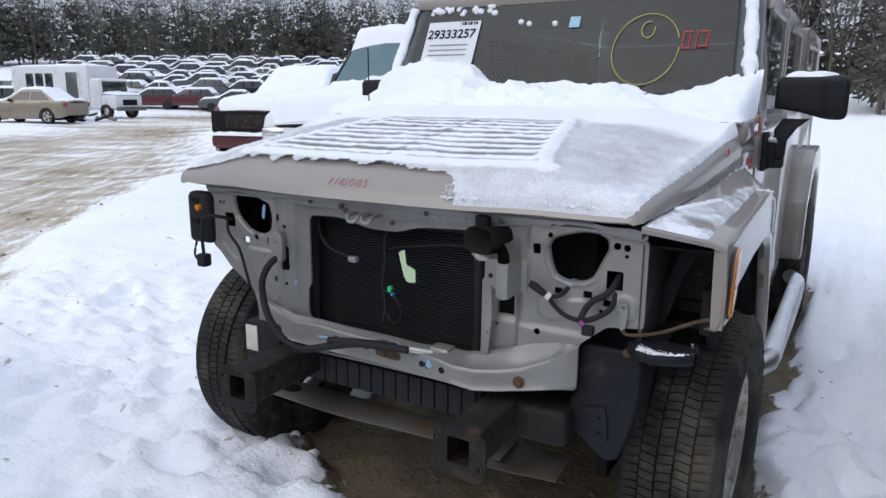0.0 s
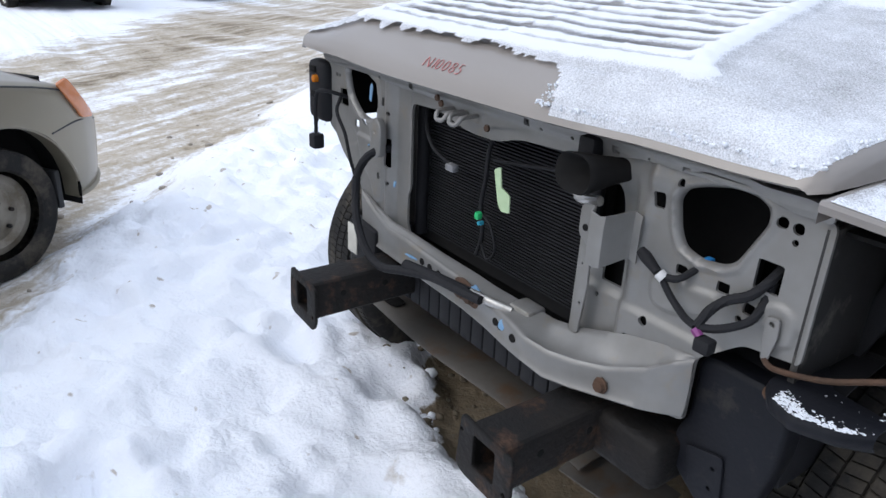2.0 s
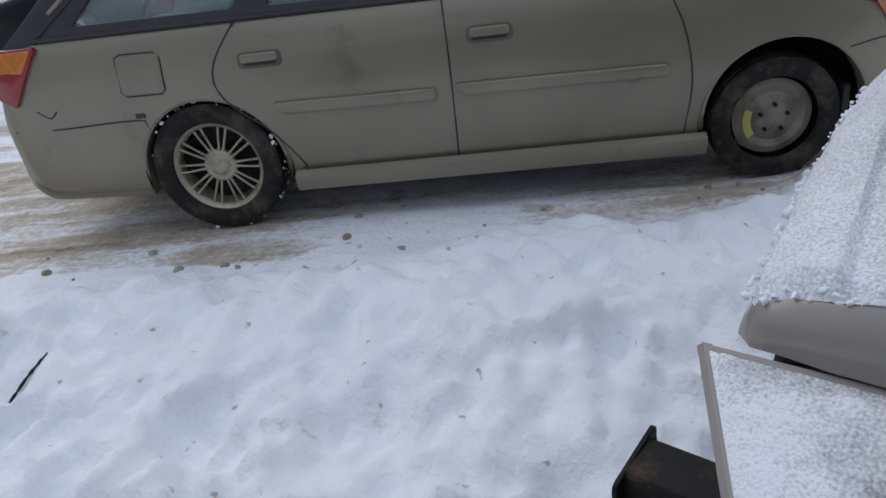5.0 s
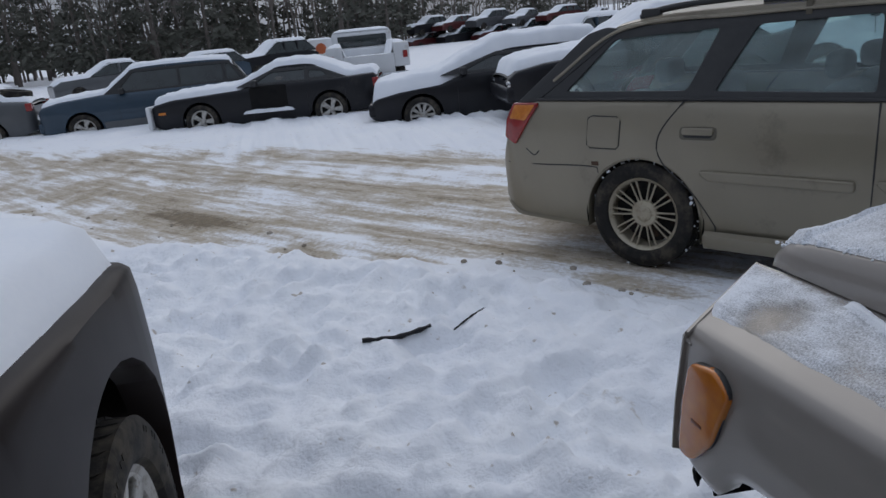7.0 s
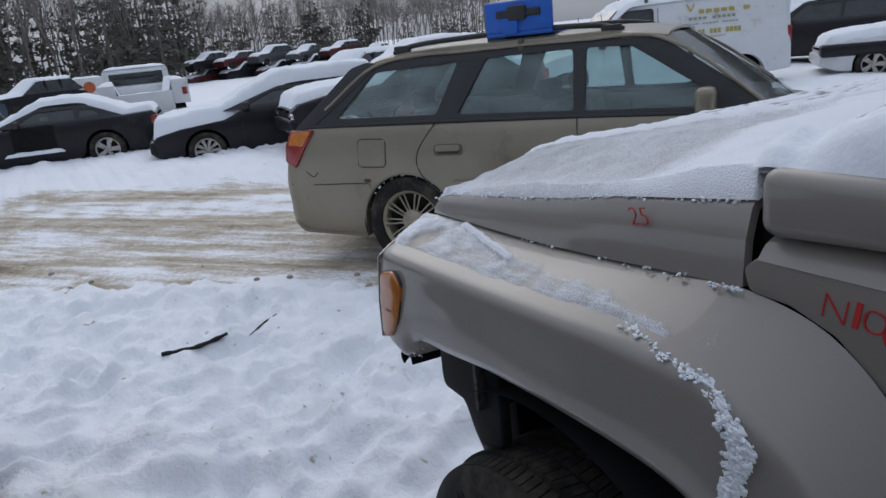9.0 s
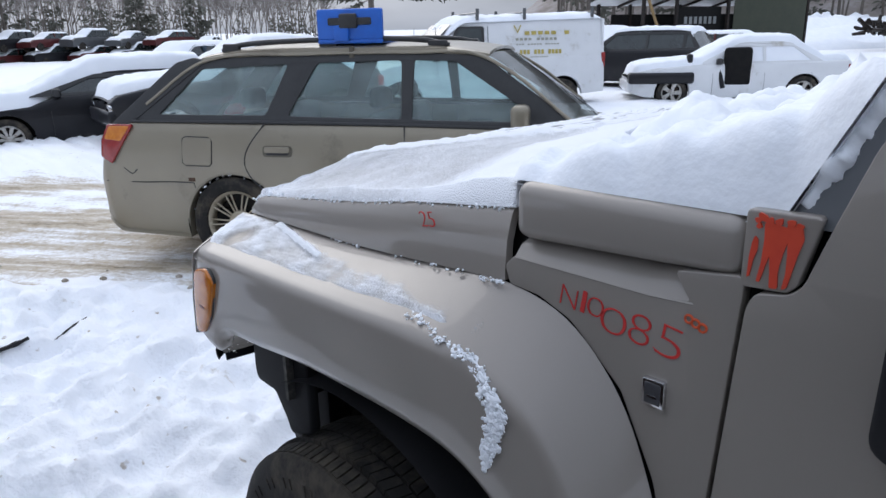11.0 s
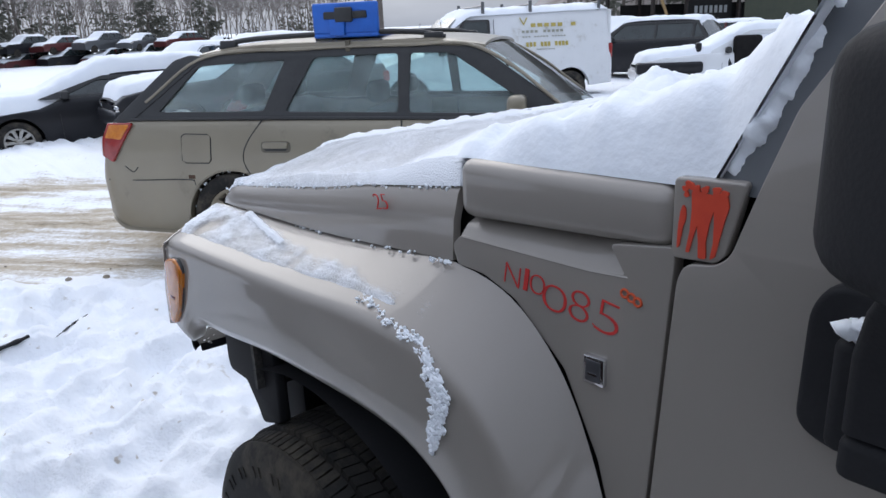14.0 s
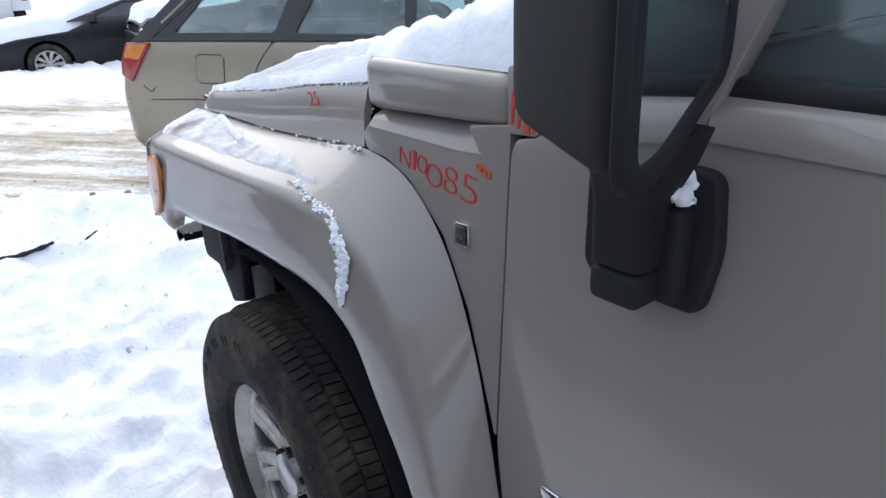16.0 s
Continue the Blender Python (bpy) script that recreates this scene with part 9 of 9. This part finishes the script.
shed = thing("open_shed", "open pole shed with a pale sloping roof and dark tarpaulin walls", "shed", SH)
M_TARP = surf("green_tarpaulin", (0.035, 0.042, 0.028), (0.055, 0.06, 0.04), 0.85, scale=1.2, bump=0.3, bscale=6)
M_STEELG = surf("roof_steel", (0.50, 0.51, 0.52), (0.42, 0.42, 0.43), 0.5, metal=0.2, scale=2)


def slope(b):
    """Tilts a level sheet so that it falls towards the back."""
    for v in b.verts:
        v.co.z -= 0.23 * v.co.y
    return b


part("roof", slope(block(-7.0, 7.0, -0.15, 4.3, 3.98, 4.16, 0.02)), M_STEELG, shed, "pale steel roof sheet")
part("fascia", block(-7.05, 7.05, -0.2, -0.13, 3.98, 4.24, 0.01), M_STEELG, shed)
snow_cover("roof_snow", frange(-7.0, 7.0, 30), frange(-0.1, 4.25, 14), lambda u, v: (u, v, 4.16 - 0.23 * v), 0.12, shed, "snow on the roof", 0.03)
for x in (-6.6, -4.2, -0.2, 6.6):
    for y in (0.1, 4.0):
        part("post", block(x - 0.08, x + 0.08, y - 0.08, y + 0.08, 0.0, 4.0 - 0.23 * y), M_FRAME, shed)
for x in (-5.0, -2.4, 0.2, 2.8, 5.4):
    part("rafter", slope(block(x - 0.05, x + 0.05, 0.0, 4.2, 3.84, 3.98)), M_FRAME, shed)
part("brace", tube([(-6.6, 0.0, 3.6), (-5.0, 0.0, 0.5)], 0.09, 6), surf("raw_timber", (0.30, 0.20, 0.09), None, 0.8), shed, "yellowish timber brace")
part("back_wall", block(-5.6, 6.9, 4.0, 4.07, 0.0, 2.5), M_DARK, shed)
part("tarpaulin", block(0.2, 6.4, 0.0, 0.06, 0.3, 3.7, 0.02), M_TARP, shed, "hanging green-brown tarpaulin")
part("banner", block(-3.9, -0.3, 0.5, 0.55, 0.6, 2.8, 0.02), M_DARK, shed, "black banner with pale lettering")
INK = surf("pale_ink", (0.22, 0.23, 0.23), None, 0.7)
for i in range(7):
    part("letter_bar", block(-3.2 + 0.38 * i, -2.98 + 0.38 * i, 0.48, 0.50, 1.85, 2.25), INK, shed)
for x in (-2.6, 0.4):
    part("strip_light", block(x - 0.9, x + 0.9, 1.5, 1.6, 3.42, 3.48), surf("tube_light", (0.8, 0.8, 0.78), None, 0.4), shed)
part("bulb", lathe([(-0.14, 0.0), (-0.1, 0.1), (0, 0.14), (0.1, 0.1), (0.14, 0.0)], 12, "z"), surf("warm_bulb", (0.9, 0.86, 0.75), (0.9, 0.85, 0.7), 0.4), shed, "pale bulb at the eave", m=Matrix.Translation((6.95, -0.15, 3.75)))


# heaps of snow-covered scrap
def heap(name, label, x, y, rx, ry, h, mat, seed):
    rows = []
    for i in frange(0, 1, 18):
        row = []
        for a in frange(0, 2 * math.pi, 37)[:-1]:
            px, py = x + rx * i * math.cos(a), y + ry * i * math.sin(a)
            z = h * (1 - i * i) ** 0.8 * (0.8 + 0.35 * fbm(px + seed, py, 0, 0.4) + 0.15 * fbm(px, py, seed, 1.6))
            row.append((px, py, ground_height(px, py) - 0.3 + 0.3 * min(1, z * 3) + z))
        rows.append(row)
    b = grid(rows, closed=True)
    bmesh.ops.recalc_face_normals(b, faces=b.faces[:])
    return tagged(part(name, b, mat, None, label, smooth=70), label, "heap")


heap("snow_heap", "long heap of earth under snow at the wood's edge", -64, 18, 16, 9, 3.6, M_SNOW, 3)
heap("hillside", "brown wooded hillside streaked with snow", -150, -50, 70, 60, 26, surf("wood_floor", (0.20, 0.165, 0.14), (0.42, 0.39, 0.38), 0.95, scale=0.25, bscale=2.0, spread=0.5), 4)
heap("snow_bank", "snow-covered bank below the hillside wood", -70, -24, 22, 11, 2.7, M_SNOW, 9)
pile = thing("scrap_pile", "pile of dark logs and scrap in the snow", "pile")
for k in range(90):
    a, r = random.uniform(0, 6.28), random.random() ** 0.5
    part("log", tube([(-55 + 6 * r * math.cos(a), -13 + 3 * r * math.sin(a), 0.9 + random.uniform(0, 1.1)), (-55 + 6 * r * math.cos(a) + random.uniform(-2, 2), -13 + 3 * r * math.sin(a) + random.uniform(-1, 1), 1.1 + random.uniform(0, 1.2))], random.uniform(0.06, 0.16), 5), M_FRAME, pile)
M_BARKED = surf("weathered_timber", (0.16, 0.14, 0.12), (0.24, 0.22, 0.20), 0.9, scale=3)
pile = thing("timber_pile", "low pile of snowy timber beside the track", "pile")
for k in range(40):
    x, y = -35 + random.uniform(-4.5, 4.5), 20.3 + random.uniform(-1, 1)
    z = ground_height(x, y)
    part("timber", tube([(x, y, z + 0.1), (x + random.uniform(-1.6, 1.6), y + random.uniform(-1.2, 1.2), z + 0.15 + random.uniform(0, 0.35))], random.uniform(0.05, 0.12), 5), M_FRAME if k % 3 == 0 else (M_SNOW if k % 3 == 1 else M_BARKED), pile)

# ---- woods ----
M_BARK = surf("bark", (0.12, 0.10, 0.085), (0.17, 0.15, 0.135), 0.9, scale=5, bump=0.4, bscale=20)
M_NEEDLE = surf("needles", (0.082, 0.084, 0.066), (0.112, 0.112, 0.092), 0.8, scale=0.7, spread=0.8)
M_TWIG = surf("twigs", (0.17, 0.15, 0.14), (0.24, 0.215, 0.20), 0.9, scale=1)


def stick(V, F, a, c, r0, r1, n=4):
    d = (c - a)
    L = np.linalg.norm(d)
    d = d / max(L, 1e-6)
    s = np.cross(d, (0.3, 0.5, 0.8))
    s /= max(np.linalg.norm(s), 1e-6)
    t = np.cross(d, s)
    i0 = len(V)
    for p, r in ((a, r0), (c, r1)):
        for k in range(n):
            an = 2 * math.pi * k / n
            V.append(tuple(p + r * (math.cos(an) * s + math.sin(an) * t)))
    for k in range(n):
        F.append((i0 + k, i0 + (k + 1) % n, i0 + n + (k + 1) % n, i0 + n + k))


def needle_clump(V, F, p, out, size, rng, cards=4):
    """A spray of small drooping needle cards round a point."""
    for _ in range(cards):
        d = out + rng.normal(0, 0.45, 3)
        d /= max(np.linalg.norm(d), 1e-6)
        s = np.cross(d, rng.normal(0, 1, 3))
        s /= max(np.linalg.norm(s), 1e-6)
        L, w = size * rng.uniform(0.6, 1.3), size * rng.uniform(0.16, 0.34)
        o = p + rng.normal(0, size * 0.25, 3)
        i0 = len(V)
        V += [tuple(o - s * w * 0.5), tuple(o + d * L * 0.45 - s * w), tuple(o + d * L - (0, 0, 0.15 * L)), tuple(o + d * L * 0.5 + s * w), tuple(o + s * w * 0.5)]
        F.append((i0, i0 + 1, i0 + 2, i0 + 3, i0 + 4))


def conifer(x, y, z, h, rng, bark, need, dense=1.0, bare=0.12, spread=0.2, tiers=None, leaf=0.62, cards=None):
    V, F = bark
    lean = rng.normal(0, 0.012, 2)
    top = np.array((x + lean[0] * h, y + lean[1] * h, z + h))
    base = np.array((x, y, z))
    stick(V, F, base, base + (top - base) * 0.5, h * 0.016, h * 0.010, 6)
    stick(V, F, base + (top - base) * 0.5, top, h * 0.010, 0.02, 5)
    n = tiers or int(9 * dense + h * 0.8)
    for i in range(n):
        t = bare + (1 - bare) * (i + rng.uniform(0, 0.9)) / n
        reach = h * spread * (1 - t) ** 0.75 * rng.uniform(0.65, 1.25) + 0.15
        c = base + (top - base) * t
        m = max(3, int(5 * dense * (1 - 0.4 * t)))
        a0 = rng.uniform(0, 6.28)
        for k in range(m):
            a = a0 + 6.28 * k / m + rng.normal(0, 0.3)
            rr = reach * rng.uniform(0.55, 1.15)
            d = np.array((math.cos(a), math.sin(a), rng.uniform(-0.25, 0.15)))
            tip = c + d * rr
            if rr > 0.8:
                stick(V, F, c, tip, h * 0.003, 0.012, 3)
            for q in frange(0.3, 1.0, 14) if rr > 2.6 else ((0.4, 0.7, 1.0) if rr > 0.7 else (0.9,)):
                needle_clump(need[0], need[1], c + d * rr * q, d, min(leaf, max(0.28, rr * 0.42)), rng, cards or (4 if dense > 0.8 else 3))


def bare_tree(x, y, z, h, rng, bark, twig, level=4):
    def grow(p, d, L, r, lv):
        q = p + d * L
        stick(bark[0] if lv < 2 else twig[0], bark[1] if lv < 2 else twig[1], p, q, r, r * 0.72, 5 if lv == 0 else 3)
        if lv >= level:
            return
        n = 2 if lv == 0 else int(rng.integers(2, 4))
        for k in range(n):
            e = d + rng.normal(0, 0.30 + 0.05 * lv, 3) + np.array((0, 0, 0.12))
            e /= np.linalg.norm(e)
            grow(q, e, L * rng.uniform(0.55, 0.85), r * rng.uniform(0.5, 0.68), lv + 1)
        if lv < 3:
            e = d + rng.normal(0, 0.12, 3)
            e /= np.linalg.norm(e)
            grow(q, e, L * 0.75, r * 0.72, lv + 1)
    grow(np.array((x, y, z)), np.array((rng.normal(0, 0.04), rng.normal(0, 0.04), 1.0)), h * 0.34, h * 0.011, 0)


def finish_woods(name, label, bark, need, twig, snow=None):
    root = thing(name, label, "woods", kind="stuff")
    for nm, (V, F), mt in (("trunks", bark, M_BARK), ("needles", need, M_NEEDLE), ("twigs", twig, M_TWIG), ("snow_loads", snow or ([], []), M_SNOW)):
        if V:
            me = bpy.data.meshes.new(nm)
            me.from_pydata(V, [], F)
            part(nm, me, mt, root, smooth=0, kind="stuff")
    return root


def wood_belt(name, label, az0, az1, r0, r1, count, hmin, hmax, share, rng, dense=0.7, lift=0.0, snowy=0.0):
    """A belt of trees between two bearings (degrees left of +y) and two distances."""
    bark, need, twig, snow = ([], []), ([], []), ([], []), ([], [])
    for i in range(count):
        az = radians(az0 + (az1 - az0) * (i + rng.uniform(0, 1)) / count)
        r = r0 + (r1 - r0) * rng.uniform(0, 1) ** 0.8
        x, y = -math.sin(az) * r, math.cos(az) * r
        z = ground_height(x, y) - 0.2 + lift * (r - r0) / max(1, r1 - r0)
        h = rng.uniform(hmin, hmax)
        if rng.uniform() < share:
            conifer(x, y, z, h, rng, bark, need, dense, spread=rng.uniform(0.15, 0.24))
            if rng.uniform() < snowy:
                for k in range(26):
                    t = rng.uniform(0.25, 0.95)
                    a = rng.uniform(0, 6.28)
                    rr = h * 0.16 * (1 - t) ** 0.75
                    needle_clump(snow[0], snow[1], np.array((x + rr * math.cos(a), y + rr * math.sin(a), z + h * t)), np.array((math.cos(a), math.sin(a), 0.0)), 0.5, rng, 2)
        else:
            bare_tree(x, y, z, h * rng.uniform(0.9, 1.15), rng, bark, twig, 4)
    return finish_woods(name, label, bark, need, twig, snow)


rng = np.random.default_rng(8)
wood_belt("north_wood", "dark conifer wood dusted with snow behind the yard", 20, 78, 95, 135, 260, 7.5, 11.5, 0.85, rng, 1.1, 0.5, 0.5)
wood_belt("south_wood", "mixed wood of pines and bare trees beyond the yard", 168, 222, 62, 92, 190, 7.5, 13, 0.48, rng, 0.9)
wood_belt("far_wood", "low wood of bare trees and pines in the distance", 146, 168, 95, 130, 110, 7.0, 9.6, 0.22, rng, 0.8)
wood_belt("hill_wood", "bare hillside wood rising behind the shed", 92, 128, 80, 150, 430, 12, 18, 0.10, rng, 0.6, 9.0)
wood_belt("east_wood", "brown bare trees and pines close behind the yard", -14, 18, 58, 85, 95, 9, 14, 0.45, rng, 0.9)
wood_belt("back_wood", "wood that closes the yard behind the camera", 222, 345, 80, 115, 90, 12, 17, 0.6, rng, 0.5)

pine_bark, pine_need = ([], []), ([], [])
px, py = 1.5 - 0.611 * 60, 1.46 - 0.792 * 60
conifer(px, py, ground_height(px, py), 17.5, rng, pine_bark, pine_need, 1.1, 0.22, 0.37, 13, 0.40, 11)


def finish_tree(name, label, bark, need):
    root = thing(name, label, "tree")
    for nm, (V, F), mt in (("trunk", bark, M_BARK), ("crown", need, M_NEEDLE)):
        me = bpy.data.meshes.new(nm)
        me.from_pydata(V, [], F)
        part(nm, me, mt, root, smooth=0)


finish_tree("tall_pine", "tall pine with bare trunk and spreading tiers of needles", pine_bark, pine_need)
# two slimmer pines that stand above the low wood
for px, py, h in ((-25.1, -68.7, 7.9), (-29.8, -66.7, 7.7)):
    bk, nd = ([], []), ([], [])
    z = ground_height(px, py) - 0.2
    conifer(px, py, z, h - z, rng, bk, nd, 1.1, 0.15, 0.21, 17, 0.5, 6)
    finish_tree("pine_tree", "dark slender pine above the low distant wood", bk, nd)

# ---- small things on the ground ----
blade = thing("wiper_blade", "broken black trim strip half buried in the snow", "debris")
for pts, r in (([(1.17, -2.265), (1.01, -2.25), (0.93, -2.258), (0.83, -2.275)], 0.011), ([(0.71, -2.31), (0.61, -2.355), (0.515, -2.42)], 0.005)):
    part("strip", tube([(x, y, ground_height(x, y) + 0.008) for x, y in pts], r, 6, 12, 0.3), M_BLACK, blade)
random.seed(21)
b = bmesh.new()
for k in range(260):
    x, y = random.uniform(-0.7, 0.95), random.uniform(0.15, 1.3)
    bmesh.ops.create_icosphere(b, subdivisions=1, radius=random.uniform(0.004, 0.018), matrix=Matrix.Translation((x, y, ground_height(x, y) + 0.003)) @ Matrix.Diagonal((1, random.uniform(0.6, 1.2), 0.6, 1)))
part("pebble", b, surf("pebble", (0.20, 0.165, 0.115), (0.11, 0.09, 0.065), 0.9, scale=20), thing("pebbles", "loose pebbles on the bare mud", "gravel", kind="stuff"), kind="stuff", smooth=50)
b = bmesh.new()
for k in range(300):
    x, y = random.uniform(-1.4, 1.2), random.uniform(-0.35, 0.5)
    h, mud, d = ground_masks(x, y)
    if 0.05 < mud < 0.8:
        bmesh.ops.create_icosphere(b, subdivisions=2, radius=random.uniform(0.008, 0.035), matrix=Matrix.Translation((x, y, h + 0.005)) @ Matrix.Diagonal((1, 1, 0.7, 1)))
for v in b.verts:
    v.co += 0.006 * Vector((fbm(v.co.x, v.co.y, v.co.z, 40), fbm(v.co.y, v.co.x, v.co.z, 40), fbm(v.co.z, v.co.y, v.co.x, 40)))
part("snow_clod", b, M_SNOW, thing("snow_clods", "crumbled snow clods along the mud edge", "snow", kind="stuff"), kind="stuff", smooth=70)
b = bmesh.new()
for k in range(70):
    u, v = random.uniform(-7, 9), 0
    v = lerp(u, NEAR_U, NEAR_V) - abs(random.gauss(0, 0.45))
    p = TRACK_AT + TRACK * u + ACROSS * v
    bmesh.ops.create_icosphere(b, subdivisions=1, radius=random.uniform(0.008, 0.03), matrix=Matrix.Translation((p.x, p.y, ground_height(p.x, p.y) + 0.004)) @ Matrix.Diagonal((1, random.uniform(0.6, 1.3), 0.7, 1)))
part("dirt_clod", b, surf("dirt_clod", (0.22, 0.18, 0.13), (0.42, 0.38, 0.33), 0.9, scale=9), thing("dirt_clods", "frozen dirt clods along the track edge", "dirt", kind="stuff"), kind="stuff", smooth=60)
